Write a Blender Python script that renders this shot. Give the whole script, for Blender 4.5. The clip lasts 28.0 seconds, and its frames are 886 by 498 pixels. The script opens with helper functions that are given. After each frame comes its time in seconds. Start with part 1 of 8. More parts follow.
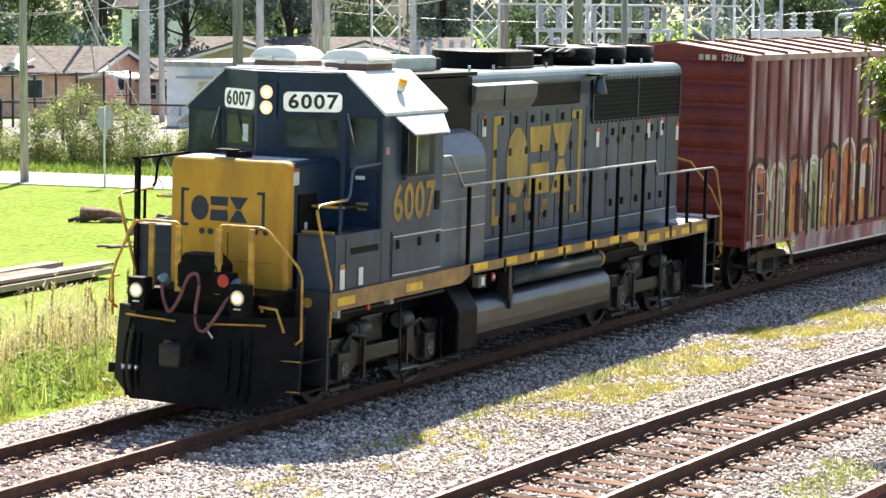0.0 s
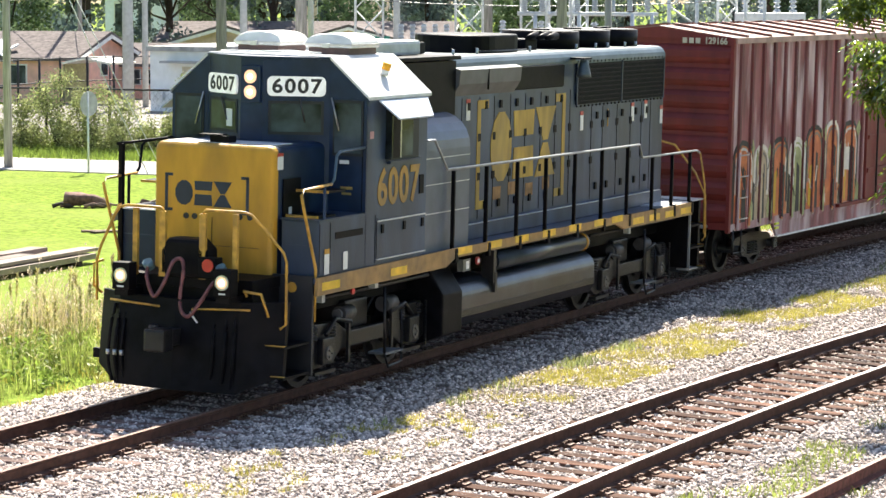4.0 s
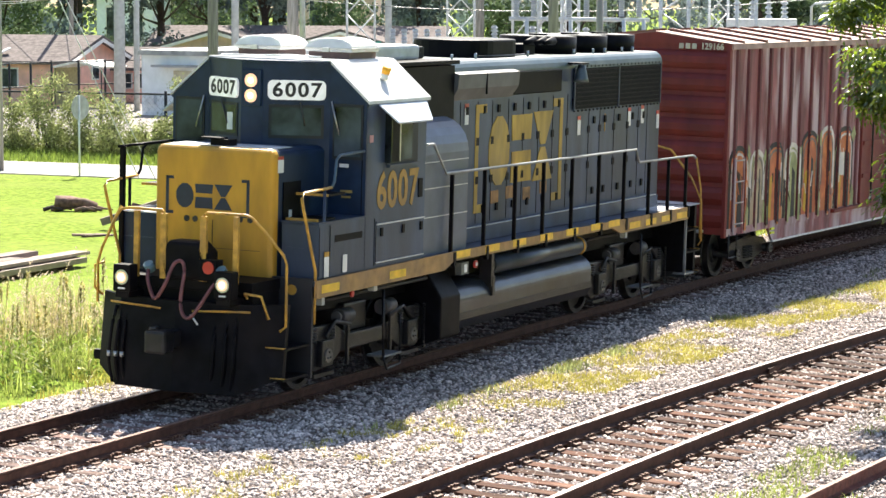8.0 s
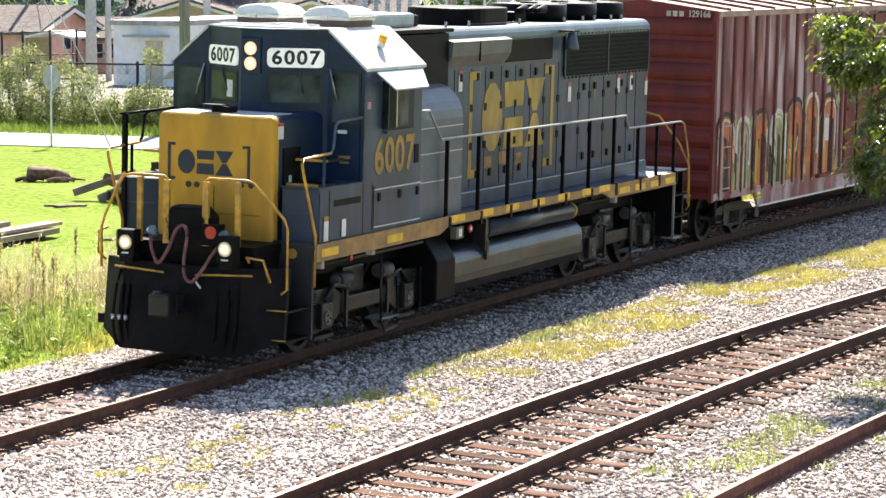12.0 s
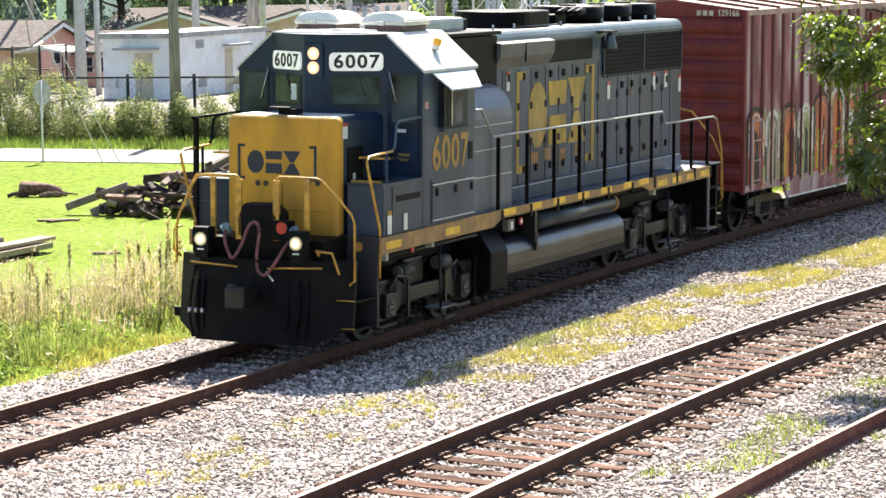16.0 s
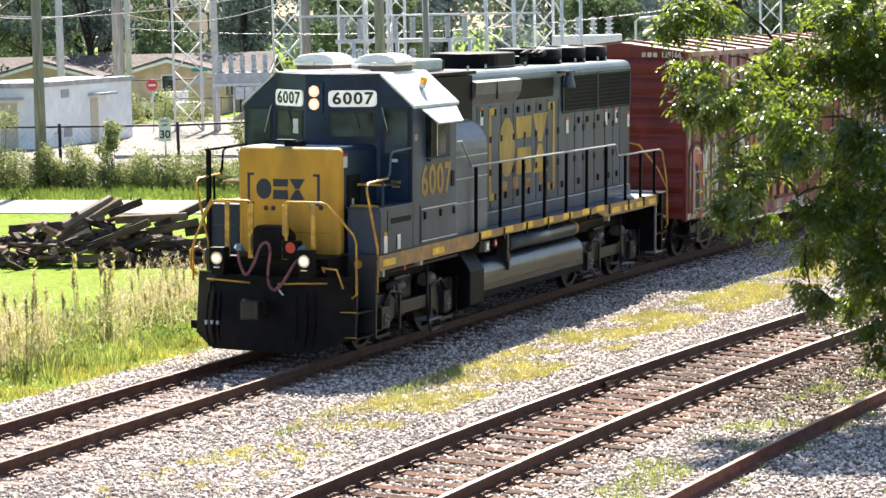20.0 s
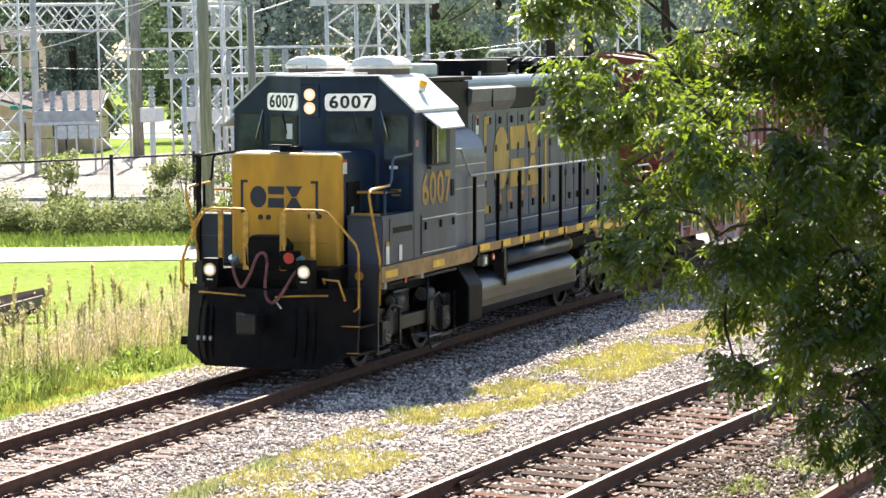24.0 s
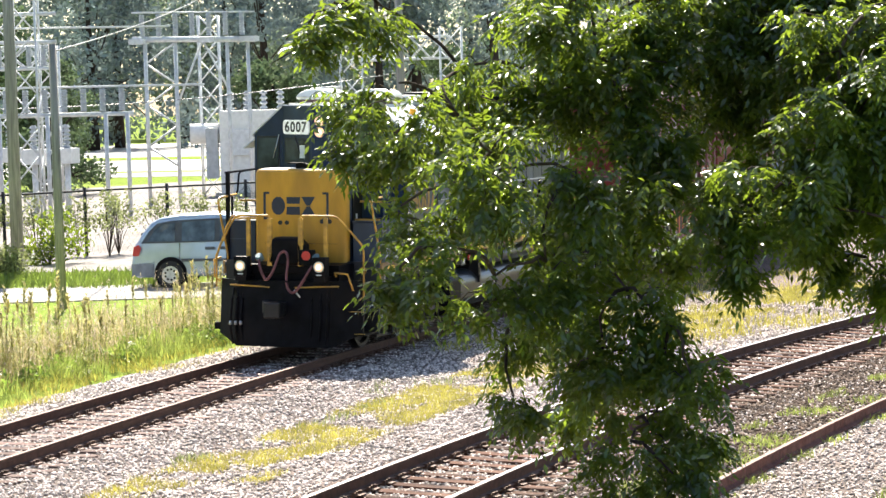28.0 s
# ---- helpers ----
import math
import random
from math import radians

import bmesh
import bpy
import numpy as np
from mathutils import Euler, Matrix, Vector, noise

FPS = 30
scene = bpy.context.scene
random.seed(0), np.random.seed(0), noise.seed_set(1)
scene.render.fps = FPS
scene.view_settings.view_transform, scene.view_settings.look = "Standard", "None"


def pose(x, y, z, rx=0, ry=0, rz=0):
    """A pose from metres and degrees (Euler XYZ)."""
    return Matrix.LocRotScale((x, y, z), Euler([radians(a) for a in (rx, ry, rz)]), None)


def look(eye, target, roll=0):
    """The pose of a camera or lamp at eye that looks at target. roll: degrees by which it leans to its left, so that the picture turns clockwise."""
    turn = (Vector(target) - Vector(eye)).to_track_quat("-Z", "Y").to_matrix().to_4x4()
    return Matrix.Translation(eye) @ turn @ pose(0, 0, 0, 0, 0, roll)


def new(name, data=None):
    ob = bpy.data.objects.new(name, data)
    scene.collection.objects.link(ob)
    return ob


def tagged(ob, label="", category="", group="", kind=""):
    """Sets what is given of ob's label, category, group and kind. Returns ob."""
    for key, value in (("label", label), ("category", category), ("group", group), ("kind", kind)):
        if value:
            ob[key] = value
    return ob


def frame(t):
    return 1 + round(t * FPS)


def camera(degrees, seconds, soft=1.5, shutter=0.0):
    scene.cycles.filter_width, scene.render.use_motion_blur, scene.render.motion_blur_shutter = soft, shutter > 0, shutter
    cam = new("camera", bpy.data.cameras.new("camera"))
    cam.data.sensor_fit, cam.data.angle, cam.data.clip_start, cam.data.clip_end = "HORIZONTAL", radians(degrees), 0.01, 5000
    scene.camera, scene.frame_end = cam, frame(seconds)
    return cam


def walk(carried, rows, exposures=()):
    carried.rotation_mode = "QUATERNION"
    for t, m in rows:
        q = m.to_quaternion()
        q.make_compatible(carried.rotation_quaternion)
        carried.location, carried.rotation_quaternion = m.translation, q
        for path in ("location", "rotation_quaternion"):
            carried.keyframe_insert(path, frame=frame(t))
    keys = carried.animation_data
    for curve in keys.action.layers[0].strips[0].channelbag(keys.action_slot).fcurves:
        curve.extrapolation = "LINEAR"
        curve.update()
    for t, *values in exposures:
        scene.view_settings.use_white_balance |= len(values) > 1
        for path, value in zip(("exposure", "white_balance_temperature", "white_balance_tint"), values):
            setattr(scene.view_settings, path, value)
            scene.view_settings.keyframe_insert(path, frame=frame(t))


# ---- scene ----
cam = camera(18.13, 28.0, soft=1.5)

# seconds, eye, then compass angle from +x, tilt and lean in degrees
PATH = [
    (0.0, -31.519, -18.218, 5.325, 24.848, -4.917, 0.153),
    (0.5, -31.519, -18.218, 5.325, 24.904, -5.130, 0.088),
    (1.0, -31.519, -18.218, 5.325, 25.034, -5.247, 0.055),
    (1.5, -31.519, -18.218, 5.325, 24.799, -4.902, -0.120),
    (2.0, -31.519, -18.218, 5.325, 24.936, -4.766, -0.051),
    (2.5, -31.519, -18.218, 5.325, 25.029, -4.851, 0.182),
    (3.0, -31.519, -18.218, 5.325, 25.042, -4.974, 0.173),
    (3.5, -31.519, -18.218, 5.325, 24.994, -5.174, 0.195),
    (4.0, -31.519, -18.218, 5.325, 24.526, -5.247, -0.026),
    (4.5, -31.519, -18.218, 5.325, 24.279, -5.324, -0.129),
    (6.5, -31.519, -18.218, 5.325, 24.403, -5.432, -0.144),
    (7.0, -31.519, -18.218, 5.325, 24.388, -5.327, -0.084),
    (7.5, -31.519, -18.218, 5.325, 24.353, -5.251, 0.090),
    (8.0, -31.519, -18.218, 5.325, 24.338, -5.146, 0.173),
    (8.5, -31.519, -18.218, 5.325, 24.307, -5.113, 0.119),
    (9.0, -31.519, -18.218, 5.325, 24.231, -5.104, 0.018),
    (9.5, -31.519, -18.218, 5.325, 24.116, -5.180, 0.243),
    (10.0, -31.519, -18.218, 5.325, 24.004, -5.299, 0.279),
    (10.5, -31.519, -18.218, 5.325, 23.936, -5.416, 0.469),
    (11.0, -31.519, -18.218, 5.325, 23.866, -5.553, 0.460),
    (11.5, -31.519, -18.218, 5.325, 23.800, -5.678, 0.274),
    (12.0, -31.519, -18.218, 5.325, 23.776, -5.782, 0.002),
    (12.5, -31.519, -18.218, 5.325, 23.794, -5.900, -0.252),
    (14.5, -31.519, -18.218, 5.325, 23.685, -5.824, -1.330),
    (15.0, -31.519, -18.218, 5.325, 23.672, -5.799, -1.276),
    (15.5, -31.519, -18.218, 5.325, 23.668, -5.731, -1.057),
    (16.0, -31.519, -18.218, 5.325, 23.645, -5.644, -1.171),
    (16.5, -31.519, -18.218, 5.325, 23.572, -5.577, -1.238),
    (17.0, -31.519, -18.218, 5.325, 23.437, -5.525, -1.509),
    (17.5, -31.519, -18.218, 5.325, 23.218, -5.458, -1.842),
    (18.0, -31.519, -18.218, 5.325, 22.957, -5.370, -1.947),
    (18.5, -31.519, -18.218, 5.325, 22.595, -5.298, -1.909),
    (19.0, -31.519, -18.218, 5.325, 22.205, -5.225, -2.013),
    (19.5, -31.519, -18.218, 5.325, 21.572, -5.160, -1.842),
    (20.0, -31.519, -18.218, 5.325, 20.890, -4.721, -1.405),
    (20.5, -31.519, -18.218, 5.325, 20.391, -4.465, -1.235),
    (22.5, -22.771, -15.206, 4.644, 19.108, -4.253, -1.251),
    (23.0, -22.561, -15.176, 4.660, 18.842, -4.022, -1.200),
    (23.5, -22.400, -15.198, 4.653, 18.423, -3.908, -1.469),
    (24.0, -22.255, -15.247, 4.641, 17.754, -3.825, -1.432),
    (24.5, -22.201, -15.340, 4.598, 17.186, -3.903, -1.553),
    (25.0, -22.234, -15.484, 4.547, 16.398, -4.112, -1.847),
    (25.5, -22.258, -15.565, 4.501, 16.184, -4.297, -2.068),
    (26.0, -22.338, -15.618, 4.459, 16.273, -4.541, -2.063),
    (26.5, -22.163, -15.628, 4.469, 15.912, -4.352, -2.069),
    (27.0, -21.530, -15.529, 4.551, 15.192, -3.522, -1.793),
    (27.5, -21.212, -15.528, 4.564, 14.661, -3.256, -1.876),
    (28.0, -20.993, -15.536, 4.562, 14.335, -3.106, -1.731),
]


def aim(x, y, z, turn, tilt, lean):
    a, b = radians(turn), radians(tilt)
    way = Vector((math.cos(a) * math.cos(b), math.sin(a) * math.cos(b), math.sin(b)))
    return look((x, y, z), Vector((x, y, z)) + way, lean)


walk(cam, [(row[0], aim(*row[1:])) for row in PATH])

# ---- light ----
SUN_WAY = Vector((0.82, 0.30, 1.0)).normalized()
world = bpy.data.worlds.new("sky")
scene.world = world
world.use_nodes = True
wn = world.node_tree.nodes
sky = wn.new("ShaderNodeTexSky")
sky.sky_type, sky.sun_disc = "NISHITA", False
sky.sun_elevation = math.asin(SUN_WAY.z)
sky.sun_rotation = math.atan2(SUN_WAY.x, SUN_WAY.y)
sky.air_density, sky.dust_density, sky.ozone_density = 1.0, 1.2, 1.0
wn["Background"].inputs["Strength"].default_value = 0.066
world.node_tree.links.new(sky.outputs[0], wn["Background"].inputs["Color"])
sun = new("sun", bpy.data.lights.new("sun", "SUN"))
sun.data.energy, sun.data.angle, sun.data.color = 5.0, radians(0.6), (1.0, 0.93, 0.80)
sun.matrix_world = look(SUN_WAY * 300, (0, 0, 0))
scene.view_settings.exposure = 1.77

# ---- materials ----
MATS = {}


def mat(name, color, rough=0.6, metal=0.0, var=0.12, scale=6.0, bump=0.0, bump_scale=40.0, stain=None, stain_scale=1.5,
        stain_amount=0.0, spec=0.5, rand=0.0, translucent=0.0, stretch=(1, 1, 1), glow=0.0, island=False, through_leaf=None):
    """A painted or natural surface: base colour, fine variation, broad stains and small relief, at metre scale."""
    if name in MATS:
        return MATS[name]
    m = bpy.data.materials.new(name)
    m.use_nodes = True
    t = m.node_tree
    n, ln = t.nodes, t.links
    bs = n["Principled BSDF"]
    bs.inputs["Roughness"].default_value = rough
    bs.inputs["Metallic"].default_value = metal
    bs.inputs["Specular IOR Level"].default_value = spec
    co = n.new("ShaderNodeTexCoord")
    mp = n.new("ShaderNodeMapping")
    mp.inputs["Scale"].default_value = stretch
    ln.new(co.outputs["Object"], mp.inputs["Vector"])
    fine = n.new("ShaderNodeTexNoise")
    fine.inputs["Scale"].default_value, fine.inputs["Detail"].default_value = scale, 6
    ln.new(mp.outputs[0], fine.inputs["Vector"])
    ramp = n.new("ShaderNodeValToRGB")
    lo = [max(0, c * (1 - var * 1.6)) for c in color]
    hi = [min(1, c * (1 + var * 1.6)) for c in color]
    ramp.color_ramp.elements[0].position, ramp.color_ramp.elements[1].position = 0.3, 0.7
    ramp.color_ramp.elements[0].color, ramp.color_ramp.elements[1].color = (*lo, 1), (*hi, 1)
    ln.new(fine.outputs["Fac"], ramp.inputs["Fac"])
    out = ramp.outputs["Color"]
    if stain and stain_amount > 0:
        broad = n.new("ShaderNodeTexNoise")
        broad.inputs["Scale"].default_value, broad.inputs["Detail"].default_value = stain_scale, 5
        ln.new(mp.outputs[0], broad.inputs["Vector"])
        r2 = n.new("ShaderNodeValToRGB")
        r2.color_ramp.elements[0].position, r2.color_ramp.elements[1].position = 0.46, 0.66
        r2.color_ramp.elements[0].color = (0, 0, 0, 1)
        r2.color_ramp.elements[1].color = (stain_amount, stain_amount, stain_amount, 1)
        ln.new(broad.outputs["Fac"], r2.inputs["Fac"])
        mix = n.new("ShaderNodeMix")
        mix.data_type = "RGBA"
        ln.new(r2.outputs["Color"], mix.inputs["Factor"])
        ln.new(out, mix.inputs["A"])
        mix.inputs["B"].default_value = (*stain, 1)
        out = mix.outputs["Result"]
    if rand > 0:
        if island:
            src = n.new("ShaderNodeNewGeometry").outputs["Random Per Island"]
        else:
            src = n.new("ShaderNodeObjectInfo").outputs["Random"]
        mr = n.new("ShaderNodeMapRange")
        mr.inputs["To Min"].default_value, mr.inputs["To Max"].default_value = 1 - rand, 1 + rand
        ln.new(src, mr.inputs["Value"])
        mul = n.new("ShaderNodeMix")
        mul.data_type, mul.blend_type = "RGBA", "MULTIPLY"
        mul.inputs["Factor"].default_value = 1
        ln.new(out, mul.inputs["A"])
        ln.new(mr.outputs[0], mul.inputs["B"])
        out = mul.outputs["Result"]
    ln.new(out, bs.inputs["Base Color"])
    if bump > 0:
        bt = n.new("ShaderNodeTexNoise")
        bt.inputs["Scale"].default_value, bt.inputs["Detail"].default_value = bump_scale, 4
        ln.new(mp.outputs[0], bt.inputs["Vector"])
        bp = n.new("ShaderNodeBump")
        bp.inputs["Strength"].default_value, bp.inputs["Distance"].default_value = bump, 0.02
        ln.new(bt.outputs["Fac"], bp.inputs["Height"])
        ln.new(bp.outputs[0], bs.inputs["Normal"])
    if translucent > 0:
        tr = n.new("ShaderNodeBsdfTranslucent")
        if through_leaf:
            tr.inputs["Color"].default_value = (*through_leaf, 1)
        else:
            ln.new(out, tr.inputs["Color"])
        ms = n.new("ShaderNodeMixShader")
        ms.inputs["Fac"].default_value = translucent
        ln.new(bs.outputs[0], ms.inputs[1])
        ln.new(tr.outputs[0], ms.inputs[2])
        ln.new(ms.outputs[0], n["Material Output"].inputs["Surface"])
    if glow > 0:
        bs.inputs["Emission Color"].default_value = (*color, 1)
        bs.inputs["Emission Strength"].default_value = glow
    MATS[name] = m
    return m


BLUE = mat("loco_blue", (0.011, 0.026, 0.064), 0.40, 0, 0.18, 3, 0.08, 30, (0.026, 0.034, 0.056), 0.9, 0.5, spec=0.3)
GREY = mat("loco_grey", (0.043, 0.066, 0.124), 0.40, 0, 0.22, 3, 0.08, 30, (0.025, 0.033, 0.050), 0.8, 0.7, stretch=(1, 1, 0.25), spec=0.4)
YELL = mat("loco_yellow", (0.52, 0.275, 0.022), 0.5, 0, 0.12, 4, 0.06, 30, (0.24, 0.13, 0.04), 1.2, 0.5, stretch=(1, 1, 0.35))
YELLRAIL = mat("rail_yellow", (0.55, 0.30, 0.045), 0.5, 0, 0.2, 9, 0.05, 30, (0.2, 0.13, 0.06), 3, 0.5)
BLACK = mat("black_paint", (0.0046, 0.0043, 0.0062), 0.5, 0, 0.4, 5, 0.12, 30, (0.012, 0.0088, 0.0092), 1.5, 0.7, spec=0.09)
GRIME = mat("running_gear", (0.0100, 0.0092, 0.0110), 0.38, 0, 0.35, 6, 0.3, 50, (0.032, 0.0255, 0.026), 2.0, 0.55, spec=0.38)
STEEL = mat("bright_steel", (0.5, 0.5, 0.5), 0.35, 0.9, 0.1, 10)
TANK = mat("tank_grey", (0.040, 0.050, 0.066), 0.30, 0.3, 0.2, 3, 0.06, 20, (0.018, 0.018, 0.020), 1.0, 0.7)
ROOFLT = mat("roof_light_grey", (0.62, 0.63, 0.64), 0.38, 0, 0.1, 5, 0.05, 30, (0.46, 0.44, 0.41), 1.2, 0.5)
WHITE = mat("white_paint", (0.75, 0.75, 0.73), 0.5, 0, 0.06, 5)
GLASS = mat("cab_glass", (0.046, 0.060, 0.068), 0.10, 0, 0.6, 1.6, spec=0.18)
RED = mat("red_lens", (0.5, 0.03, 0.03), 0.3, 0, 0.1, 5)
ORANGE = mat("amber_lens", (0.9, 0.42, 0.02), 0.3, 0, 0.05, 5)
LAMP = mat("lit_lamp", (1.0, 0.56, 0.34), 0.3, 0, 0.0, 5, glow=0.28)
LAMPCORE = mat("lit_filament", (1.0, 0.86, 0.72), 0.3, 0, 0.0, 5, glow=0.9)
HOSE = mat("air_hose", (0.17, 0.058, 0.058), 0.55, 0, 0.2, 8)
RAILTOP = mat("rail_steel", (0.066, 0.029, 0.021), 0.6, 0.1, 0.25, 12, 0.1, 60, (0.105, 0.055, 0.042), 4, 0.5, spec=0.2)
OLDRAIL = mat("rusted_rail", (0.125, 0.048, 0.038), 0.75, 0, 0.25, 12, 0.2, 60, (0.18, 0.095, 0.08), 4, 0.5, spec=0.2)
RAILHEAD = mat("polished_rail_head", (0.42, 0.39, 0.38), 0.34, 0.9, 0.15, 8, 0.05, 50, (0.16, 0.10, 0.08), 3, 0.6)
DULLHEAD = mat("dull_rail_head", (0.135, 0.070, 0.048), 0.55, 0.1, 0.25, 8, 0.1, 50, (0.22, 0.14, 0.11), 3, 0.5, spec=0.25)
TIE = mat("weathered_tie", (0.082, 0.041, 0.028), 0.85, 0, 0.42, 7, 0.6, 30, (0.165, 0.10, 0.074), 2.5, 0.5, rand=0.5, stretch=(1, 0.25, 1), spec=0.1)
TIEPALE = mat("bleached_tie", (0.155, 0.102, 0.088), 0.85, 0, 0.38, 7, 0.6, 30, (0.33, 0.26, 0.24), 2.5, 0.5, rand=0.45, stretch=(1, 0.25, 1), spec=0.1)
STONE = mat("ballast_stone", (0.575, 0.50, 0.46), 0.85, 0, 0.25, 12, 0.3, 40, (0.145, 0.12, 0.112), 0.6, 0.30, rand=0.62, island=True, spec=0.2)
# bed is darkened to give the shaded gaps between loose stones
BED = mat("ballast_bed", (0.165, 0.13, 0.115), 0.9, 0, 0.6, 22, 1.0, 26, (0.08, 0.064, 0.055), 0.5, 0.6, spec=0.1)
TURF = mat("turf", (0.145, 0.205, 0.030), 0.9, 0, 0.32, 7, 1.0, 30, (0.185, 0.225, 0.052), 0.15, 0.7, spec=0.03)
ASPHALT = mat("road_asphalt", (0.27, 0.26, 0.255), 0.85, 0, 0.12, 3, 0.2, 80, (0.2, 0.195, 0.19), 0.3, 0.6, spec=0.15)
CONCRETE = mat("pale_concrete", (0.36, 0.345, 0.33), 0.8, 0, 0.12, 1.5, 0.2, 40, (0.27, 0.255, 0.235), 0.4, 0.6)
CARRED = mat("boxcar_red", (0.165, 0.019, 0.015), 0.6, 0, 0.2, 2.5, 0.1, 25, (0.20, 0.045, 0.035), 0.9, 0.5, stretch=(1, 1, 0.3))
CARPALE = mat("boxcar_faded", (0.255, 0.080, 0.085), 0.62, 0, 0.35, 2.5, 0.1, 25, (0.62, 0.50, 0.52), 1.7, 0.9, stretch=(1.3, 1.3, 0.28))
CARPOST = mat("boxcar_maroon", (0.115, 0.015, 0.020), 0.6, 0, 0.25, 2.5, 0.1, 25, (0.26, 0.11, 0.12), 1.3, 0.5, stretch=(1.6, 1.6, 0.3))
GALV = mat("galvanised_steel", (0.62, 0.64, 0.66), 0.5, 0.1, 0.1, 5)
WOODPOLE = mat("pole_wood", (0.30, 0.285, 0.262), 0.85, 0, 0.25, 6, 0.3, 25, (0.19, 0.178, 0.162), 1.5, 0.6, rand=0.3, stretch=(3, 3, 0.2), spec=0.1)
CONPOLE = mat("pole_concrete", (0.47, 0.48, 0.48), 0.75, 0, 0.1, 4, 0.1, 30)
BARK = mat("bark", (0.050, 0.038, 0.030), 0.9, 0, 0.3, 12, 0.7, 30, spec=0.1)
LEAF = mat("tree_leaf", (0.024, 0.050, 0.012), 0.22, 0, 0.25, 9, rand=0.7, translucent=0.40, island=True, spec=0.9, through_leaf=(0.27, 0.37, 0.03))
# distance haze is mixed into both leaf colours; the second is a sunlit tone
HAZELEAF = mat("haze_leaf", (0.225, 0.275, 0.26), 0.9, 0, 0.3, 0.25, rand=0.25, translucent=0.15, island=True, spec=0.03)
PALEHAZELEAF = mat("pale_haze_leaf", (0.30, 0.36, 0.25), 0.9, 0, 0.3, 0.25, rand=0.25, translucent=0.2, island=True, spec=0.03)
MIDLEAF = mat("mid_leaf", (0.105, 0.148, 0.075), 0.75, 0, 0.3, 0.6, rand=0.4, translucent=0.3, island=True, spec=0.1)
BUSHLEAF = mat("bush_leaf", (0.26, 0.29, 0.12), 0.6, 0, 0.3, 3, rand=0.45, translucent=0.48, island=True, spec=0.2)
GRASS = mat("grass_blade", (0.26, 0.31, 0.075), 0.6, 0, 0.3, 2, rand=0.4, translucent=0.5, island=True)
DRYGRASS = mat("dry_grass", (0.46, 0.38, 0.20), 0.6, 0, 0.25, 3, rand=0.35, translucent=0.5, island=True)
PLUME = mat("grass_plume", (0.64, 0.52, 0.40), 0.7, 0, 0.2, 3, rand=0.3, translucent=0.4, island=True)
YGRASS = mat("yellow_grass", (0.42, 0.38, 0.085), 0.6, 0, 0.25, 3, rand=0.4, translucent=0.4, island=True)
STUCCO = mat("white_stucco", (0.84, 0.86, 0.87), 0.75, 0, 0.05, 2, 0.15, 40, (0.72, 0.73, 0.74), 0.6, 0.5)
# coral is raised paler to stand in for haze and glare
CORAL = mat("coral_stucco", (0.84, 0.49, 0.385), 0.8, 0, 0.1, 2, 0.15, 40, (0.72, 0.42, 0.34), 0.7, 0.5)
TANWALL = mat("tan_stucco", (0.60, 0.455, 0.35), 0.8, 0, 0.1, 2, 0.15, 40)
SHINGLE = mat("roof_shingle", (0.135, 0.116, 0.112), 0.9, 0, 0.25, 4, 0.4, 20, (0.18, 0.156, 0.15), 0.8, 0.5, spec=0.1)

# ---- mesh helpers ----


def mesh_of(name, bm, material=None, smooth=False):
    me = bpy.data.meshes.new(name)
    bm.to_mesh(me)
    bm.free()
    if material is not None:
        for m in (material if isinstance(material, (list, tuple)) else [material]):
            me.materials.append(m)
    if smooth:
        me.polygons.foreach_set("use_smooth", [True] * len(me.polygons))
    return me


def part(name, bm, material, parent, label="", smooth=False, at=None):
    ob = new(name, mesh_of(name, bm, material, smooth))
    ob.parent = parent
    if at is not None:
        ob.matrix_basis = at
    if label:
        ob["label"] = label
    return ob


def thing(name, label, category, at=None, group="", kind=""):
    ob = new(name)
    ob.empty_display_size = 0.2
    if at is not None:
        ob.matrix_basis = at
    return tagged(ob, label, category, group, kind)


def solid(name, bm, material, label="", category="", group="", kind="", smooth=False, at=None):
    ob = new(name, mesh_of(name, bm, material, smooth))
    if at is not None:
        ob.matrix_basis = at
    return tagged(ob, label, category, group, kind)


def box(bm, x0, x1, y0, y1, z0, z1, bevel=0.0, m=None, mi=0):
    vs = [bm.verts.new((x, y, z)) for x in (x0, x1) for y in (y0, y1) for z in (z0, z1)]
    fs = [bm.faces.new([vs[i] for i in f]) for f in ((0, 1, 3, 2), (4, 6, 7, 5), (0, 4, 5, 1), (2, 3, 7, 6), (0, 2, 6, 4), (1, 5, 7, 3))]
    for f in fs:
        f.material_index = mi
    if bevel > 0:
        es = {e for f in fs for e in f.edges}
        got = bmesh.ops.bevel(bm, geom=list(es), offset=bevel, segments=2, affect="EDGES", profile=0.6)
        vs = list({v for f in got["faces"] for v in f.verts} | {v for v in vs if v.is_valid})
    if m is not None:
        bmesh.ops.transform(bm, matrix=m, verts=vs)
    return vs


def B(x0, x1, y0, y1, z0, z1, bevel=0.0):
    bm = bmesh.new()
    box(bm, x0, x1, y0, y1, z0, z1, bevel)
    return bm


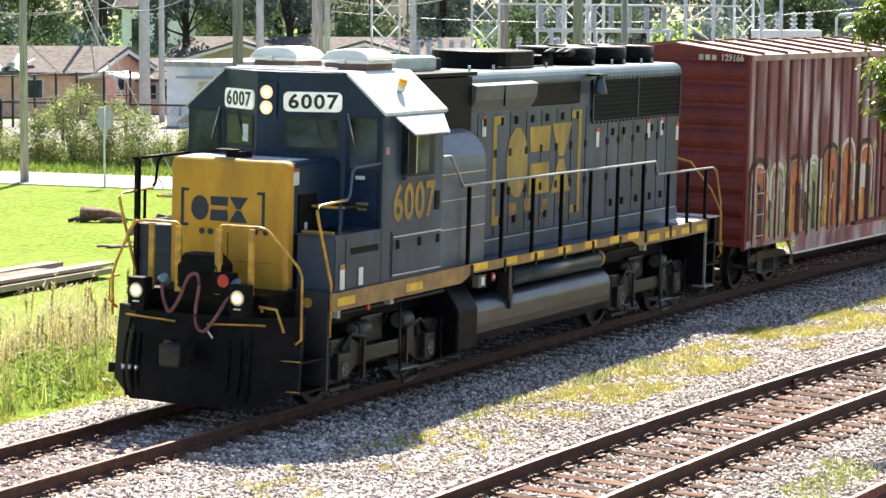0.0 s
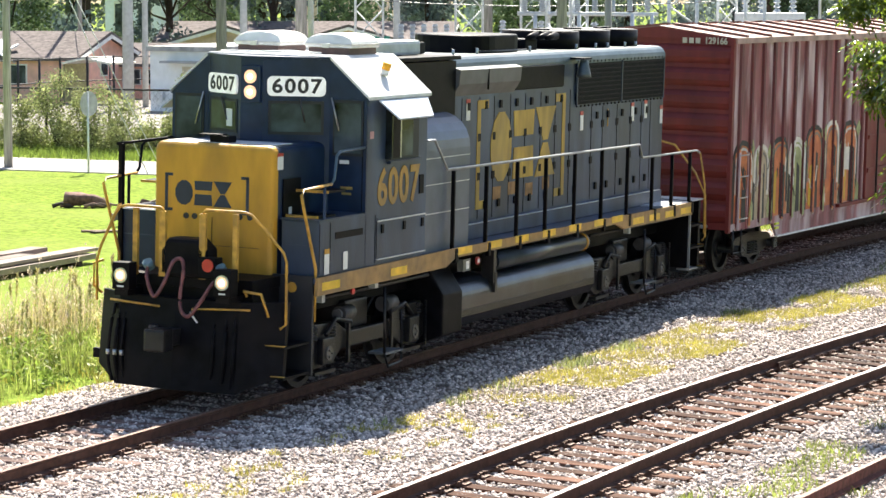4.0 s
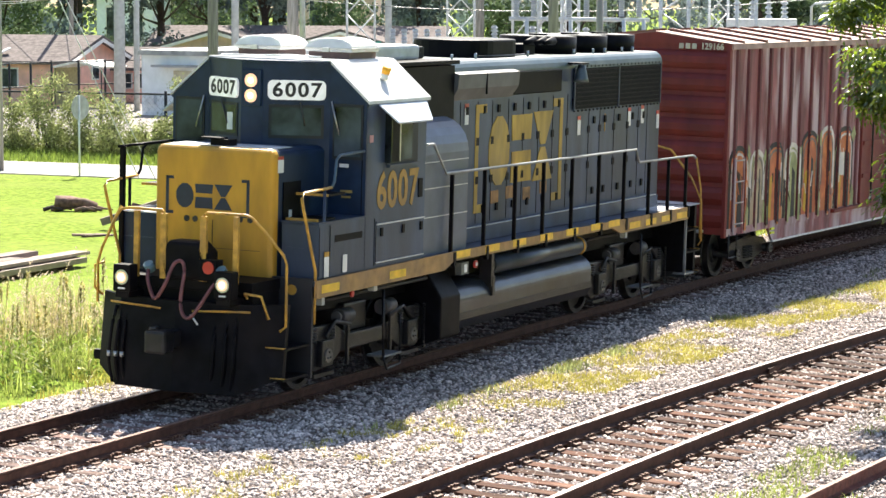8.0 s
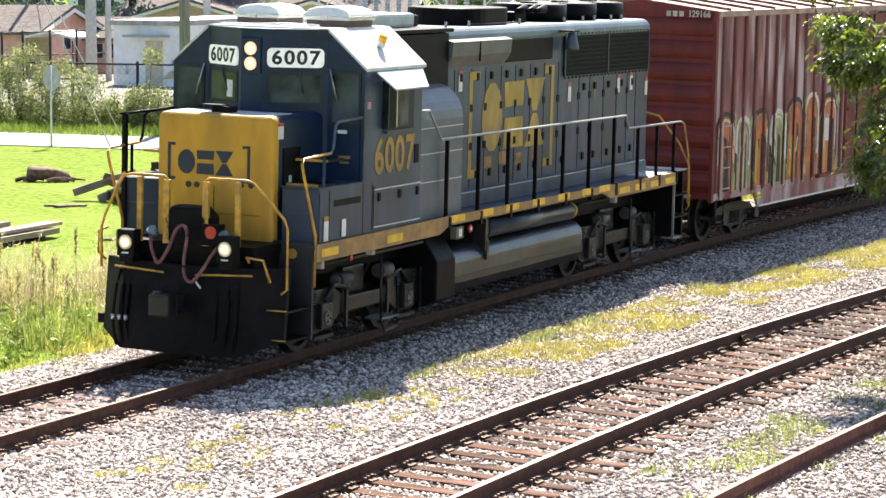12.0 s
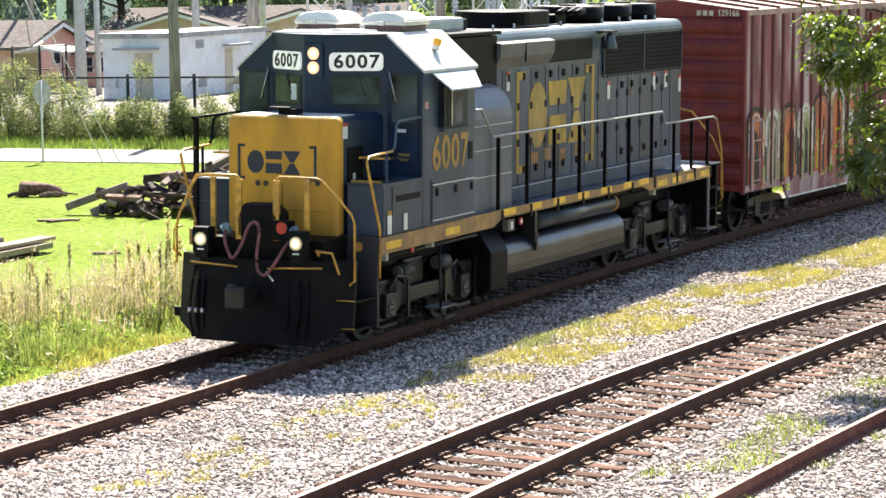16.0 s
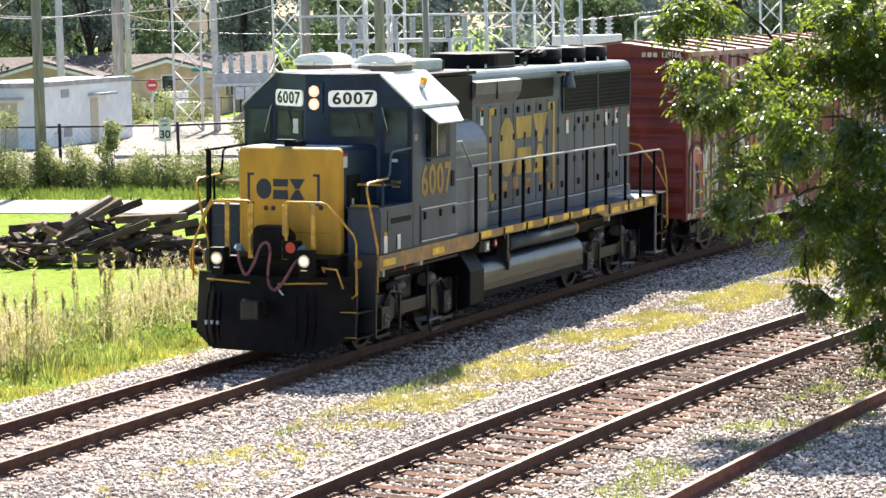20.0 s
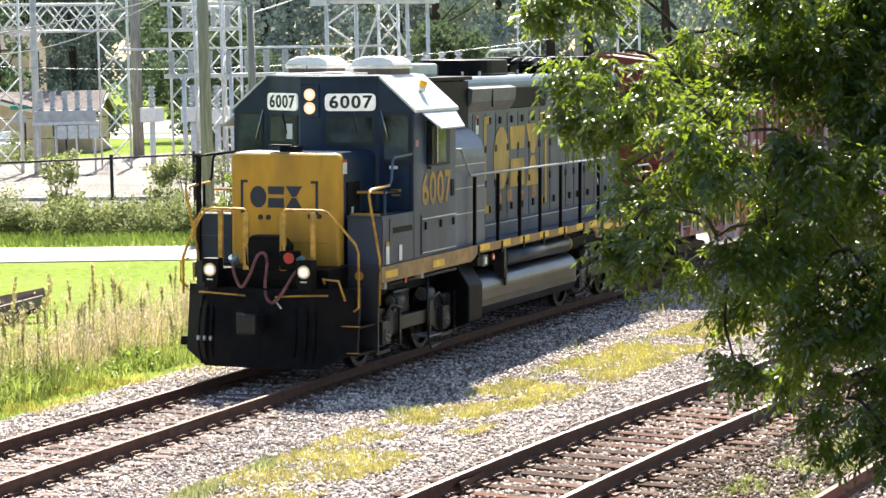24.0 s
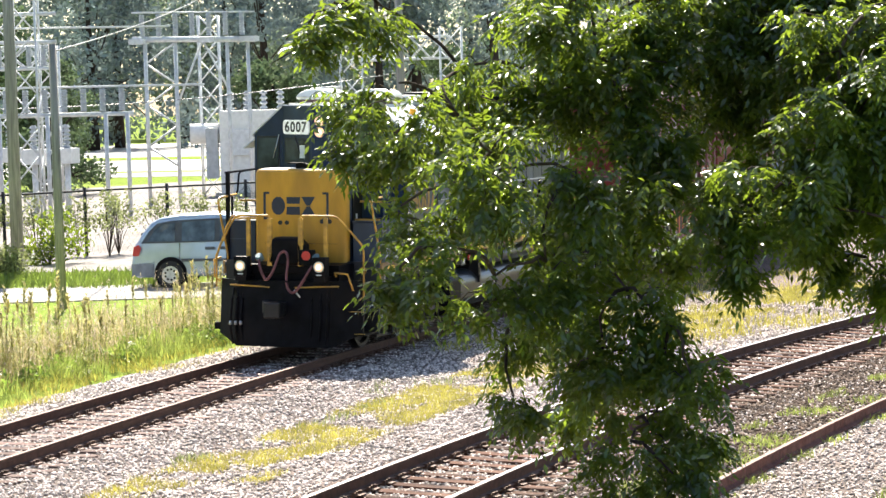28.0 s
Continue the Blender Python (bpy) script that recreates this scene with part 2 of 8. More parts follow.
def tube(bm, pts, r, sides=8, r2=None, mi=0, close=True):
    """A round bar along pts, tapering from r to r2."""
    pts = [Vector(p) for p in pts]
    r2 = r if r2 is None else r2
    rings = []
    for i, p in enumerate(pts):
        a = pts[max(i - 1, 0)]
        b = pts[min(i + 1, len(pts) - 1)]
        d = (b - a).normalized()
        up = Vector((0, 0, 1)) if abs(d.z) < 0.95 else Vector((1, 0, 0))
        s = d.cross(up).normalized()
        u = s.cross(d)
        rr = r + (r2 - r) * i / max(1, len(pts) - 1)
        rings.append([bm.verts.new(p + (s * math.cos(2 * math.pi * k / sides) + u * math.sin(2 * math.pi * k / sides)) * rr) for k in range(sides)])
    for a, b in zip(rings, rings[1:]):
        for k in range(sides):
            f = bm.faces.new((a[k], a[(k + 1) % sides], b[(k + 1) % sides], b[k]))
            f.material_index, f.smooth = mi, True
    if close:
        bm.faces.new(list(reversed(rings[0]))).material_index = mi
        bm.faces.new(rings[-1]).material_index = mi


def T(pts, r, sides=8, r2=None):
    bm = bmesh.new()
    tube(bm, pts, r, sides, r2)
    return bm


def disc(bm, p, way, r, length, sides=20, r2=None, mi=0):
    way = Vector(way).normalized()
    tube(bm, [Vector(p), Vector(p) + way * length], r, sides, r2, mi)


def D(p, way, r, length, sides=20, r2=None):
    bm = bmesh.new()
    disc(bm, p, way, r, length, sides, r2)
    return bm


def prism(bm, outline, axis, a, b, bevel=0.0, mi=0):
    """Extrudes a closed outline of 2D points between a and b along axis ('x', 'y' or 'z')."""
    def place(u, v, w):
        return {"x": (w, u, v), "y": (u, w, v), "z": (u, v, w)}[axis]
    va = [bm.verts.new(place(u, v, a)) for u, v in outline]
    vb = [bm.verts.new(place(u, v, b)) for u, v in outline]
    n = len(outline)
    fs = [bm.faces.new(va), bm.faces.new(list(reversed(vb)))]
    fs += [bm.faces.new((va[i], vb[i], vb[(i + 1) % n], va[(i + 1) % n])) for i in range(n)]
    for f in fs:
        f.material_index = mi
    bmesh.ops.recalc_face_normals(bm, faces=fs)
    if bevel > 0:
        bmesh.ops.bevel(bm, geom=list({e for f in fs for e in f.edges}), offset=bevel, segments=2, affect="EDGES", profile=0.6)


def P(outline, axis, a, b, bevel=0.0):
    bm = bmesh.new()
    prism(bm, outline, axis, a, b, bevel)
    return bm


def letters(name, text, size, material, parent, at, label="", depth=0.004, spread=1.0, squeeze=1.0):
    """Raised characters as one mesh; at: pose whose x runs along the line and z out of the face."""
    cu = bpy.data.curves.new(name, "FONT")
    cu.body, cu.size, cu.extrude, cu.align_x, cu.align_y = text, size, depth, "CENTER", "CENTER"
    cu.space_character, cu.offset, cu.resolution_u = spread, size * 0.026, 4
    tmp = bpy.data.objects.new("tmp_text", cu)
    scene.collection.objects.link(tmp)
    me = bpy.data.meshes.new_from_object(tmp.evaluated_get(bpy.context.evaluated_depsgraph_get()))
    bpy.data.objects.remove(tmp)
    bpy.data.curves.remove(cu)
    for v in me.vertices:
        v.co.x *= squeeze
    me.materials.clear()
    me.materials.append(material)
    ob = new(name, me)
    ob.parent = parent
    ob.matrix_basis = at
    if label:
        ob["label"] = label
    return ob


def facing(x, y, z, normal, lean=0.0):
    """A pose for a flat thing whose front looks along normal, with its own y axis upward."""
    nrm = Vector(normal).normalized()
    up = Vector((0, 0, 1))
    rx = up.cross(nrm).normalized()
    uy = nrm.cross(rx)
    m = Matrix((rx, uy, nrm)).transposed().to_4x4()
    m.translation = (x, y, z)
    return m


# ---- the lines of the tracks ----
CANT_A, CANT_B = radians(1.52), radians(3.03)


def line_a(x):
    u = max(-40, min(60, x - 8))
    over = (x - 8) - u
    y = -8.28e-4 * u * u - 1.193e-5 * u ** 3
    return y + over * (-2 * 8.28e-4 * u - 3 * 1.193e-5 * u * u)


def line_b(x):
    u = max(-40, min(60, x - 8))
    over = (x - 8) - u
    return line_a(x) - 6.742 - 0.06954 * u - 2.072e-3 * u * u + over * (-0.06954 - 4.14e-3 * u)


def line_c(x):
    u = max(-40, min(60, x - 8))
    over = (x - 8) - u
    return line_a(x) - 10.091 - 0.0894 * u - 1.962e-3 * u * u + over * (-0.0894 - 3.92e-3 * u)


def on_track(s, front=3.2, rear=13.55):
    """Pose of a vehicle whose end plate lies at s, on its two bogies."""
    xa, xb = s + front, s + rear
    ya, yb = line_a(xa), line_a(xb)
    h = math.atan2(yb - ya, xb - xa)
    return Matrix.Translation((xa, ya, 0)) @ Matrix.Rotation(h, 4, "Z") @ Matrix.Rotation(CANT_A, 4, "X") @ Matrix.Translation((-front, 0, 0))

# ---- the locomotive ----
def both(fn):
    for side in (-1, 1):
        fn(side)


def rounded(w, z0, z1, r, n=4):
    """Half-width w, from z0 to z1, upper corners rounded by r: an outline in (y, z)."""
    pts = [(-w, z0), (w, z0)]
    for k in range(n + 1):
        a = math.pi / 2 * k / n
        pts.append((w - r + r * math.cos(a), z1 - r + r * math.sin(a)))
    for k in range(n + 1):
        a = math.pi / 2 * (1 + k / n)
        pts.append((-w + r + r * math.cos(a), z1 - r + r * math.sin(a)))
    return pts


def sticker(parent, x, y, z, normal, w=0.09, h=0.22, top=RED):
    m = facing(x, y, z, normal)
    bm = bmesh.new()
    box(bm, -w / 2, w / 2, -h / 2, h * 0.30, 0, 0.004, m=m)
    ob = part("warning_label", bm, WHITE, parent, "white warning label with red head")
    bm = bmesh.new()
    box(bm, -w / 2, w / 2, h * 0.30, h / 2, 0, 0.004, m=m)
    part("label_head", bm, top, ob)


def make_locomotive():
    L = thing("locomotive", "dark blue, grey and yellow diesel locomotive with lit headlamps", "locomotive")
    side_n = (0, -1, 0)
    front_n = (-1, 0, 0)
    # underframe and deck
    part("underframe", B(0.2, 16.5, -0.9, 0.9, 1.05, 1.5), BLACK, L)
    bm = bmesh.new()
    box(bm, 0.1, 16.5, -1.0, 1.0, 1.5, 1.63)
    box(bm, 0.87, 15.62, -1.53, 1.53, 1.56, 1.63)
    part("walkway", bm, GREY, L, "grey non-slip walkway deck")
    part("front_deck", B(0.085, 0.93, -1.02, 1.02, 1.49, 1.638, 0.01), BLACK, L, "black front platform deck")
    part("rear_platform", B(14.3, 16.48, -1.5, 1.5, 1.632, 1.65), ROOFLT, L, "pale worn steel end platform")
    for side in (-1, 1):
        y0, y1 = sorted((side * 1.53, side * 1.57))
        sill = part("side_sill", P([(0.87, 1.40), (4.95, 1.42), (5.3, 1.53), (11.8, 1.53), (12.2, 1.42), (15.62, 1.42), (15.62, 1.64), (12.0, 1.65), (5.2, 1.67), (0.87, 1.64)], "y", y0, y1),
                    mat("sill_yellow_dirty", (0.34, 0.20, 0.07), 0.6, 0, 0.2, 5, 0.1, 30, (0.17, 0.12, 0.08), 1.2, 0.6), L, "faded yellow stripe along the sill")
        for k, x in enumerate((1.0, 3.1, 5.35, 6.45, 7.5, 8.6, 9.7, 10.8, 11.6, 12.6, 13.4, 14.2, 15.0)):
            z = 1.56 if 5 < x < 11.9 else 1.46
            bm = bmesh.new()
            box(bm, x, x + 0.52, side * 1.57 - 0.004, side * 1.57 + 0.004, z, z + 0.11)
            part("reflector", bm, mat("reflector_yellow", (0.80, 0.50, 0.03), 0.4), sill)
    # plow, pilot and coupler
    bm = bmesh.new()
    prism(bm, [(0.32, 1.36), (-0.02, 0.9), (-0.12, 0.0), (-0.02, -0.9), (0.32, -1.42), (0.40, -1.42), (0.06, -0.9), (-0.04, 0.0), (0.06, 0.9), (0.40, 1.36)], "z", 0.30, 1.36)
    for v in bm.verts:
        if v.co.z < 0.5:
            v.co.z = 0.17 + 0.22 * max(0, abs(v.co.y) - 0.9) / 0.5
            v.co.x -= 0.12
    part("snow_plow", bm, BLACK, L, "black steel plow blade")
    part("pilot_plate", B(0.14, 0.22, -1.0, 1.0, 1.1, 1.62), BLACK, L)
    part("corner_tab", B(0.28, 0.36, 1.36, 1.5, 0.42, 0.55), BLACK, L)
    bm = bmesh.new()
    box(bm, -0.55, 0.2, -0.1, 0.1, 0.76, 0.98, 0.02)
    box(bm, -0.72, -0.45, -0.17, 0.14, 0.72, 1.02, 0.04)
    part("coupler", bm, GRIME, L, "rusty knuckle coupler")
    part("coupler_rear", B(16.4, 17.4, -0.12, 0.12, 0.72, 1.0, 0.03), GRIME, L)
    both(lambda s: part("cut_lever", T([(-0.14 if s < 0 else -0.1, s * 0.25, 1.24), (-0.10, s * 0.6, 1.26), (-0.02, s * 1.05, 1.27)], 0.016, 6), YELLRAIL, L, "yellow uncoupling lever"))
    # hoses: a slack pair across the front and hanging brake hoses
    def hose(pts, r, m=HOSE, label="reddish brown air hose"):
        ps = [Vector(p) for p in pts]
        out = []
        for i in range(len(ps) - 1):
            p0, p1, p2, p3 = ps[max(i - 1, 0)], ps[i], ps[i + 1], ps[min(i + 2, len(ps) - 1)]
            for k in range(6):
                t = k / 6
                out.append(0.5 * ((2 * p1) + (p2 - p0) * t + (2 * p0 - 5 * p1 + 4 * p2 - p3) * t * t + (3 * p1 - p0 - 3 * p2 + p3) * t ** 3))
        out.append(ps[-1])
        part("air_hose", T(out, r, 8), m, L, label)
    hose([(-0.04, 0.47, 1.80), (-0.16, 0.42, 1.62), (-0.24, 0.30, 1.42), (-0.26, 0.22, 1.40), (-0.22, 0.12, 1.58), (-0.14, 0.04, 1.84), (-0.10, -0.06, 1.88), (-0.14, -0.12, 1.74), (-0.22, -0.12, 1.42), (-0.28, -0.18, 1.22), (-0.30, -0.30, 1.17), (-0.28, -0.44, 1.34), (-0.18, -0.56, 1.58), (-0.06, -0.62, 1.68)], 0.025)
    for y in (0.98, 0.88, 0.78):
        hose([(0.0, y, 1.22), (-0.1, y + 0.02, 0.9), (-0.14, y + 0.03, 0.5), (-0.12, y - 0.02, 0.2)], 0.024, BLACK, "black brake hose")
        part("hose_end", D((-0.135, y + 0.03, 0.62), (0, 0, -1), 0.032, 0.07, 8), STEEL, L)
    for y in (-0.55, -0.72, -0.85):
        hose([(-0.02, y, 1.2), (-0.12, y - 0.02, 0.9), (-0.16, y - 0.02, 0.5), (-0.12, y + 0.02, 0.22)], 0.022, BLACK, "black brake hose")
    part("glad_hand", B(-0.22, -0.06, 0.24, 0.36, 0.78, 1.00, 0.025), mat("worn_casting", (0.045, 0.036, 0.034), 0.5, 0.2, 0.3, 8), L)
    part("glad_hand", B(-0.30, -0.22, 0.02, 0.09, 0.78, 0.98, 0.02), MATS["worn_casting"], L)
    part("pin_handle", T([(-0.2, -0.26, 1.2), (-0.22, -0.38, 1.08)], 0.014, 6), WHITE, L)
    # front platform
    bm = bmesh.new()
    prism(bm, [(-0.36, 1.62), (0.36, 1.62), (0.36, 2.0), (0.22, 2.14), (-0.22, 2.14), (-0.36, 2.0)], "x", 0.02, 0.36, 0.06)
    part("socket_cover", bm, BLACK, L, "black rounded cover on the front platform")
    for s in (-1, 1):
        lamp = part("ditch_light", B(-0.26, -0.06, s * 0.76 - 0.13, s * 0.76 + 0.13, 1.44, 1.80, 0.015), BLACK, L, "square black ditch light housing")
        part("lens", D((-0.262, s * 0.76, 1.63), (-1, 0, 0), 0.075, 0.012, 20), LAMP, lamp, "lit round lens")
        part("filament", D((-0.276, s * 0.76, 1.63), (-1, 0, 0), 0.045, 0.006, 16), LAMPCORE, lamp)
        part("lens_ring", D((-0.26, s * 0.76, 1.63), (-1, 0, 0), 0.10, 0.008, 20), STEEL, lamp)
        bm = bmesh.new()
        box(bm, -0.24, 0.2, s * 0.76 - 0.10, s * 0.76 + 0.10, 1.36, 1.44)
        part("bracket", bm, BLACK, lamp)
        part("writing_bar", B(-0.268, -0.26, s * 0.76 - 0.05, s * 0.76 + 0.05, 1.475, 1.495), WHITE, lamp)
    red = part("marker_box", B(-0.08, 0.12, -0.56, -0.30, 1.64, 1.92, 0.015), BLACK, L)
    part("marker_lens", D((-0.082, -0.45, 1.82), (-1, 0, 0), 0.085, 0.014, 18), RED, red, "round red marker lens")
    for y in (0.46, -0.64):
        bm = bmesh.new()
        disc(bm, (0.0, y, 1.72), (-0.5, 0.1, 0.7), 0.07, 0.12, 12)
        part("receptacle_cap", bm, mat("cap_teal", (0.10, 0.17, 0.19), 0.5), L, "blue-grey receptacle cap")
    # yellow end railings
    def rail(name, pts, r=0.019, m=YELLRAIL, label=""):
        return part(name, T(pts, r, 8), m, L, label)
    rail("end_rail", [(0.05, 0.30, 1.62), (0.05, 0.30, 2.50), (0.05, 0.34, 2.53), (0.05, 0.84, 2.53), (0.07, 0.98, 2.50), (0.12, 1.10, 2.36), (0.22, 1.36, 1.94), (0.26, 1.44, 1.75), (0.28, 1.45, 1.2)], label="yellow bent pipe handrail")
    rail("end_rail", [(0.05, -0.30, 1.62), (0.05, -0.30, 2.50), (0.05, -0.34, 2.53), (0.05, -0.92, 2.53), (0.07, -1.00, 2.50), (0.14, -1.16, 2.32), (0.22, -1.40, 2.02), (0.25, -1.43, 1.9), (0.26, -1.43, 1.08), (0.22, -1.36, 1.02)], label="yellow bent pipe handrail")
    rail("end_rail", [(0.32, 1.46, 1.3), (0.30, 1.47, 1.75), (0.40, 1.3, 2.3), (0.36, 1.16, 2.5), (0.20, 1.05, 2.52)], 0.016)
    for y in (0.72, -0.78):
        part("rail_post", B(0.03, 0.08, y - 0.035, y + 0.035, 1.62, 2.5), YELLRAIL, L, "yellow flat rail post")
    for y in (0.30, -0.30):
        part("rail_post", B(0.02, 0.075, y - 0.045, y + 0.045, 1.62, 2.48), YELLRAIL, L, "yellow flat rail post")
    rail("grab_iron", [(-0.02, -1.0, 1.45), (-0.1, -1.0, 1.52), (-0.1, -1.25, 1.50), (-0.04, -1.33, 1.2)])
    rail("grab_iron", [(0.3, 1.36, 1.75), (0.25, 1.48, 1.7), (0.25, 1.48, 1.4), (0.3, 1.38, 1.3)])
    # corner steps
    for ex, flip in ((0.12, 1), (16.5, -1)):
        for s in (-1, 1):
            xa, xb = sorted((ex, ex + flip * 0.72))
            y0, y1 = sorted((s * 1.02, s * 1.5))
            well = part("step_well", B(*sorted((ex + flip * 0.74, ex + flip * 0.79)), *sorted((s * 0.6, s * 1.5)), 0.34, 1.66), mat("step_plate", (0.014, 0.0145, 0.019), 0.55, 0, 0.2, 4, 0.1, 30, (0.030, 0.026, 0.027), 1.5, 0.5), L, "dark grey step back plate")
            part("well_side", B(xa, xb, *sorted((s * 0.98, s * 1.01)), 0.36, 1.5), BLACK, well)
            for z in ((0.40, 0.80) if flip > 0 and s < 0 else (0.40, 0.80, 1.20)):
                if flip > 0 and s < 0:
                    y0, y1 = -1.48, (-1.16 if z > 0.6 else -1.10)
                if flip > 0 and s > 0:
                    part("step", B(xa + 0.35, xb, y0, 1.40, z - 0.03, z), BLACK, L)
                    continue
                tread = part("step", B(xa, xb, y0, y1, z - 0.03, z), BLACK, L)
                part("tread_edge", B(*sorted((ex, ex + flip * 0.05)), y0, y1, z + 0.002, z + 0.012), YELLRAIL, tread, "yellow edge of the step")
    part("seal_disc", D((0.855, -1.2, 1.50), (-1, 0, 0), 0.07, 0.012, 16), YELL, L, "yellow round badge")
    # short hood
    nose = part("short_hood", P(rounded(0.90, 1.64, 3.34, 0.10), "x", 0.96, 2.36), BLUE, L, "dark blue short hood")
    bm = bmesh.new()
    prism(bm, rounded(0.903, 1.64, 3.345, 0.10), "x", 0.82, 0.97)
    es = [e for e in bm.edges if all(abs(v.co.x - 0.82) < 1e-4 for v in e.verts) and max(v.co.z for v in e.verts) > 1.8]
    bmesh.ops.bevel(bm, geom=es, offset=0.07, segments=3, affect="EDGES", profile=0.5)
    part("nose_face", bm, YELL, L, "yellow nose end with dark blue lettering")
    # pale panel paints the sun's glare on top of the blue hood
    part("nose_top", B(0.97, 1.55, -0.80, 0.80, 3.342, 3.352), ROOFLT, nose)
    part("nose_vent", B(1.0, 1.2, -0.14, 0.16, 3.35, 3.44, 0.01), BLACK, L)
    part("vent_flap", B(0.95, 1.16, -0.02, 0.30, 3.44, 3.46), BLACK, L)
    NAVY = mat("navy_lettering", (0.012, 0.022, 0.05), 0.5, 0, 0.15, 5)
    fx = 0.8195

    def nose_bar(y0, y1, z0, z1, name="logo_bar"):
        part(name, B(fx - 0.004, fx + 0.002, min(y0, y1), max(y0, y1), z0, z1), NAVY, L, "dark blue painted logo shape")
    # the railway's mark: brackets round three plain strokes of shapes
    for y, d in ((0.73, -1), (-0.55, 1)):
        nose_bar(y, y + d * 0.045, 2.42, 2.92, "logo_bracket")
        nose_bar(y, y + d * 0.12, 2.885, 2.925, "logo_bracket")
        nose_bar(y, y + d * 0.12, 2.415, 2.455, "logo_bracket")

    def mark(strokes, y0, z0, w, h, plane, m, depth, axis, parent):
        """Heavy strokes of a painted mark, in a box of w by h."""
        for st in strokes:
            bm = bmesh.new()
            if axis == "x":
                prism(bm, [(y0 - u * w, z0 + v * h) for u, v in st], "x", plane - depth, plane + 0.002)
            else:
                prism(bm, [(y0 + u * w, z0 + v * h) for u, v in st], "y", plane - depth, plane + 0.002)
            part("logo_shape", bm, m, parent, "plain painted logo shape")
    oval = [[(0.5 + 0.5 * math.cos(radians(a)), 0.5 + 0.5 * math.sin(radians(a))) for a in range(15, 375, 30)]]
    bars = [[(0.04, 0.62), (0.96, 0.62), (1.0, 0.98), (0.0, 0.98)], [(0.0, 0.02), (1.0, 0.02), (0.96, 0.46), (0.04, 0.46)]]
    wedges = [[(0.0, 1.0), (1.0, 1.0), (0.62, 0.52), (0.38, 0.52)], [(0.38, 0.48), (0.62, 0.48), (1.0, 0.0), (0.0, 0.0)]]
    for k, st in enumerate((oval, bars, wedges)):
        mark(st, 0.575 - k * 0.295, 2.50, 0.275, 0.34, fx, NAVY, 0.004, "x", L)
    for y in (0.40, 0.27, -0.42, -0.57):
        part("nose_bolt", D((0.82, y, 2.36 + (0.03 if y < 0 else 0)), (-1, 0, 0), 0.042, 0.012, 12), mat("dark_port", (0.03, 0.03, 0.03), 0.6), L)
    part("nose_door_seam", B(0.812, 0.82, -0.72, 0.72, 1.98, 1.985), GRIME, L)
    part("nose_door_seam", B(0.812, 0.82, 0.0, 0.006, 1.66, 2.36), GRIME, L)
    sticker(L, 1.02, -0.905, 3.14, side_n, 0.16, 0.22)
    part("side_vent", B(1.1, 1.6, -0.92, -0.90, 2.1, 2.9, 0.004), BLACK, L)
    part("label_plate", B(1.25, 1.33, -0.926, -0.92, 2.42, 2.52), WHITE, L)
    # battery boxes and treads beside the nose
    for s in (-1, 1):
        y0, y1 = sorted((s * 0.96, s * 1.52))
        bb = part("battery_box", B(0.98, 2.36, y0, y1, 1.64, 2.38, 0.015), GREY if s < 0 else BLUE, L, "grey battery box" if s < 0 else "dark blue battery box")
        part("box_lid", B(0.95, 2.36, y0 - 0.01, y1 + 0.01, 2.382, 2.40), GREY if s < 0 else ROOFLT, bb)
        part("box_seam", B(0.975, 0.98, y0 + 0.04, y1 - 0.04, 2.04, 2.05), GREY, bb)
        for x in (0.99, 1.3, 2.66):
            part("panel_seam", B(x, x + 0.012, s * 1.524 - 0.002, s * 1.524 + 0.002, 1.68, 2.34), BLACK, bb)
        part("box_louvre", B(1.45, 2.28, s * 1.523 - 0.003, s * 1.523 + 0.003, 2.11, 2.20), BLACK, bb)
        for z, x in ((2.40, 1.62), (2.72, 1.9)):
            tr = part("cab_tread", B(x - 0.5, x, *sorted((s * 0.96, s * 1.44)), z, z + 0.03), BLACK, L)
            part("tread_edge", B(x - 0.53, x - 0.5, *sorted((s * 0.96, s * 1.44)), z, z + 0.035), YELLRAIL, tr, "yellow edge of the tread")
    sticker(L, 1.2, -1.53, 1.83, side_n, 0.14, 0.34, YELL)
    sticker(L, 1.75, -1.53, 1.80, side_n, 0.13, 0.24, WHITE)
    # cab
    foot = [(2.35, 1.52), (2.35, 0.95), (1.86, 0.17), (1.86, -0.17), (2.35, -0.95), (2.35, -1.52)]
    bm = bmesh.new()
    prism(bm, foot + [(2.39, -1.515), (2.39, 1.515)], "z", 1.64, 3.95)
    cabf = part("cab_front", bm, BLUE, L, "dark blue wedge-shaped cab front")
    bm = bmesh.new()
    prism(bm, [(-1.515, 3.95), (1.515, 3.95), (0.95, 4.47), (-0.95, 4.47)], "x", 2.352, 2.39)
    prism(bm, [(2.36, 0.95), (1.86, 0.17), (1.86, -0.17), (2.36, -0.95)], "z", 3.95, 4.46)
    part("cab_brow", bm, BLUE, L)
    bm = bmesh.new()
    box(bm, 2.38, 4.30, -1.52, 1.52, 1.64, 3.96)
    prism(bm, [(-1.52, 3.955), (1.52, 3.955), (0.95, 4.46), (-0.95, 4.46)], "x", 2.38, 4.30)
    cab = part("cab_body", bm, GREY, L, "grey cab side panels")
    # roof grey is lifted so its colour carries the glare of sky and sun
    for s in (-1, 1):
        bm = bmesh.new()
        prism(bm, [(s * 1.56, 3.93), (s * 1.56, 3.975), (s * 0.95, 4.505), (s * 0.95, 4.465)], "x", 2.33, 4.34)
        part("roof_slope", bm, ROOFLT, L, "pale sloping cab roof panel")
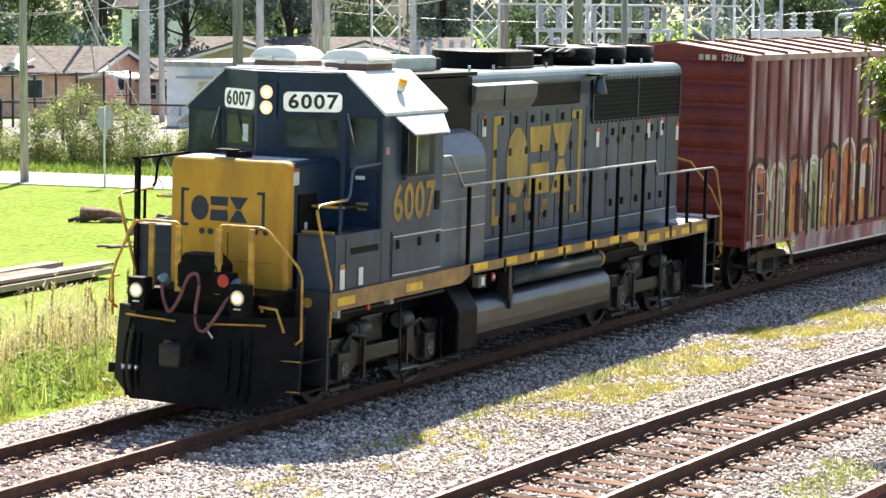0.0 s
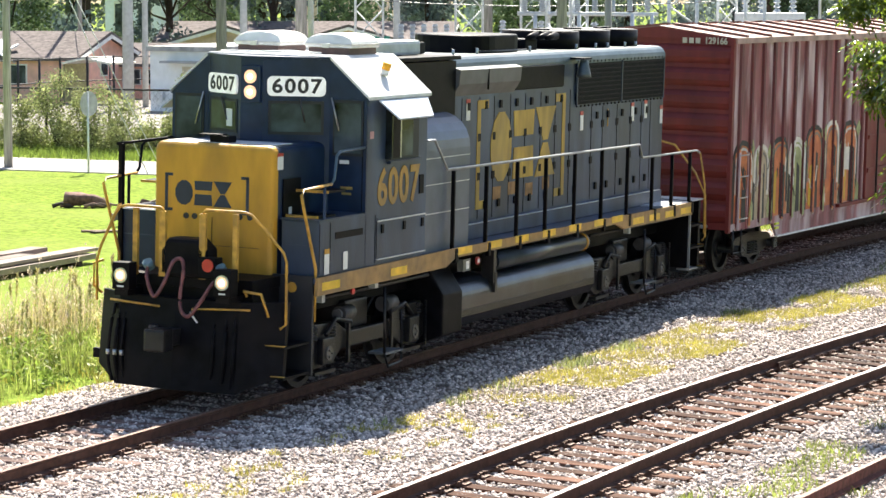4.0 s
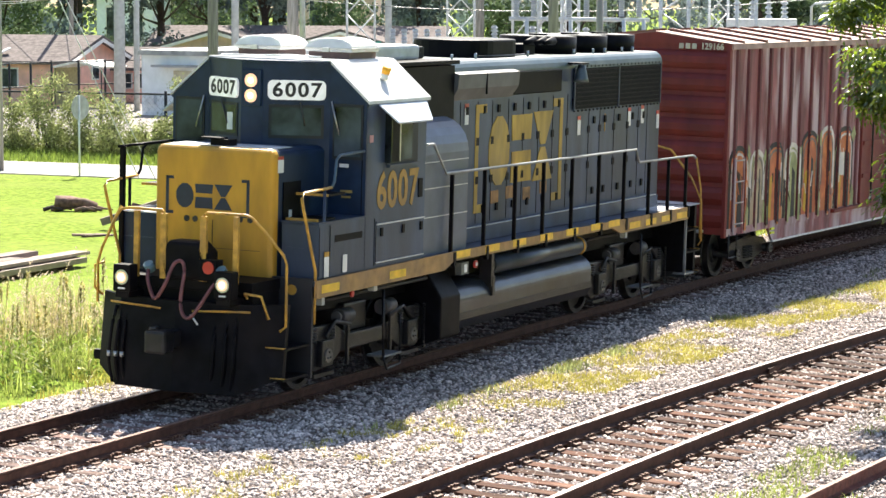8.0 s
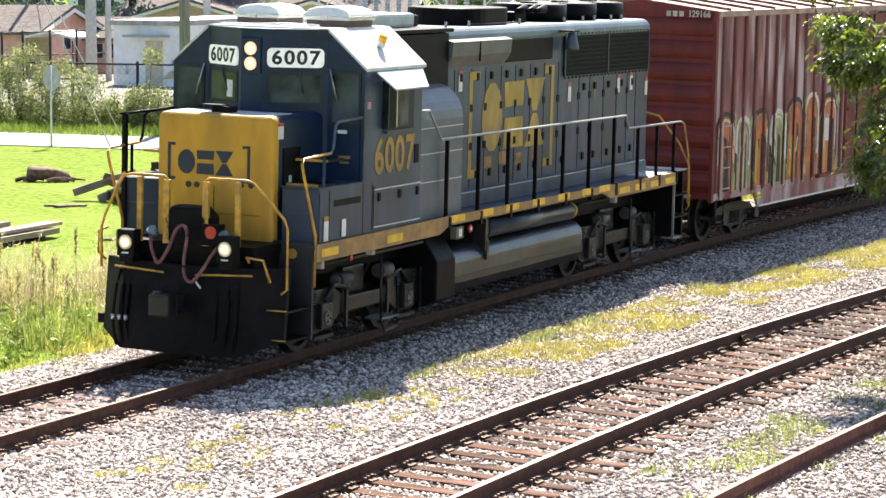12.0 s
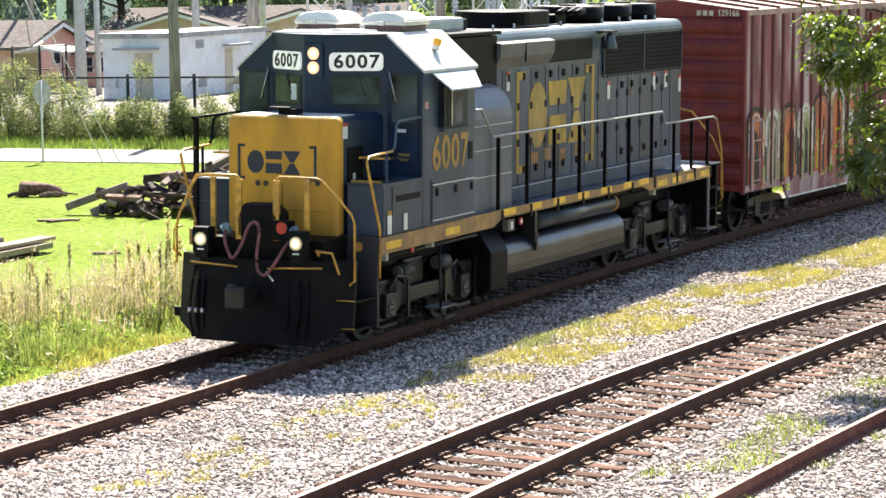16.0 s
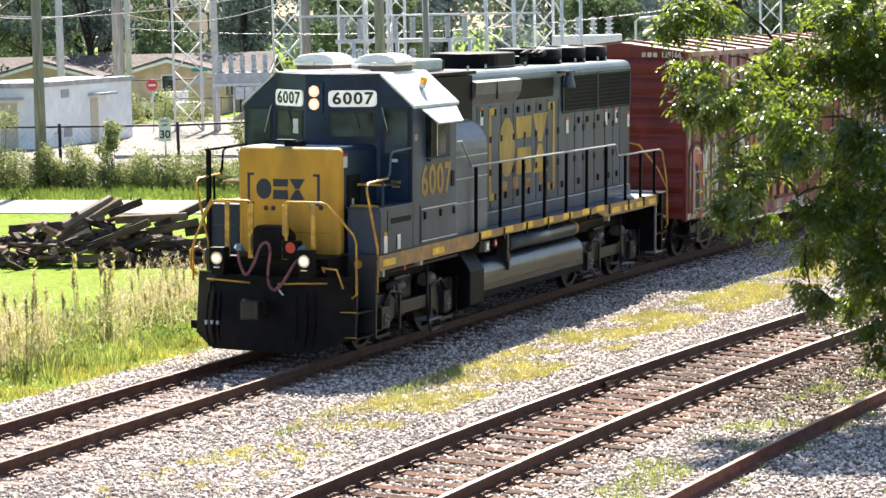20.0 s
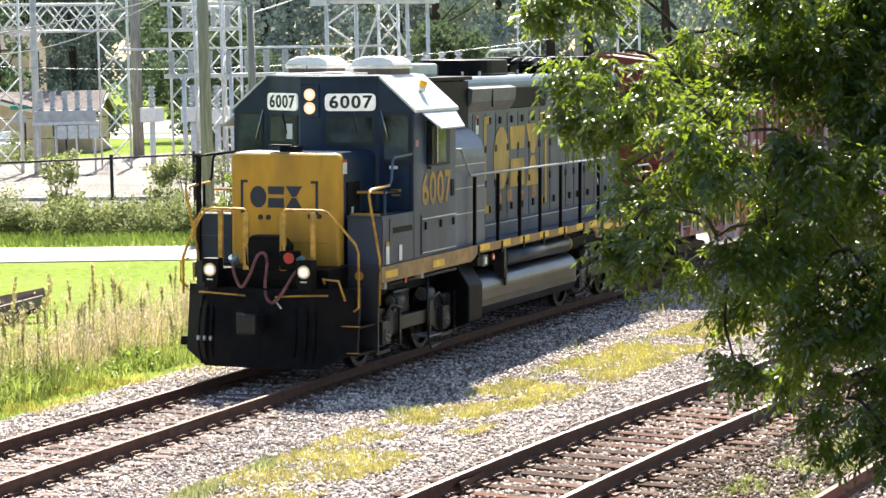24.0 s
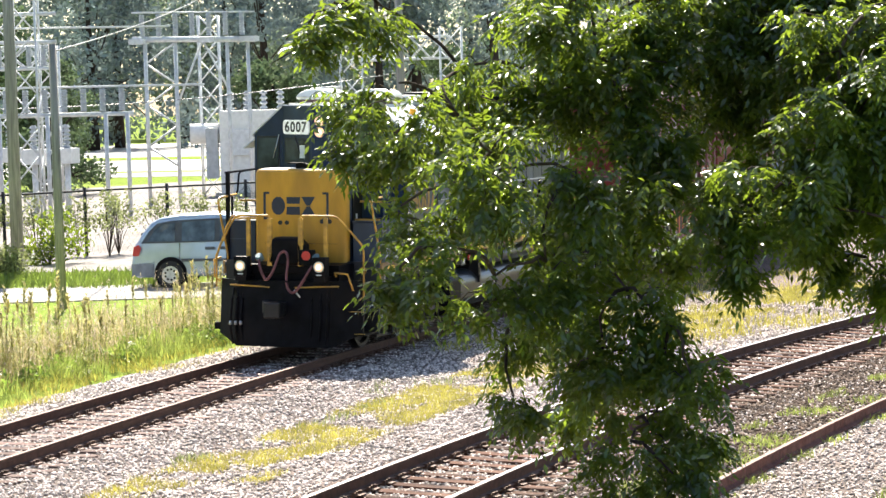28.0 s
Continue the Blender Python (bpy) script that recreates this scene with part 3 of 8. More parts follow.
    part("roof_top", B(2.33, 4.34, -0.95, 0.95, 4.462, 4.506), ROOFLT, L, "pale cab roof")
    bm = bmesh.new()
    prism(bm, [(2.34, 0.97), (1.83, 0.18), (1.83, -0.18), (2.34, -0.97)], "z", 4.462, 4.49)
    part("roof_visor", bm, BLUE, L)
    # front windows, in the wedge and beside it
    FRAME = mat("window_gasket", (0.015, 0.018, 0.02), 0.6, 0, 0.1, 5)
    for s in (-1, 1):
        a, b = Vector((2.35, s * 0.95, 0)), Vector((1.86, s * 0.17, 0))
        along = (b - a).normalized()
        nrm = Vector((-abs(along.y), s * abs(along.x), 0)).normalized()
        mid = (a + b) / 2
        for nm, w, h, z, m, off in (("windshield_frame", 0.76, 0.46, 3.66, FRAME, 0.002), ("windshield", 0.68, 0.38, 3.66, GLASS, 0.006)):
            bm = bmesh.new()
            box(bm, -w / 2, w / 2, -h / 2, h / 2, 0, 0.008, 0.0, m=facing(mid.x + nrm.x * off, mid.y + nrm.y * off, z, nrm))
            part(nm, bm, m, L, "dark windshield glass" if m is GLASS else "")
        if s > 0:
            # white patch stands in for brightness seen through the pane
            bm = bmesh.new()
            box(bm, 0.10, 0.26, -0.15, 0.09, 0.009, 0.012, m=facing(mid.x + nrm.x * 0.006, mid.y + nrm.y * 0.006, 3.66, nrm))
            part("cab_notice", bm, WHITE, L, "white patch for brightness seen through the windshield")
        bd = bmesh.new()
        w, h, r = 0.80, 0.27, 0.07
        pts = []
        for cx, cy, a0 in ((w / 2 - r, h / 2 - r, 0), (-w / 2 + r, h / 2 - r, 90), (-w / 2 + r, -h / 2 + r, 180), (w / 2 - r, -h / 2 + r, 270)):
            for k in range(5):
                an = radians(a0 + 22.5 * k)
                pts.append((cx + r * math.cos(an), cy + r * math.sin(an)))
        prism(bd, pts, "z", 0, 0.03)
        m = facing(mid.x + nrm.x * 0.003, mid.y + nrm.y * 0.003, 4.09, nrm)
        m = m @ Matrix.Translation((0.0, 0, 0))
        bmesh.ops.transform(bd, matrix=m, verts=bd.verts)
        board = part("number_board", bd, mat("board_white", (0.80, 0.80, 0.78), 0.4, glow=0.12), L, "white rounded number board")
        for k, digit in enumerate("6007"):
            letters("number_digit", digit, 0.27, mat("board_black", (0.012, 0.012, 0.014), 0.5), board, m @ Matrix.Translation(((k - 1.5) * 0.176, -0.005, 0.031)), "black digit", squeeze=1.12)
        wip = T([mid + nrm * 0.03 + Vector((0, 0, 3.93)) - along * 0.05, mid + nrm * 0.03 + Vector((0, 0, 3.6)) + along * 0.12 * s], 0.012, 5)
        part("wiper", wip, mat("wiper_dark", (0.05, 0.05, 0.05), 0.5), L)
        # corner window and door
        y0, y1 = sorted((s * 1.04, s * 1.44))
        part("corner_window_frame", B(2.335, 2.352, y0 - 0.03, y1 + 0.03, 3.16, 3.92), FRAME, L)
        part("corner_window", B(2.327, 2.336, y0, y1, 3.2, 3.88), GLASS, L, "dark cab door window")
        part("window_wiper", T([(2.30, s * 1.0, 3.95), (2.30, s * 1.12, 3.5)], 0.012, 5), STEEL, L)
    part("door_seam", B(2.343, 2.35, -1.47, -1.46, 1.7, 3.9), BLACK, L)
    part("writing_bar", B(2.338, 2.348, -1.26, -1.12, 3.05, 3.10), WHITE, L)
    part("writing_bar", B(2.338, 2.348, -1.32, -1.14, 2.7, 2.74), mat("dull_yellow", (0.3, 0.22, 0.07), 0.6), L)
    part("writing_bar", B(2.338, 2.348, -1.30, -1.16, 2.63, 2.66), MATS["dull_yellow"], L)
    head = part("headlight_housing", B(1.82, 1.87, -0.15, 0.15, 3.86, 4.36, 0.012), BLUE, L)
    for z in (4.21, 4.00):
        part("headlight", D((1.822, 0, z), (-1, 0, 0), 0.093, 0.014, 22), LAMP, head, "lit round headlamp lens")
        part("filament", D((1.806, 0, z), (-1, 0, 0), 0.042, 0.006, 16), LAMPCORE, head)
    # roof equipment
    for s in (-1, 1):
        bm = bmesh.new()
        prism(bm, [(s * 0.56 + u, v) for u, v in ((-0.37, 4.60), (0.37, 4.60), (0.36, 4.68), (0.31, 4.745), (0.2, 4.785), (0, 4.80), (-0.2, 4.785), (-0.31, 4.745), (-0.36, 4.68))], "x", 3.03, 3.92)
        for v in bm.verts:
            if v.co.z > 4.7:
                v.co.x = 3.475 + (v.co.x - 3.475) * (1 - 1.6 * (v.co.z - 4.68))
        bmesh.ops.bevel(bm, geom=list(bm.edges), offset=0.02, segments=2, affect="EDGES", profile=0.5)
        ac = part("air_conditioner", bm, WHITE, L, "white rounded roof air conditioner")
        part("air_conditioner_base", B(3.06, 3.9, s * 0.56 - 0.32, s * 0.56 + 0.32, 4.507, 4.615), mat("brown_base", (0.12, 0.07, 0.06), 0.6), ac)
        part("rim", B(3.02, 3.93, s * 0.56 - 0.375, s * 0.56 + 0.375, 4.63, 4.66, 0.01), mat("off_white", (0.62, 0.60, 0.55), 0.6), ac)
        part("clip", B(2.93, 2.97, s * 0.57 - 0.05, s * 0.57 + 0.05, 4.6, 4.66), STEEL, ac)
    part("roof_cable", T([(2.6, 0.9, 4.52), (2.55, 0.3, 4.53), (2.6, -0.2, 4.55), (2.75, -0.6, 4.53)], 0.014, 5), WHITE, L)
    bm = bmesh.new()
    disc(bm, (3.36, -1.27, 4.24), (0, -0.3, 0.95), 0.06, 0.08, 14)
    bc = part("beacon_base", bm, WHITE, L)
    part("beacon_lens", D((3.36, -1.295, 4.315), (0, -0.3, 0.95), 0.062, 0.10, 14), ORANGE, bc, "amber beacon lens")
    # cab side window, awning and number
    for s in (-1, 1):
        y = s * 1.52
        part("side_window_frame", B(2.98, 4.0, y - 0.012, y + 0.012, 3.06, 3.80), FRAME, L)
        part("side_window", B(3.42, 3.80, y - 0.016, y + 0.016, 3.12, 3.74), GLASS, L, "sliding cab side window")
        part("side_window", B(3.02, 3.38, y - 0.022, y + 0.022, 3.1, 3.76), BLACK, L)
        part("window_bar", B(3.38, 3.42, y - 0.02, y + 0.02, 3.1, 3.78), STEEL, L)
        part("arm_rest", B(3.0, 4.0, *sorted((y, y + s * 0.06)), 3.03, 3.07), GREY, L)
        bm = bmesh.new()
        prism(bm, [(s * 1.56, 3.90), (s * 1.56, 3.922), (s * 1.88, 3.69), (s * 1.87, 3.668)], "x", 2.64, 4.20)
        for v in bm.verts:
            if abs(v.co.y) > 1.7 and v.co.x > 4:
                v.co.x = 3.74
        part("awning", bm, mat("awning_white", (0.45, 0.50, 0.58), 0.4, 0, 0.08, 3), L, "pale sheet-metal sun awning over the cab window")
        part("wind_deflector", B(2.94, 2.97, *sorted((y, y + s * 0.1)), 3.1, 3.78), GLASS, L)
        part("rain_gutter", B(2.36, 4.3, *sorted((y, y + s * 0.03)), 3.90, 3.925), GREY, L)
    for k, digit in enumerate("6007"):
        letters("road_digit", digit, 0.70, mat("number_ochre", (0.40, 0.235, 0.05), 0.55, 0, 0.2, 6, stain=(0.2, 0.13, 0.06), stain_scale=3, stain_amount=0.6), L, facing(2.86 + 0.345 * k, -1.525, 2.69, side_n), "yellow digit of the road number", squeeze=0.90)
    part("fill_port", B(4.06, 4.2, -1.535, -1.52, 2.55, 2.82, 0.004), BLACK, L)
    part("flag_label", B(2.45, 2.56, -1.526, -1.52, 3.40, 3.50), mat("flag_pink", (0.55, 0.3, 0.32), 0.6), L)
    # lower doors under the cab
    part("door_ledge", B(2.72, 4.28, -1.545, -1.52, 2.245, 2.262), ROOFLT, L)
    part("door_ledge", B(2.72, 4.28, -1.545, -1.52, 1.715, 1.73), ROOFLT, L)
    part("panel_seam", B(2.71, 2.72, -1.526, -1.52, 1.7, 2.3), BLACK, L)
    for x in (2.85, 3.55, 4.15):
        part("door_latch", B(x, x + 0.07, -1.54, -1.52, 2.08, 2.2), BLACK, L)
    # blower housing and filter screens behind the cab
    for s in (-1, 1):
        bm = bmesh.new()
        pts = [(0.90, 1.64), (1.42, 1.64), (1.42, 3.0)]
        pts += [(0.92 + 0.5 * math.cos(radians(a)), 3.12 + 0.5 * math.sin(radians(a))) for a in (0, 15, 30, 45, 60, 75, 90)]
        prism(bm, [(s * u, v) for u, v in pts], "x", 4.30, 6.05)
        part("blower_housing", bm, mat("housing_grey", (0.095, 0.115, 0.16), 0.4, 0, 0.12, 3, 0.05, 30), L, "grey rounded blower housing", smooth=False)
        for z in (2.2, 2.62, 3.0):
            part("housing_seam", B(4.32, 6.04, s * 1.424 - 0.004, s * 1.424 + 0.004, z, z + 0.012), ROOFLT, L)
        part("filter_screen", B(4.32, 6.40, *sorted((s * 0.93, s * 1.0)), 3.55, 4.36), BLACK, L, "black air filter screen")
        part("side_ledge", B(4.3, 15.3, *sorted((s * 0.95, s * 1.08)), 1.64, 1.86), GREY, L, "grey duct along the hood base")
        part("ledge_trim", B(4.35, 15.2, *sorted((s * 1.04, s * 1.088)), 1.862, 1.872), ROOFLT, L)
    part("filter_roof", B(4.34, 6.5, -1.04, 1.04, 4.38, 4.44, 0.01), BLACK, L)
    part("roof_hatch", B(4.4, 6.0, -0.6, 0.7, 4.44, 4.66, 0.05), ROOFLT, L, "pale roof hatch")
    part("roof_box", B(6.05, 6.55, -0.42, 0.42, 4.44, 4.62, 0.03), BLACK, L)
    # long hood
    hood = part("long_hood", P(rounded(0.95, 1.64, 4.40, 0.16), "x", 6.05, 15.6), GREY, L, "grey long engine hood with doors")
    bm = bmesh.new()
    prism(bm, [(w, z) for w, z in rounded(0.962, 4.20, 4.42, 0.17)], "x", 6.3, 15.62)
    part("hood_roof", bm, mat("roof_teal", (0.065, 0.10, 0.12), 0.4, 0, 0.15, 3, 0.05, 30, (0.13, 0.16, 0.175), 1.0, 0.6), L, "weathered blue-green hood roof")
    for s in (-1, 1):
        bm = bmesh.new()
        prism(bm, [(s * 0.95, 3.82), (s * 1.06, 4.0), (s * 1.08, 4.22), (s * 0.95, 4.26)], "x", 6.4, 8.75)
        part("air_box", bm, mat("air_box_grey", (0.115, 0.118, 0.125), 0.5, 0, 0.15, 3), L, "grey flared air box")
        part("air_box_seam", B(7.45, 7.47, *sorted((s * 1.06, s * 1.085)), 3.9, 4.22), BLACK, L)
        bm = bmesh.new()
        prism(bm, [(s * 0.95, 3.84), (s * 0.985, 3.86), (s * 0.99, 4.2), (s * 0.95, 4.22)], "x", 8.76, 10.75)
        part("grid_intake", bm, BLACK, L, "black brake grid intake")
        rad = part("radiator_intake", B(11.35, 15.52, *sorted((s * 0.95, s * 0.975)), 3.52, 4.20), mat("screen_black", (0.012, 0.012, 0.014), 0.7, 0, 0.3, 20, 0.4, 60, spec=0.1), L, "black radiator intake screen")
        for k in range(9):
            z = 3.56 + 0.075 * k
            part("shutter_slat", B(11.4, 15.48, *sorted((s * 0.974, s * 0.99)), z, z + 0.02), BLACK, rad)
        for x in (11.33, 13.4, 15.5):
            part("screen_bar", B(x, x + 0.035, *sorted((s * 0.97, s * 0.992)), 3.5, 4.22), GREY, rad)
        for k in range(24):
            x = 11.4 + 0.176 * k
            for z in (3.49, 4.23):
                part("rivet", B(x, x + 0.03, *sorted((s * 0.95, s * 0.97)), z - 0.015, z + 0.015), BLACK, rad)
    for k, x in enumerate((6.75, 7.42, 7.98, 8.62, 9.22, 9.86, 10.48, 11.12, 12.1, 12.62, 13.30, 13.96, 14.5, 14.95)):
        part("door_seam", B(x, x + 0.014, -0.956, -0.95, 1.9, 3.78 if x < 11.2 else 3.46), BLACK, hood)
        if x < 14.8:
            for z in ((3.66 if x < 11.2 else 3.32), 2.12):
                part("door_latch", B(x + 0.2, x + 0.28, -0.975, -0.95, z - 0.07, z + 0.05), BLACK, hood)
            for z in (2.5, 3.1):
                part("door_hinge", B(x - 0.05, x + 0.06, -0.962, -0.95, z, z + 0.12), BLACK, hood)
    for x, z in ((6.98, 3.60), (11.65, 3.24), (14.05, 3.30), (14.7, 3.32), (15.5, 3.2)):
        sticker(L, x, -0.957, z, side_n, 0.14, 0.32)
    part("door_mark", B(12.85, 12.88, -0.957, -0.95, 3.1, 3.4), YELL, hood)
    # the faded yellow mark on the hood
    FADED = mat("faded_yellow", (0.46, 0.295, 0.045), 0.55, 0, 0.2, 4, 0.05, 30, (0.20, 0.17, 0.11), 1.6, 0.45, stretch=(1, 1, 0.3))
    for x, d in ((7.34, 1), (10.92, -1)):
        part("logo_bracket", B(*sorted((x, x + d * 0.13)), -0.958, -0.95, 2.05, 3.72), FADED, L, "faded yellow logo bracket")
        part("logo_bracket", B(*sorted((x, x + d * 0.42)), -0.959, -0.95, 3.60, 3.73), FADED, L)
        part("logo_bracket", B(*sorted((x, x + d * 0.42)), -0.959, -0.95, 2.05, 2.18), FADED, L)
    for k, st in enumerate((oval, bars, wedges)):
        mark(st, 7.86 + k * 0.90, 2.42, 0.84, 1.12, -0.951, FADED, 0.009, "y", L)
    for k, (x, z) in enumerate(((8.0, 2.16), (8.6, 2.2), (9.3, 2.14), (10.0, 2.2))):
        part("paint_trace", B(x, x + 0.3, -0.957, -0.95, z, z + 0.2), mat("trace_orange", (0.30, 0.16, 0.06), 0.6, 0, 0.3, 6), L)
    # roof fans, stack and bell
    for x, r in ((12.05, 0.66), (13.5, 0.66), (14.92, 0.64)):
        fan = part("roof_fan", D((x, 0, 4.41), (0, 0, 1), r, 0.30, 28), BLACK, L, "black round roof fan housing")
        part("fan_grille", D((x, 0, 4.712), (0, 0, 1), r * 0.88, 0.006, 24), GRIME, fan)
        part("fan_hub", D((x, 0, 4.716), (0, 0, 1), 0.16, 0.03, 14), BLACK, fan)
        part("fan_lug", D((x - 0.1, -r - 0.04, 4.41), (0, 0, 1), 0.025, 0.10, 8), STEEL, fan)
    bm = bmesh.new()
    prism(bm, [(9.40 + 0.66 * math.cos(radians(a)), 0.66 * math.sin(radians(a))) for a in range(-90, 91, 15)] + [(8.62 + 0.66 * math.cos(radians(a)), 0.66 * math.sin(radians(a))) for a in range(90, 271, 15)], "z", 4.41, 4.70)
    bmesh.ops.bevel(bm, geom=[e for e in bm.edges if all(v.co.z > 4.6 for v in e.verts)], offset=0.03, segments=2, affect="EDGES", profile=0.5)
    part("roof_blister", bm, BLACK, L, "long round-ended black roof fan housing")
    part("blister_rim", T([(8.0, -0.67, 4.45), (8.62, -0.69, 4.45), (9.4, -0.69, 4.45), (10.0, -0.62, 4.45)], 0.018, 6), GRIME, L)
    part("exhaust_outlet", B(10.6, 11.1, -0.35, 0.35, 4.41, 4.6, 0.03), BLACK, L)
    for k, y in enumerate((-0.35, -0.5, -0.6)):
        part("air_horn", D((10.62 + 0.12 * k, y, 4.62), (1, 0, 0.08), 0.03, 0.4, 10, 0.075), BLACK, L)
    bell = part("bell_bracket", B(11.08, 11.42, -1.2, -0.95, 4.28, 4.31), BLACK, L)
    bm = bmesh.new()
    tube(bm, [(11.25, -1.13, 4.27), (11.25, -1.13, 4.2), (11.25, -1.13, 4.05), (11.25, -1.13, 3.99)], 0.06, 16)
    for v in bm.verts:
        k = 1 + (4.27 - v.co.z) * 4.2
        v.co.x = 11.25 + (v.co.x - 11.25) * k
        v.co.y = -1.13 + (v.co.y + 1.13) * k
    part("bell", bm, mat("bell_dark", (0.10, 0.12, 0.13), 0.35, 0.5), L, "dark metal warning bell")
    for x in (6.9, 7.8, 9.9, 12.8, 14.2):
        part("lifting_lug", D((x, -0.72, 4.42), (0, 0, 1), 0.022, 0.09, 8), STEEL, L)
    # side handrails with stanchions
    for s in (-1, 1):
        y = s * 1.50
        hr = part("handrail", T([(4.33, y, 3.28), (4.62, y, 3.28), (5.08, y, 2.83), (12.99, y, 2.80), (13.15, y, 2.57), (15.95, y, 2.55), (16.1, y, 2.5)], 0.021, 8), mat("rail_grey", (0.30, 0.31, 0.32), 0.4, 0.3), L, "long grey side handrail")
        for x in (5.30, 6.50, 7.68, 8.83, 10.05, 11.25, 12.44, 13.66, 14.66, 15.6):
            top = 2.80 if x < 13 else 2.55
            st = part("stanchion", B(x - 0.018, x + 0.018, y - 0.028, y + 0.028, 1.50, top), BLACK, hr)
            part("stanchion_foot", B(x - 0.04, x + 0.04, *sorted((y + s * 0.03, y + s * 0.085)), 1.46, 1.66), BLACK, hr)
        fr = part("front_handrail", T([(0.93, y, 1.05), (0.94, y, 1.75), (0.55, y, 2.62), (0.50, y, 2.76), (0.58, y, 2.82), (1.36, y, 2.85)], 0.021, 8), YELLRAIL, L, "yellow bent front handrail")
        part("handrail_rise", T([(1.36, y, 2.85), (1.44, y, 2.92), (1.50, y, 3.22), (1.6, y, 3.27), (2.33, y, 3.29)], 0.020, 8), mat("rail_blue", (0.06, 0.10, 0.14), 0.4) if s < 0 else BLACK, fr)
        part("handrail_post", T([(1.16, y, 1.64), (1.16, y, 2.84)], 0.022, 8), GREY if s < 0 else BLACK, fr)
        if s > 0:
            part("far_post", B(0.93, 1.0, y - 0.03, y + 0.03, 1.64, 3.27), BLACK, fr)
            part("far_rail", T([(0.85, y, 3.27), (2.33, y, 3.29)], 0.02, 8), BLACK, fr)
        # rear end railings
        rr = part("rear_railing", T([(15.3, s * 0.6, 2.66), (16.35, s * 0.6, 2.68), (16.45, s * 0.9, 2.6), (16.5, s * 1.3, 2.1), (16.5, s * 1.5, 1.7), (16.5, s * 1.52, 0.95), (16.4, s * 1.5, 0.88)], 0.02, 8), YELLRAIL, L, "yellow rear end railing")
        part("railing_bar", T([(16.35, s * 0.6, 2.66), (16.40, s * 0.62, 1.64)], 0.028, 8), YELLRAIL, rr)
        part("railing_bar", T([(16.15, s * 1.5, 2.5), (16.4, s * 1.52, 1.9), (16.42, s * 1.52, 1.0)], 0.018, 8), YELLRAIL, rr)
        part("rear_step_post", B(15.62, 15.65, *sorted((s * 1.48, s * 1.54)), 0.42, 1.5), MATS["rail_grey"], rr)
        part("rear_step_foot", B(15.62, 16.1, *sorted((s * 1.3, s * 1.54)), 0.40, 0.43), MATS["rail_grey"], rr)
    # fuel tank, reservoirs
    bm = bmesh.new()
    half = [(1.12, 0.38), (1.38, 0.46), (1.46, 0.60)] + [(1.20 + 0.27 * math.cos(radians(a)), 0.86 + 0.27 * math.sin(radians(a))) for a in range(0, 91, 10)]
    prism(bm, half + [(-y, z) for y, z in reversed(half)], "x", 5.75, 11.12)
    tank = part("fuel_tank", bm, TANK, L, "dull silver-grey fuel tank")
    bm = bmesh.new()
    prism(bm, [(-1.49, 0.40), (-1.49, 1.0), (-1.25, 1.36), (1.25, 1.36), (1.49, 1.0), (1.49, 0.40), (1.1, 0.25), (-1.1, 0.25)], "x", 5.05, 5.75, 0.03)
    part("tank_front", bm, BLACK, tank)
    for s in (-1, 1):
        bm = bmesh.new()
        prism(bm, [(s * 1.10, 0.36), (s * 1.395, 0.45), (s * 1.475, 0.595), (s * 1.475, 0.70), (s * 1.44, 0.70), (s * 1.1, 0.40)], "x", 5.76, 11.125)
        # lower flank takes a darker material than the tank above it
        part("tank_flank", bm, GRIME, tank, "darker lower flank of the tank")
    part("tank_strap", B(6.9, 6.98, -1.51, 1.51, 0.86, 1.16), GRIME, tank)
    for s in (-1, 1):
        part("air_reservoir", D((7.05, s * 1.36, 1.31), (1, 0, 0), 0.145, 3.75, 20), TANK, L, "long grey air reservoir")
        part("reservoir_end", D((7.0, s * 1.36, 1.31), (1, 0, 0), 0.12, 0.05, 16), GRIME, L)
        part("reservoir_band", D((10.68, s * 1.36, 1.31), (1, 0, 0), 0.152, 0.06, 20), YELL, L)
        part("hanger", B(6.85, 6.95, *sorted((s * 1.3, s * 1.5)), 1.0, 1.5), GRIME, L)
    part("gauge_box", B(5.72, 5.98, -1.50, -1.40, 1.28, 1.46), mat("box_olive", (0.14, 0.14, 0.12), 0.6), L)
    part("gauge_label", B(5.82, 5.92, -1.506, -1.50, 1.31, 1.43), WHITE, L)
    part("cut_off", D((6.25, -1.48, 1.40), (0, -1, 0), 0.06, 0.03, 14), RED, L)
    part("cut_off_centre", D((6.25, -1.51, 1.40), (0, -1, 0), 0.03, 0.01, 10), WHITE, L)
    for x, z, w in ((1.15, 1.28, 0.08), (2.75, 1.32, 0.1), (12.6, 1.3, 0.09)):
        part("valve_box", B(x, x + w, -1.5, -1.4, z, z + 0.14), mat("valve_pale", (0.4, 0.4, 0.38), 0.6), L)
    part("red_valve", D((2.15, -1.44, 1.34), (0, -1, 0), 0.045, 0.03, 12), RED, L)
    # pipes under the sill
    for s in (-1, 1):
        part("brake_pipe", T([(1.0, s * 1.3, 1.30), (4.9, s * 1.3, 1.30)], 0.03, 8), GRIME, L)
        part("brake_pipe", T([(11.3, s * 1.3, 1.36), (15.4, s * 1.3, 1.36)], 0.03, 8), GRIME, L)
        part("sand_hose", T([(1.35, s * 1.2, 1.3), (1.3, s * 1.15, 0.8), (1.22, s * 1.0, 0.3)], 0.025, 6), GRIME, L)
    part("rear_pilot", B(16.45, 16.55, -1.4, 1.4, 0.35, 1.62), BLACK, L)
    part("rear_skirt", B(15.6, 15.64, -1.5, -0.6, 0.45, 1.5), BLACK, L)
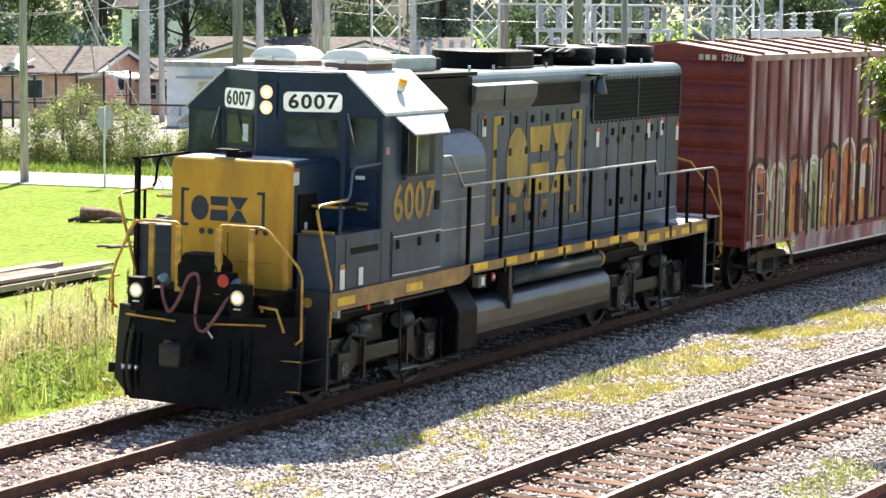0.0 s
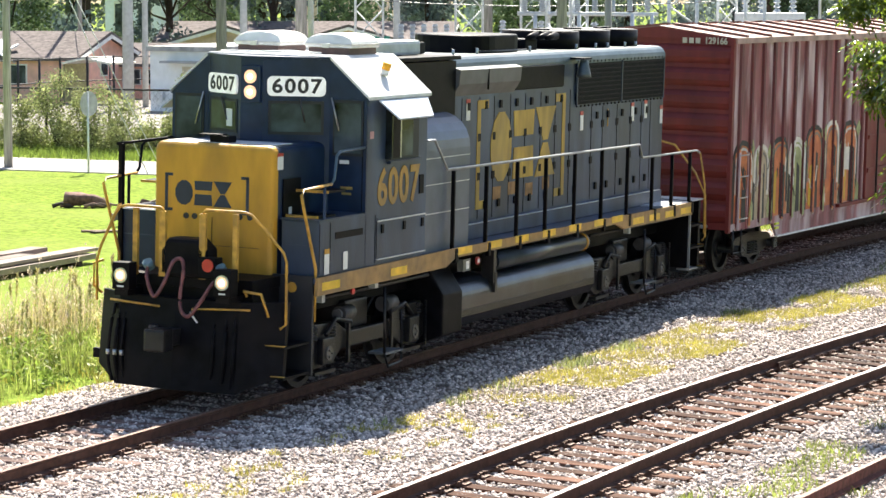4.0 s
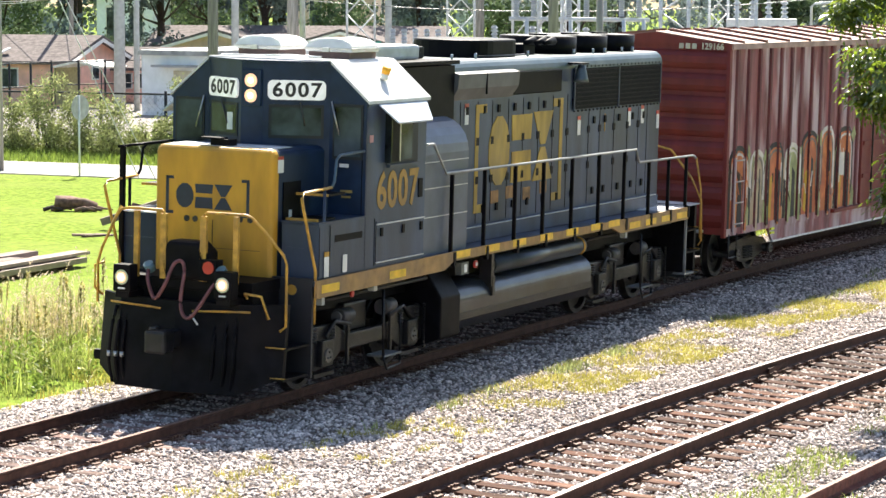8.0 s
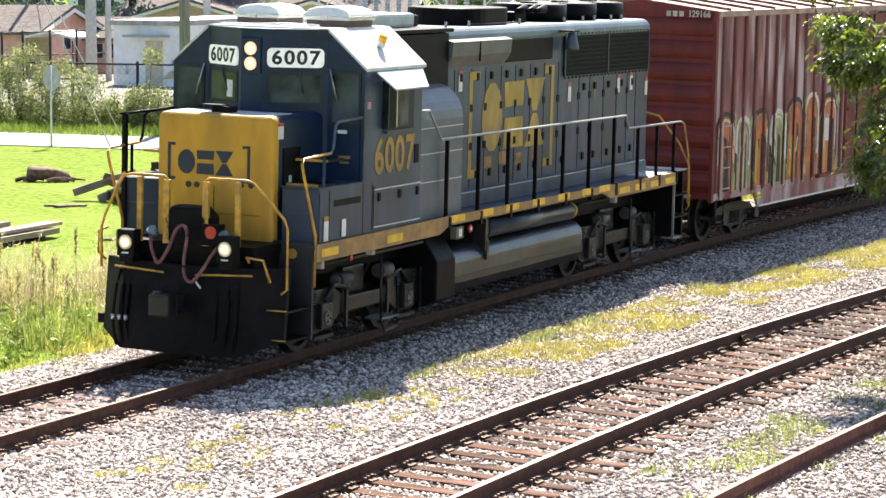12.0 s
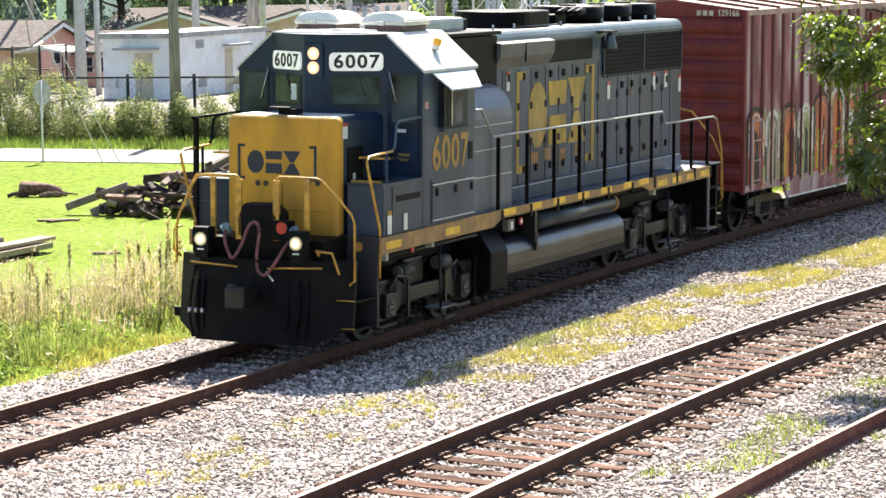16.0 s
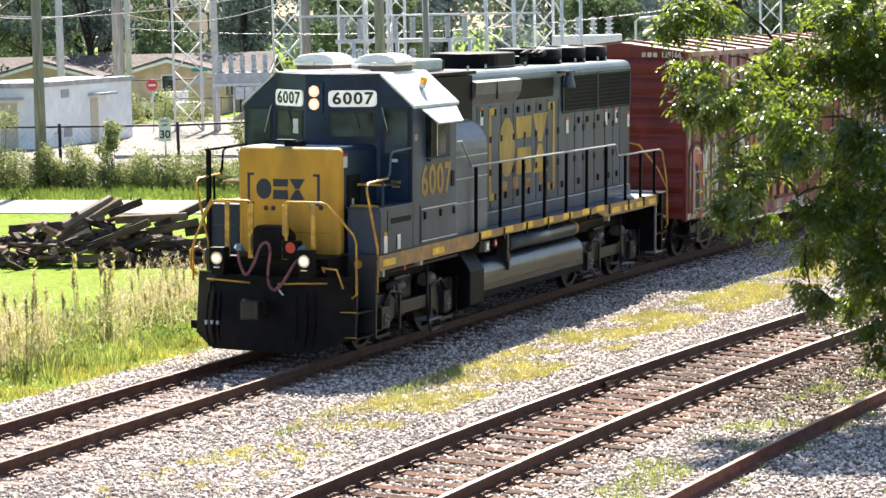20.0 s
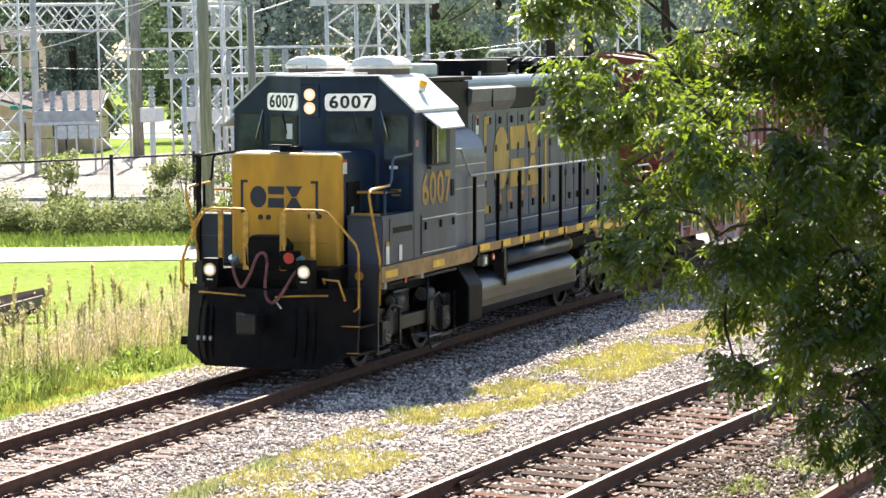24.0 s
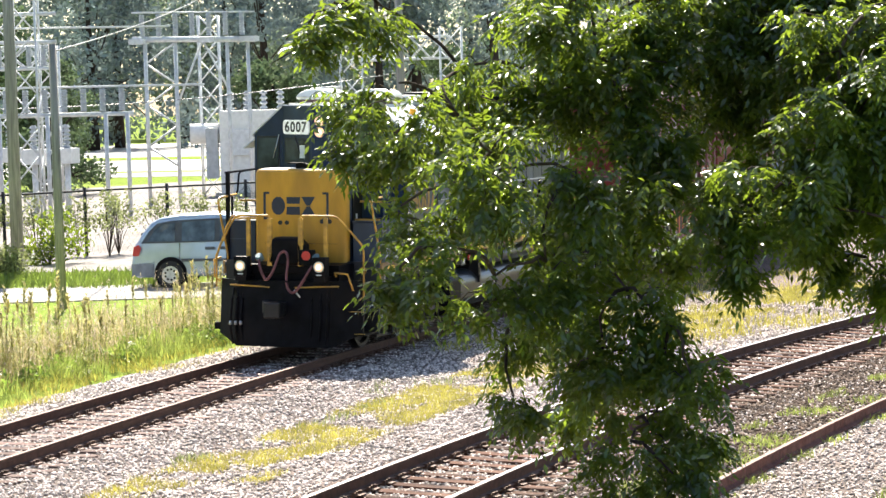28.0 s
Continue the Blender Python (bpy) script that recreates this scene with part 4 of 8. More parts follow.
    for bx in (3.2, 13.55):
        truck = part("truck_bolster", B(bx - 0.35, bx + 0.35, -1.0, 1.0, 0.7, 1.1, 0.03), GRIME, L)
        for s in (-1, 1):
            bm = bmesh.new()
            pts = [(-2.0, 0.72), (-1.75, 0.92), (-1.0, 0.90), (-0.6, 0.72), (0.6, 0.72), (1.0, 0.90), (1.75, 0.92), (2.0, 0.72), (1.9, 0.42), (1.62, 0.30), (1.1, 0.34), (0.8, 0.50), (-0.8, 0.50), (-1.1, 0.34), (-1.62, 0.30), (-1.9, 0.42)]
            prism(bm, [(bx + u, v) for u, v in pts], "y", *sorted((s * 1.06, s * 1.18)), 0.02)
            part("side_frame", bm, GRIME, truck, "grimy cast truck side frame")
            for dx in (-1.37, 1.37):
                jb = part("journal_box", B(bx + dx - 0.17, bx + dx + 0.17, *sorted((s * 1.12, s * 1.27)), 0.36, 0.72, 0.02), GRIME, truck)
                for ddx in (-0.28, 0.28):
                    bm = bmesh.new()
                    for k in range(5):
                        disc(bm, (bx + dx + ddx, s * 1.16, 0.70 + 0.042 * k), (0, 0, 1), 0.07, 0.026, 10)
                    part("coil_spring", bm, GRIME, truck)
                part("brake_cylinder", D((bx + dx * 0.62, s * 1.15, 0.98), (1 if dx < 0 else -1, 0, 0), 0.11, 0.34, 16), mat("cylinder_grey", (0.05, 0.048, 0.052), 0.5, 0, 0.2, 6), truck, "dark grey brake cylinder")
                part("cylinder_cap", D((bx + dx * 0.62 - (0.02 if dx < 0 else -0.02), s * 1.15, 0.98), (-1 if dx < 0 else 1, 0, 0), 0.075, 0.05, 14), mat("cap_pale", (0.12, 0.115, 0.12), 0.5), truck)
                part("brake_lever", B(bx + dx * 0.5 - 0.03, bx + dx * 0.5 + 0.03, *sorted((s * 1.2, s * 1.24)), 0.30, 1.0), GRIME, truck)
                part("brake_shoe", B(bx + dx * 0.62 - 0.05, bx + dx * 0.62 + 0.05, *sorted((s * 0.7, s * 0.84)), 0.35, 0.75), GRIME, truck)
                part("pedestal_tie", B(bx + dx - 0.3, bx + dx + 0.3, *sorted((s * 1.1, s * 1.22)), 0.22, 0.27), GRIME, truck)
                part("equaliser", T([(bx + dx, s * 1.22, 0.75), (bx + dx * 0.8, s * 1.22, 0.95), (bx + dx * 0.45, s * 1.22, 0.86)], 0.035, 6), GRIME, truck)
            part("truck_step", B(bx - 0.02, bx + 0.55, *sorted((s * 1.2, s * 1.48)), 0.34, 0.37), mat("step_grey", (0.12, 0.13, 0.14), 0.5, 0, 0.2, 6), truck, "grey truck step")
            part("step_hanger", T([(bx - 0.02, s * 1.44, 1.3), (bx - 0.02, s * 1.46, 0.36)], 0.022, 6), GRIME, truck)
            part("step_hanger", T([(bx + 0.53, s * 1.44, 0.9), (bx + 0.53, s * 1.46, 0.2), (bx + 0.1, s * 1.46, 0.16), (bx - 0.02, s * 1.46, 0.36)], 0.02, 6), GRIME, truck)
            bm = bmesh.new()
            for k in range(12):
                z = 0.9 - 0.055 * k
                box(bm, bx + 1.72 - 0.02, bx + 1.72 + 0.02, *sorted((s * 1.26, s * 1.29)), z - 0.02, z + 0.02)
            part("safety_chain", bm, GRIME, truck)
        for dx in (-1.37, 1.37):
            rw = wheelset(0.508, L)
            rw.matrix_basis = Matrix.Translation((bx + dx, 0, 0.508))
            WHEELS.append((rw, 0.508, bx + dx))
    return L


def wheelset(r, parent):
    """Axle with two flanged wheels and end caps, its own origin on the axle."""
    bm = bmesh.new()
    disc(bm, (0, -1.24, 0), (0, 1, 0), 0.08, 2.48, 14)
    ax = part("wheelset", bm, GRIME, parent, "steel wheelset")
    for s in (-1, 1):
        bm = bmesh.new()
        prof = [(0.12, 0.80), (0.17, 0.80), (0.2, 0.755), (r - 0.10, 0.74), (r - 0.08, 0.82), (r - 0.004, 0.82), (r, 0.71), (r + 0.027, 0.695), (r + 0.02, 0.68), (r - 0.09, 0.68), (r - 0.1, 0.72), (0.12, 0.69)]
        n = 36
        rings = [[bm.verts.new((q * math.cos(2 * math.pi * k / n), s * y, q * math.sin(2 * math.pi * k / n))) for q, y in prof] for k in range(n)]
        for k in range(n):
            for j in range(len(prof)):
                bm.faces.new((rings[k][j], rings[(k + 1) % n][j], rings[(k + 1) % n][(j + 1) % len(prof)], rings[k][(j + 1) % len(prof)]))
        bmesh.ops.recalc_face_normals(bm, faces=bm.faces)
        part("wheel", bm, GRIME, ax)
        bm = bmesh.new()
        disc(bm, (0, s * 1.24, 0), (0, s, 0), 0.10, 0.05, 14)
        for k in range(3):
            a = 2 * math.pi * k / 3
            disc(bm, (0.05 * math.cos(a), s * 1.29, 0.05 * math.sin(a)), (0, s, 0), 0.016, 0.02, 6)
        part("bearing_cap", bm, mat("cap_worn", (0.12, 0.11, 0.10), 0.5, 0.3), ax, "worn bearing cap with three bolts")
    return ax


WHEELS = []
loco = make_locomotive()

# ---- the boxcar ----
CAR_LEN = 18.6


def make_boxcar():
    C = thing("boxcar", "faded red boxcar with spray-painted lettering shapes", "boxcar")
    w, z0, z1 = 1.53, 1.0, 4.50
    body = part("body", B(0.02, CAR_LEN - 0.02, -w + 0.01, w - 0.01, z0, z1), CARPALE, C, "faded red and pink painted sides")
    bm = bmesh.new()
    prism(bm, [(-w - 0.03, z1), (w + 0.03, z1), (w + 0.03, z1 + 0.05), (0, z1 + 0.24), (-w - 0.03, z1 + 0.05)], "x", -0.03, CAR_LEN + 0.03)
    part("roof", bm, mat("roof_bare", (0.30, 0.18, 0.14), 0.6, 0.1, 0.2, 2, 0.1, 20, (0.24, 0.13, 0.10), 1.0, 0.6), C, "weathered bare metal roof")
    for k in range(15):
        x = 0.6 + k * (CAR_LEN - 1.2) / 14
        for s in (-1, 1):
            bm = bmesh.new()
            prism(bm, [(s * (w + 0.02), z1 + 0.055), (s * (w + 0.02), z1 + 0.10), (s * 0.05, z1 + 0.285), (s * 0.05, z1 + 0.23)], "x", x - 0.05, x + 0.05)
            part("roof_rib", bm, mat("rib_rust", (0.20, 0.09, 0.07), 0.6, 0.2, 0.2, 4), C)
    # corrugated end: horizontal swells
    for ex, d in ((0.0, -1), (CAR_LEN, 1)):
        end = part("end_wall", B(*sorted((ex, ex - d * 0.03)), -w, w, z0 - 0.05, z1 + 0.02), CARRED, C, "dark red corrugated end wall")
        bm = bmesh.new()
        prism(bm, [(-w, z1), (w, z1), (w, z1 + 0.04), (0, z1 + 0.22), (-w, z1 + 0.04)], "x", *sorted((ex - d * 0.02, ex + d * 0.05)))
        part("end_gable", bm, CARRED, end)
        for k in range(8):
            z = z0 + 0.08 + k * 0.425
            bm = bmesh.new()
            prism(bm, [(ex, z), (ex + d * 0.035, z + 0.04), (ex + d * 0.075, z + 0.12), (ex + d * 0.075, z + 0.24), (ex + d * 0.035, z + 0.31), (ex, z + 0.35)], "y", -w + 0.06, w - 0.06)
            part("end_corrugation", bm, CARRED, end)
        for s in (-1, 1):
            part("corner_post", B(*sorted((ex - d * 0.05, ex + d * 0.06)), *sorted((s * (w - 0.06), s * (w + 0.01))), z0 - 0.1, z1 + 0.03), CARRED, end)
        part("end_platform", B(*sorted((ex + d * 0.0, ex + d * 0.22)), -1.1, 1.1, z0 - 0.02, z0 + 0.03), mat("platform_grey", (0.35, 0.33, 0.31), 0.6), end)
        part("end_placard", B(*sorted((ex + d * 0.08, ex + d * 0.09)), -0.5, 0.35, z0 + 0.05, z0 + 0.4), mat("placard_pink", (0.30, 0.17, 0.14), 0.7), end)
        cp = part("car_coupler", B(*sorted((ex - d * 0.3, ex + d * 0.55)), -0.13, 0.13, 0.74, 1.0, 0.03), GRIME, C)
        part("draft_sill", B(*sorted((ex, ex - d * 3.0)), -0.35, 0.35, 0.72, 1.05), GRIME, C)
    # writing on the end: the owner's mark as bars, then its number
    for k in range(3):
        part("mark_bar", B(-0.062, -0.05, -0.50 - k * 0.13 - 0.09, -0.50 - k * 0.13, 4.43, 4.53), mat("stencil_cream", (0.62, 0.55, 0.42), 0.6), C)
    letters("car_number", "129166", 0.17, MATS["stencil_cream"], C, facing(-0.056, -1.17, 4.48, (-1, 0, 0)), "cream number 129166", squeeze=0.9)
    for z in (2.85, 2.74):
        part("writing_bar", B(-0.09, -0.075, -0.05, 0.3, z, z + 0.06), MATS["stencil_cream"], C)
    for s in (-1, 1):
        y = s * w
        part("side_sill", B(0.0, CAR_LEN, *sorted((y - s * 0.05, y + s * 0.005)), 0.92, 1.06), CARPALE, C)
        part("deep_sill", P([(2.35, 0.92), (2.6, 0.66), (CAR_LEN - 2.6, 0.66), (CAR_LEN - 2.35, 0.92)], "y", *sorted((y - s * 0.06, y - s * 0.01))), CARPALE, C)
        part("sill_edge", B(2.6, CAR_LEN - 2.6, *sorted((y - s * 0.06, y + s * 0.012)), 0.63, 0.665), mat("edge_white", (0.75, 0.72, 0.66), 0.5), C, "white edge of the side sill")
        part("top_chord", B(0, CAR_LEN, *sorted((y - s * 0.03, y + s * 0.05)), 4.44, 4.55), mat("chord_pink", (0.42, 0.27, 0.24), 0.6, 0, 0.2, 3), C)
        # outside posts
        n = 30
        for k in range(n + 1):
            x = 0.35 + k * (CAR_LEN - 0.7) / n
            if 7.7 < x < 10.9:
                continue
            bm = bmesh.new()
            prism(bm, [(x - 0.07, y - s * 0.02), (x - 0.045, y + s * 0.035), (x + 0.045, y + s * 0.035), (x + 0.07, y - s * 0.02)], "z", 1.0, 4.46)
            # darker maroon also puts the ribs' side shading into the colour
            part("side_post", bm, CARPOST, C)
        # plug door
        part("door", B(7.75, 10.85, *sorted((y - s * 0.02, y + s * 0.05)), 1.05, 4.35, 0.01), CARRED, C, "dark red sliding door")
        for z in (1.6, 2.3, 3.0, 3.7):
            part("door_rib", B(7.8, 10.8, *sorted((y + s * 0.05, y + s * 0.085)), z, z + 0.09), CARRED, C)
        for x in (8.3, 9.3, 10.3):
            part("door_rod", T([(x, y + s * 0.10, 1.05), (x, y + s * 0.10, 4.35)], 0.022, 6), GRIME, C)
        part("door_track", B(6.0, 13.2, *sorted((y, y + s * 0.09)), 0.98, 1.05), CARRED, C)
        # ladder at the end
        for dx in (0.22, 0.66):
            part("ladder_rail", B(dx - 0.02, dx + 0.02, *sorted((y + s * 0.07, y + s * 0.10)), 0.95, 2.4), CARPALE, C)
        for k in range(4):
            part("ladder_rung", T([(0.22, y + s * 0.10, 1.15 + 0.4 * k), (0.66, y + s * 0.10, 1.15 + 0.4 * k)], 0.014, 6), mat("rung_pale", (0.5, 0.45, 0.42), 0.5), C)
        part("stirrup", T([(0.2, y, 0.95), (0.2, y, 0.50), (0.62, y, 0.50), (0.62, y, 0.95)], 0.022, 6), GRIME, C)
    # sprayed shapes on the side: an outline band, fills and drips in several paints
    OR = mat("spray_orange", (0.60, 0.19, 0.06), 0.6, 0, 0.2, 4, stain=(0.46, 0.11, 0.05), stain_scale=1.5, stain_amount=0.8)
    GR = mat("spray_grey", (0.20, 0.175, 0.15), 0.6, 0, 0.2, 4)
    LG = mat("spray_lime", (0.36, 0.38, 0.17), 0.6, 0, 0.2, 4)
    BK = mat("spray_black", (0.025, 0.022, 0.02), 0.6, 0, 0.2, 4)
    WH = mat("spray_white", (0.70, 0.66, 0.60), 0.6, 0, 0.1, 4)
    YE = mat("spray_yellow", (0.62, 0.38, 0.03), 0.6, 0, 0.1, 4)
    BE = mat("spray_beige", (0.46, 0.36, 0.24), 0.6, 0, 0.2, 3)
    BL = mat("spray_blue", (0.32, 0.46, 0.66), 0.6, 0, 0.2, 3)
    rng = random.Random(11)
    posts = [0.35 + k * (CAR_LEN - 0.7) / 30 for k in range(31)]
    cells, at_x = [], 0.02
    paints = {}
    for x in posts:
        if 7.7 < x < 10.9:
            continue
        cells += [(at_x, x - 0.066, -1.522), (x - 0.045, x + 0.045, -1.567)]
        at_x = x + 0.066
    cells.append((at_x, CAR_LEN - 0.02, -1.522))

    def clip(poly, x0, x1):
        """The piece of a convex outline between two uprights."""
        for edge, keep in ((x0, 1), (x1, -1)):
            out = []
            for (ax, az), (bx, bz) in zip(poly, poly[1:] + poly[:1]):
                ina, inb = (ax - edge) * keep >= 0, (bx - edge) * keep >= 0
                if ina:
                    out.append((ax, az))
                if ina != inb:
                    t = (edge - ax) / (bx - ax)
                    out.append((edge, az + t * (bz - az)))
            poly = out
            if len(poly) < 3:
                return []
        return poly

    def spray(m, polys, lift):
        """Paint that follows the panels and posts of the side."""
        bm = paints.setdefault(m.name, bmesh.new())
        for poly in polys:
            for x0, x1, y in cells:
                q = clip(poly, x0, x1)
                if len(q) > 2 and max(v[0] for v in q) - min(v[0] for v in q) > 0.004:
                    prism(bm, q, "y", y - 0.002 - lift, y + 0.004)

    def arc(x, wd, zb, rise, k0=0, k1=8):
        """Points over a rounded letter top."""
        return [(x + wd / 2 - wd / 2 * math.cos(math.pi * k / 8), zb + rise * math.sin(math.pi * k / 8)) for k in range(k0, k1 + 1)]

    def pointed(x, wd, za, zb, th, lean):
        """Convex quads of an outlined round-topped letter."""
        out = [(x, za)] + arc(x, wd, zb - 0.34, 0.34) + [(x + wd, za)]
        inn = [(x + th, za)] + arc(x + th, wd - 2 * th, zb - 0.34, 0.34 - th) + [(x + wd - th, za)]
        return [[p, q, v, u] for p, q, u, v in zip(out, out[1:], inn, inn[1:])]
    ground_paint = [[(x, 0.96), (x + 0.8, 0.96), (x + 0.8, 1.9 + rng.uniform(0, 0.5)), (x + 0.4, 2.2 + rng.uniform(-0.2, 0.5)), (x, 1.9 + rng.uniform(0, 0.4))] for x in (0.05 + 0.8 * k for k in range(9))]
    spray(BE, ground_paint, 0.0)
    legs = ((0.10, 0.98, 2.62, OR), (1.2, 0.82, 2.5, BE), (2.1, 0.98, 2.6, OR), (3.15, 0.85, 2.55, LG), (4.1, 1.02, 2.75, OR), (5.2, 0.9, 2.8, OR), (6.2, 1.1, 2.75, OR))
    for k, (x, wd, h, fill) in enumerate(legs):
        lean = rng.uniform(-0.06, 0.06)
        spray(fill, [[(x + 0.02, 0.98), (x + wd - 0.02, 0.98)] + list(reversed(arc(x + 0.02, wd - 0.04, h - 0.36, 0.34)))], 0.003)
        spray(WH if k % 2 else BK, pointed(x, wd, 1.3 + 0.2 * (k % 2), h, 0.10, lean), 0.006)
        spray(WH if k % 3 == 0 else GR, pointed(x + 0.12, wd - 0.2, 1.6, h - 0.14, 0.05, lean), 0.007)
        spray(BK, [[(x + wd * 0.5 + lean, 1.05), (x + wd * 0.74, 1.0), (x + wd * 0.70, h - 0.6), (x + wd * 0.52, h - 0.5)]], 0.008)
        spray(BK, [[(x - 0.05, 1.0), (x + 0.09, 1.0), (x + 0.08, h - 0.75), (x - 0.02, h - 0.7)]], 0.007)
        if k % 2 == 0:
            spray(YE, [[(x + wd * 0.2, 1.15), (x + wd * 0.34, 1.1), (x + wd * 0.36, 1.95), (x + wd * 0.24, 1.9)]], 0.009)
        if k % 3 != 2:
            spray(LG, [[(x + wd * 0.86, h - 0.2), (x + wd * 1.0, h - 0.36), (x + wd * 1.14, h - 0.2), (x + wd * 1.04, h - 0.02)], [(x + wd * 0.9, 1.0), (x + wd * 1.1, 0.98), (x + wd * 1.12, 1.35), (x + wd * 1.0, 1.5)]], 0.010)
    for k in range(46):
        x, z, ln_, a = rng.uniform(0.1, 7.3), rng.uniform(1.05, 2.2), rng.uniform(0.12, 0.4), rng.uniform(0.9, 2.2)
        c_, s_, t_ = math.cos(a) * ln_, math.sin(a) * ln_, rng.uniform(0.02, 0.05)
        spray((BK, WH, OR, GR, BE, LG)[k % 6], [[(x, z), (x + t_, z), (x + c_ + t_ * 0.8, z + s_), (x + c_, z + s_)]], 0.012)
    spray(WH, [[(6.35, 1.75), (6.75, 1.72), (6.75, 2.2), (6.35, 2.22)]], 0.014)
    for k in range(6):
        x = 12.0 + k * 0.95
        spray(BL if k % 2 else WH, [[(x, 1.0), (x + 0.85, 1.0), (x + 0.8, 2.0 + 0.3 * (k % 3)), (x + 0.35, 2.4), (x + 0.05, 1.9)]], 0.003)
        spray(BL, pointed(x, 0.9, 1.0, 2.4 + 0.15 * (k % 3), 0.1, 0.05), 0.006)
    for nm, bm in paints.items():
        tagged(part("sprayed_paint", bm, MATS[nm], C, "sprayed graffiti paint"), kind="stuff")
    part("reflector", B(2.42, 2.62, -w - 0.03, -w, 0.80, 0.84), mat("reflector_lime", (0.75, 0.8, 0.05), 0.4), C)
    part("reflector", B(2.42, 2.62, -w - 0.03, -w, 0.88, 0.92), MATS["reflector_lime"], C)
    for bx in (2.3, CAR_LEN - 2.3):
        truck = part("truck_bolster", B(bx - 0.2, bx + 0.2, -1.1, 1.1, 0.45, 0.75), GRIME, C)
        for s in (-1, 1):
            bm = bmesh.new()
            prism(bm, [(bx - 1.1, 0.52), (bx - 0.9, 0.66), (bx - 0.35, 0.72), (bx + 0.35, 0.72), (bx + 0.9, 0.66), (bx + 1.1, 0.52), (bx + 0.75, 0.36), (bx + 0.3, 0.26), (bx - 0.3, 0.26), (bx - 0.75, 0.36)], "y", *sorted((s * 0.98, s * 1.12)))
            part("side_frame", bm, GRIME, truck)
            for ddx in (-0.16, 0, 0.16):
                bm = bmesh.new()
                for k in range(5):
                    disc(bm, (bx + ddx, s * 1.13, 0.32 + 0.05 * k), (0, 0, 1), 0.06, 0.03, 10)
                part("coil_spring", bm, GRIME, truck)
        for dx in (-0.89, 0.89):
            rw = wheelset(0.457, C)
            rw.matrix_basis = Matrix.Translation((bx + dx, 0, 0.457))
            CARWHEELS.append((rw, 0.457, bx + dx))
    return C


CARWHEELS = []
boxcar = make_boxcar()

# ---- ground, road and ballast ----
GZ = -0.35
rs = np.random.RandomState(5)


def quick_mesh(name, verts, faces, material, smooth=False):
    """A mesh straight from arrays of places and of equal-sided faces."""
    verts, faces = np.asarray(verts, np.float32), np.asarray(faces, np.int32)
    me = bpy.data.meshes.new(name)
    n, k = faces.shape
    me.vertices.add(len(verts))
    me.vertices.foreach_set("co", verts.ravel())
    me.loops.add(n * k)
    me.loops.foreach_set("vertex_index", faces.ravel())
    me.polygons.add(n)
    me.polygons.foreach_set("loop_start", np.arange(n, dtype=np.int32) * k)
    me.update(calc_edges=True)
    me.materials.append(material)
    if smooth:
        me.polygons.foreach_set("use_smooth", [True] * n)
    return me


def strip(points, width):
    """Left and right edges of a band of that width along points."""
    ps = [Vector((p[0], p[1], 0)) for p in points]
    out = []
    for i, p in enumerate(ps):
        d = (ps[min(i + 1, len(ps) - 1)] - ps[max(i - 1, 0)]).normalized()
        nrm = Vector((-d.y, d.x, 0))
        out.append((p + nrm * width / 2, p - nrm * width / 2))
    return out


def hump(x, y):
    """Height of the stone bed over the plain: under each track it leaves the sleepers proud."""
    ya, yb, yc = line_a(x), line_b(x), line_c(x)
    za = -0.218 + (y - ya) * CANT_A
    zb = -0.228 + (y - yb) * CANT_B
    if y >= ya - 1.4:
        top = za
    elif y <= yb + 1.4:
        top = max(zb - 0.012 * max(0, yb - 1.4 - y), -0.30)
    else:
        u = (ya - 1.4 - y) / (ya - yb - 2.8)
        top = (-0.218 - 1.4 * CANT_A) * (1 - u) + (-0.228 + 1.4 * CANT_B) * u - 0.05 * math.sin(math.pi * u)
    k = (y - ya - 1.5) / 1.8 if y > ya else (yc - 2.6 - y) / 1.3
    k = min(1, max(0, k))
    return top * (1 - k) + (GZ - 0.03) * k


bm = bmesh.new()
vs = [bm.verts.new(p) for p in ((-600, -700, GZ), (1400, -700, GZ), (1400, 900, GZ), (-600, 900, GZ))]
bm.faces.new(vs)
solid("ground", bm, TURF, "bright green mown grass ground", "ground", kind="structure")

nx, ny = 360, 84
xs = np.linspace(-34, 80, nx)
grid = []
for x in xs:
    lo, hi = line_c(x) - 4.2, line_a(x) + 3.4
    for j in range(ny):
        y = lo + (hi - lo) * j / (ny - 1)
        grid.append((x, y, hump(x, y) + 0.02 * noise.noise((x * 3.1, y * 3.1, 0)) + 0.015 * noise.noise((x * 9, y * 9, 3)) - (0.2 if j in (0, ny - 1) else 0)))
ii = (np.arange(nx - 1)[:, None] * ny + np.arange(ny - 1)[None, :]).ravel()
bed = new("ballast_bed", quick_mesh("ballast_bed", grid, np.stack([ii, ii + ny, ii + ny + 1, ii + 1], 1), BED, True))
tagged(bed, "crushed stone track bed, darkened under the loose stones", "ballast", kind="structure")

# loose stones over the bed
ico = np.array([(0, 0, 1), (0.9, 0, 0.1), (0.2, 0.85, 0), (-0.75, 0.35, 0.15), (-0.5, -0.7, 0), (0.45, -0.75, 0.1), (0, 0, -0.8)])
fac = np.array([(0, 1, 2), (0, 2, 3), (0, 3, 4), (0, 4, 5), (0, 5, 1), (6, 2, 1), (6, 3, 2), (6, 4, 3), (6, 5, 4), (6, 1, 5)])


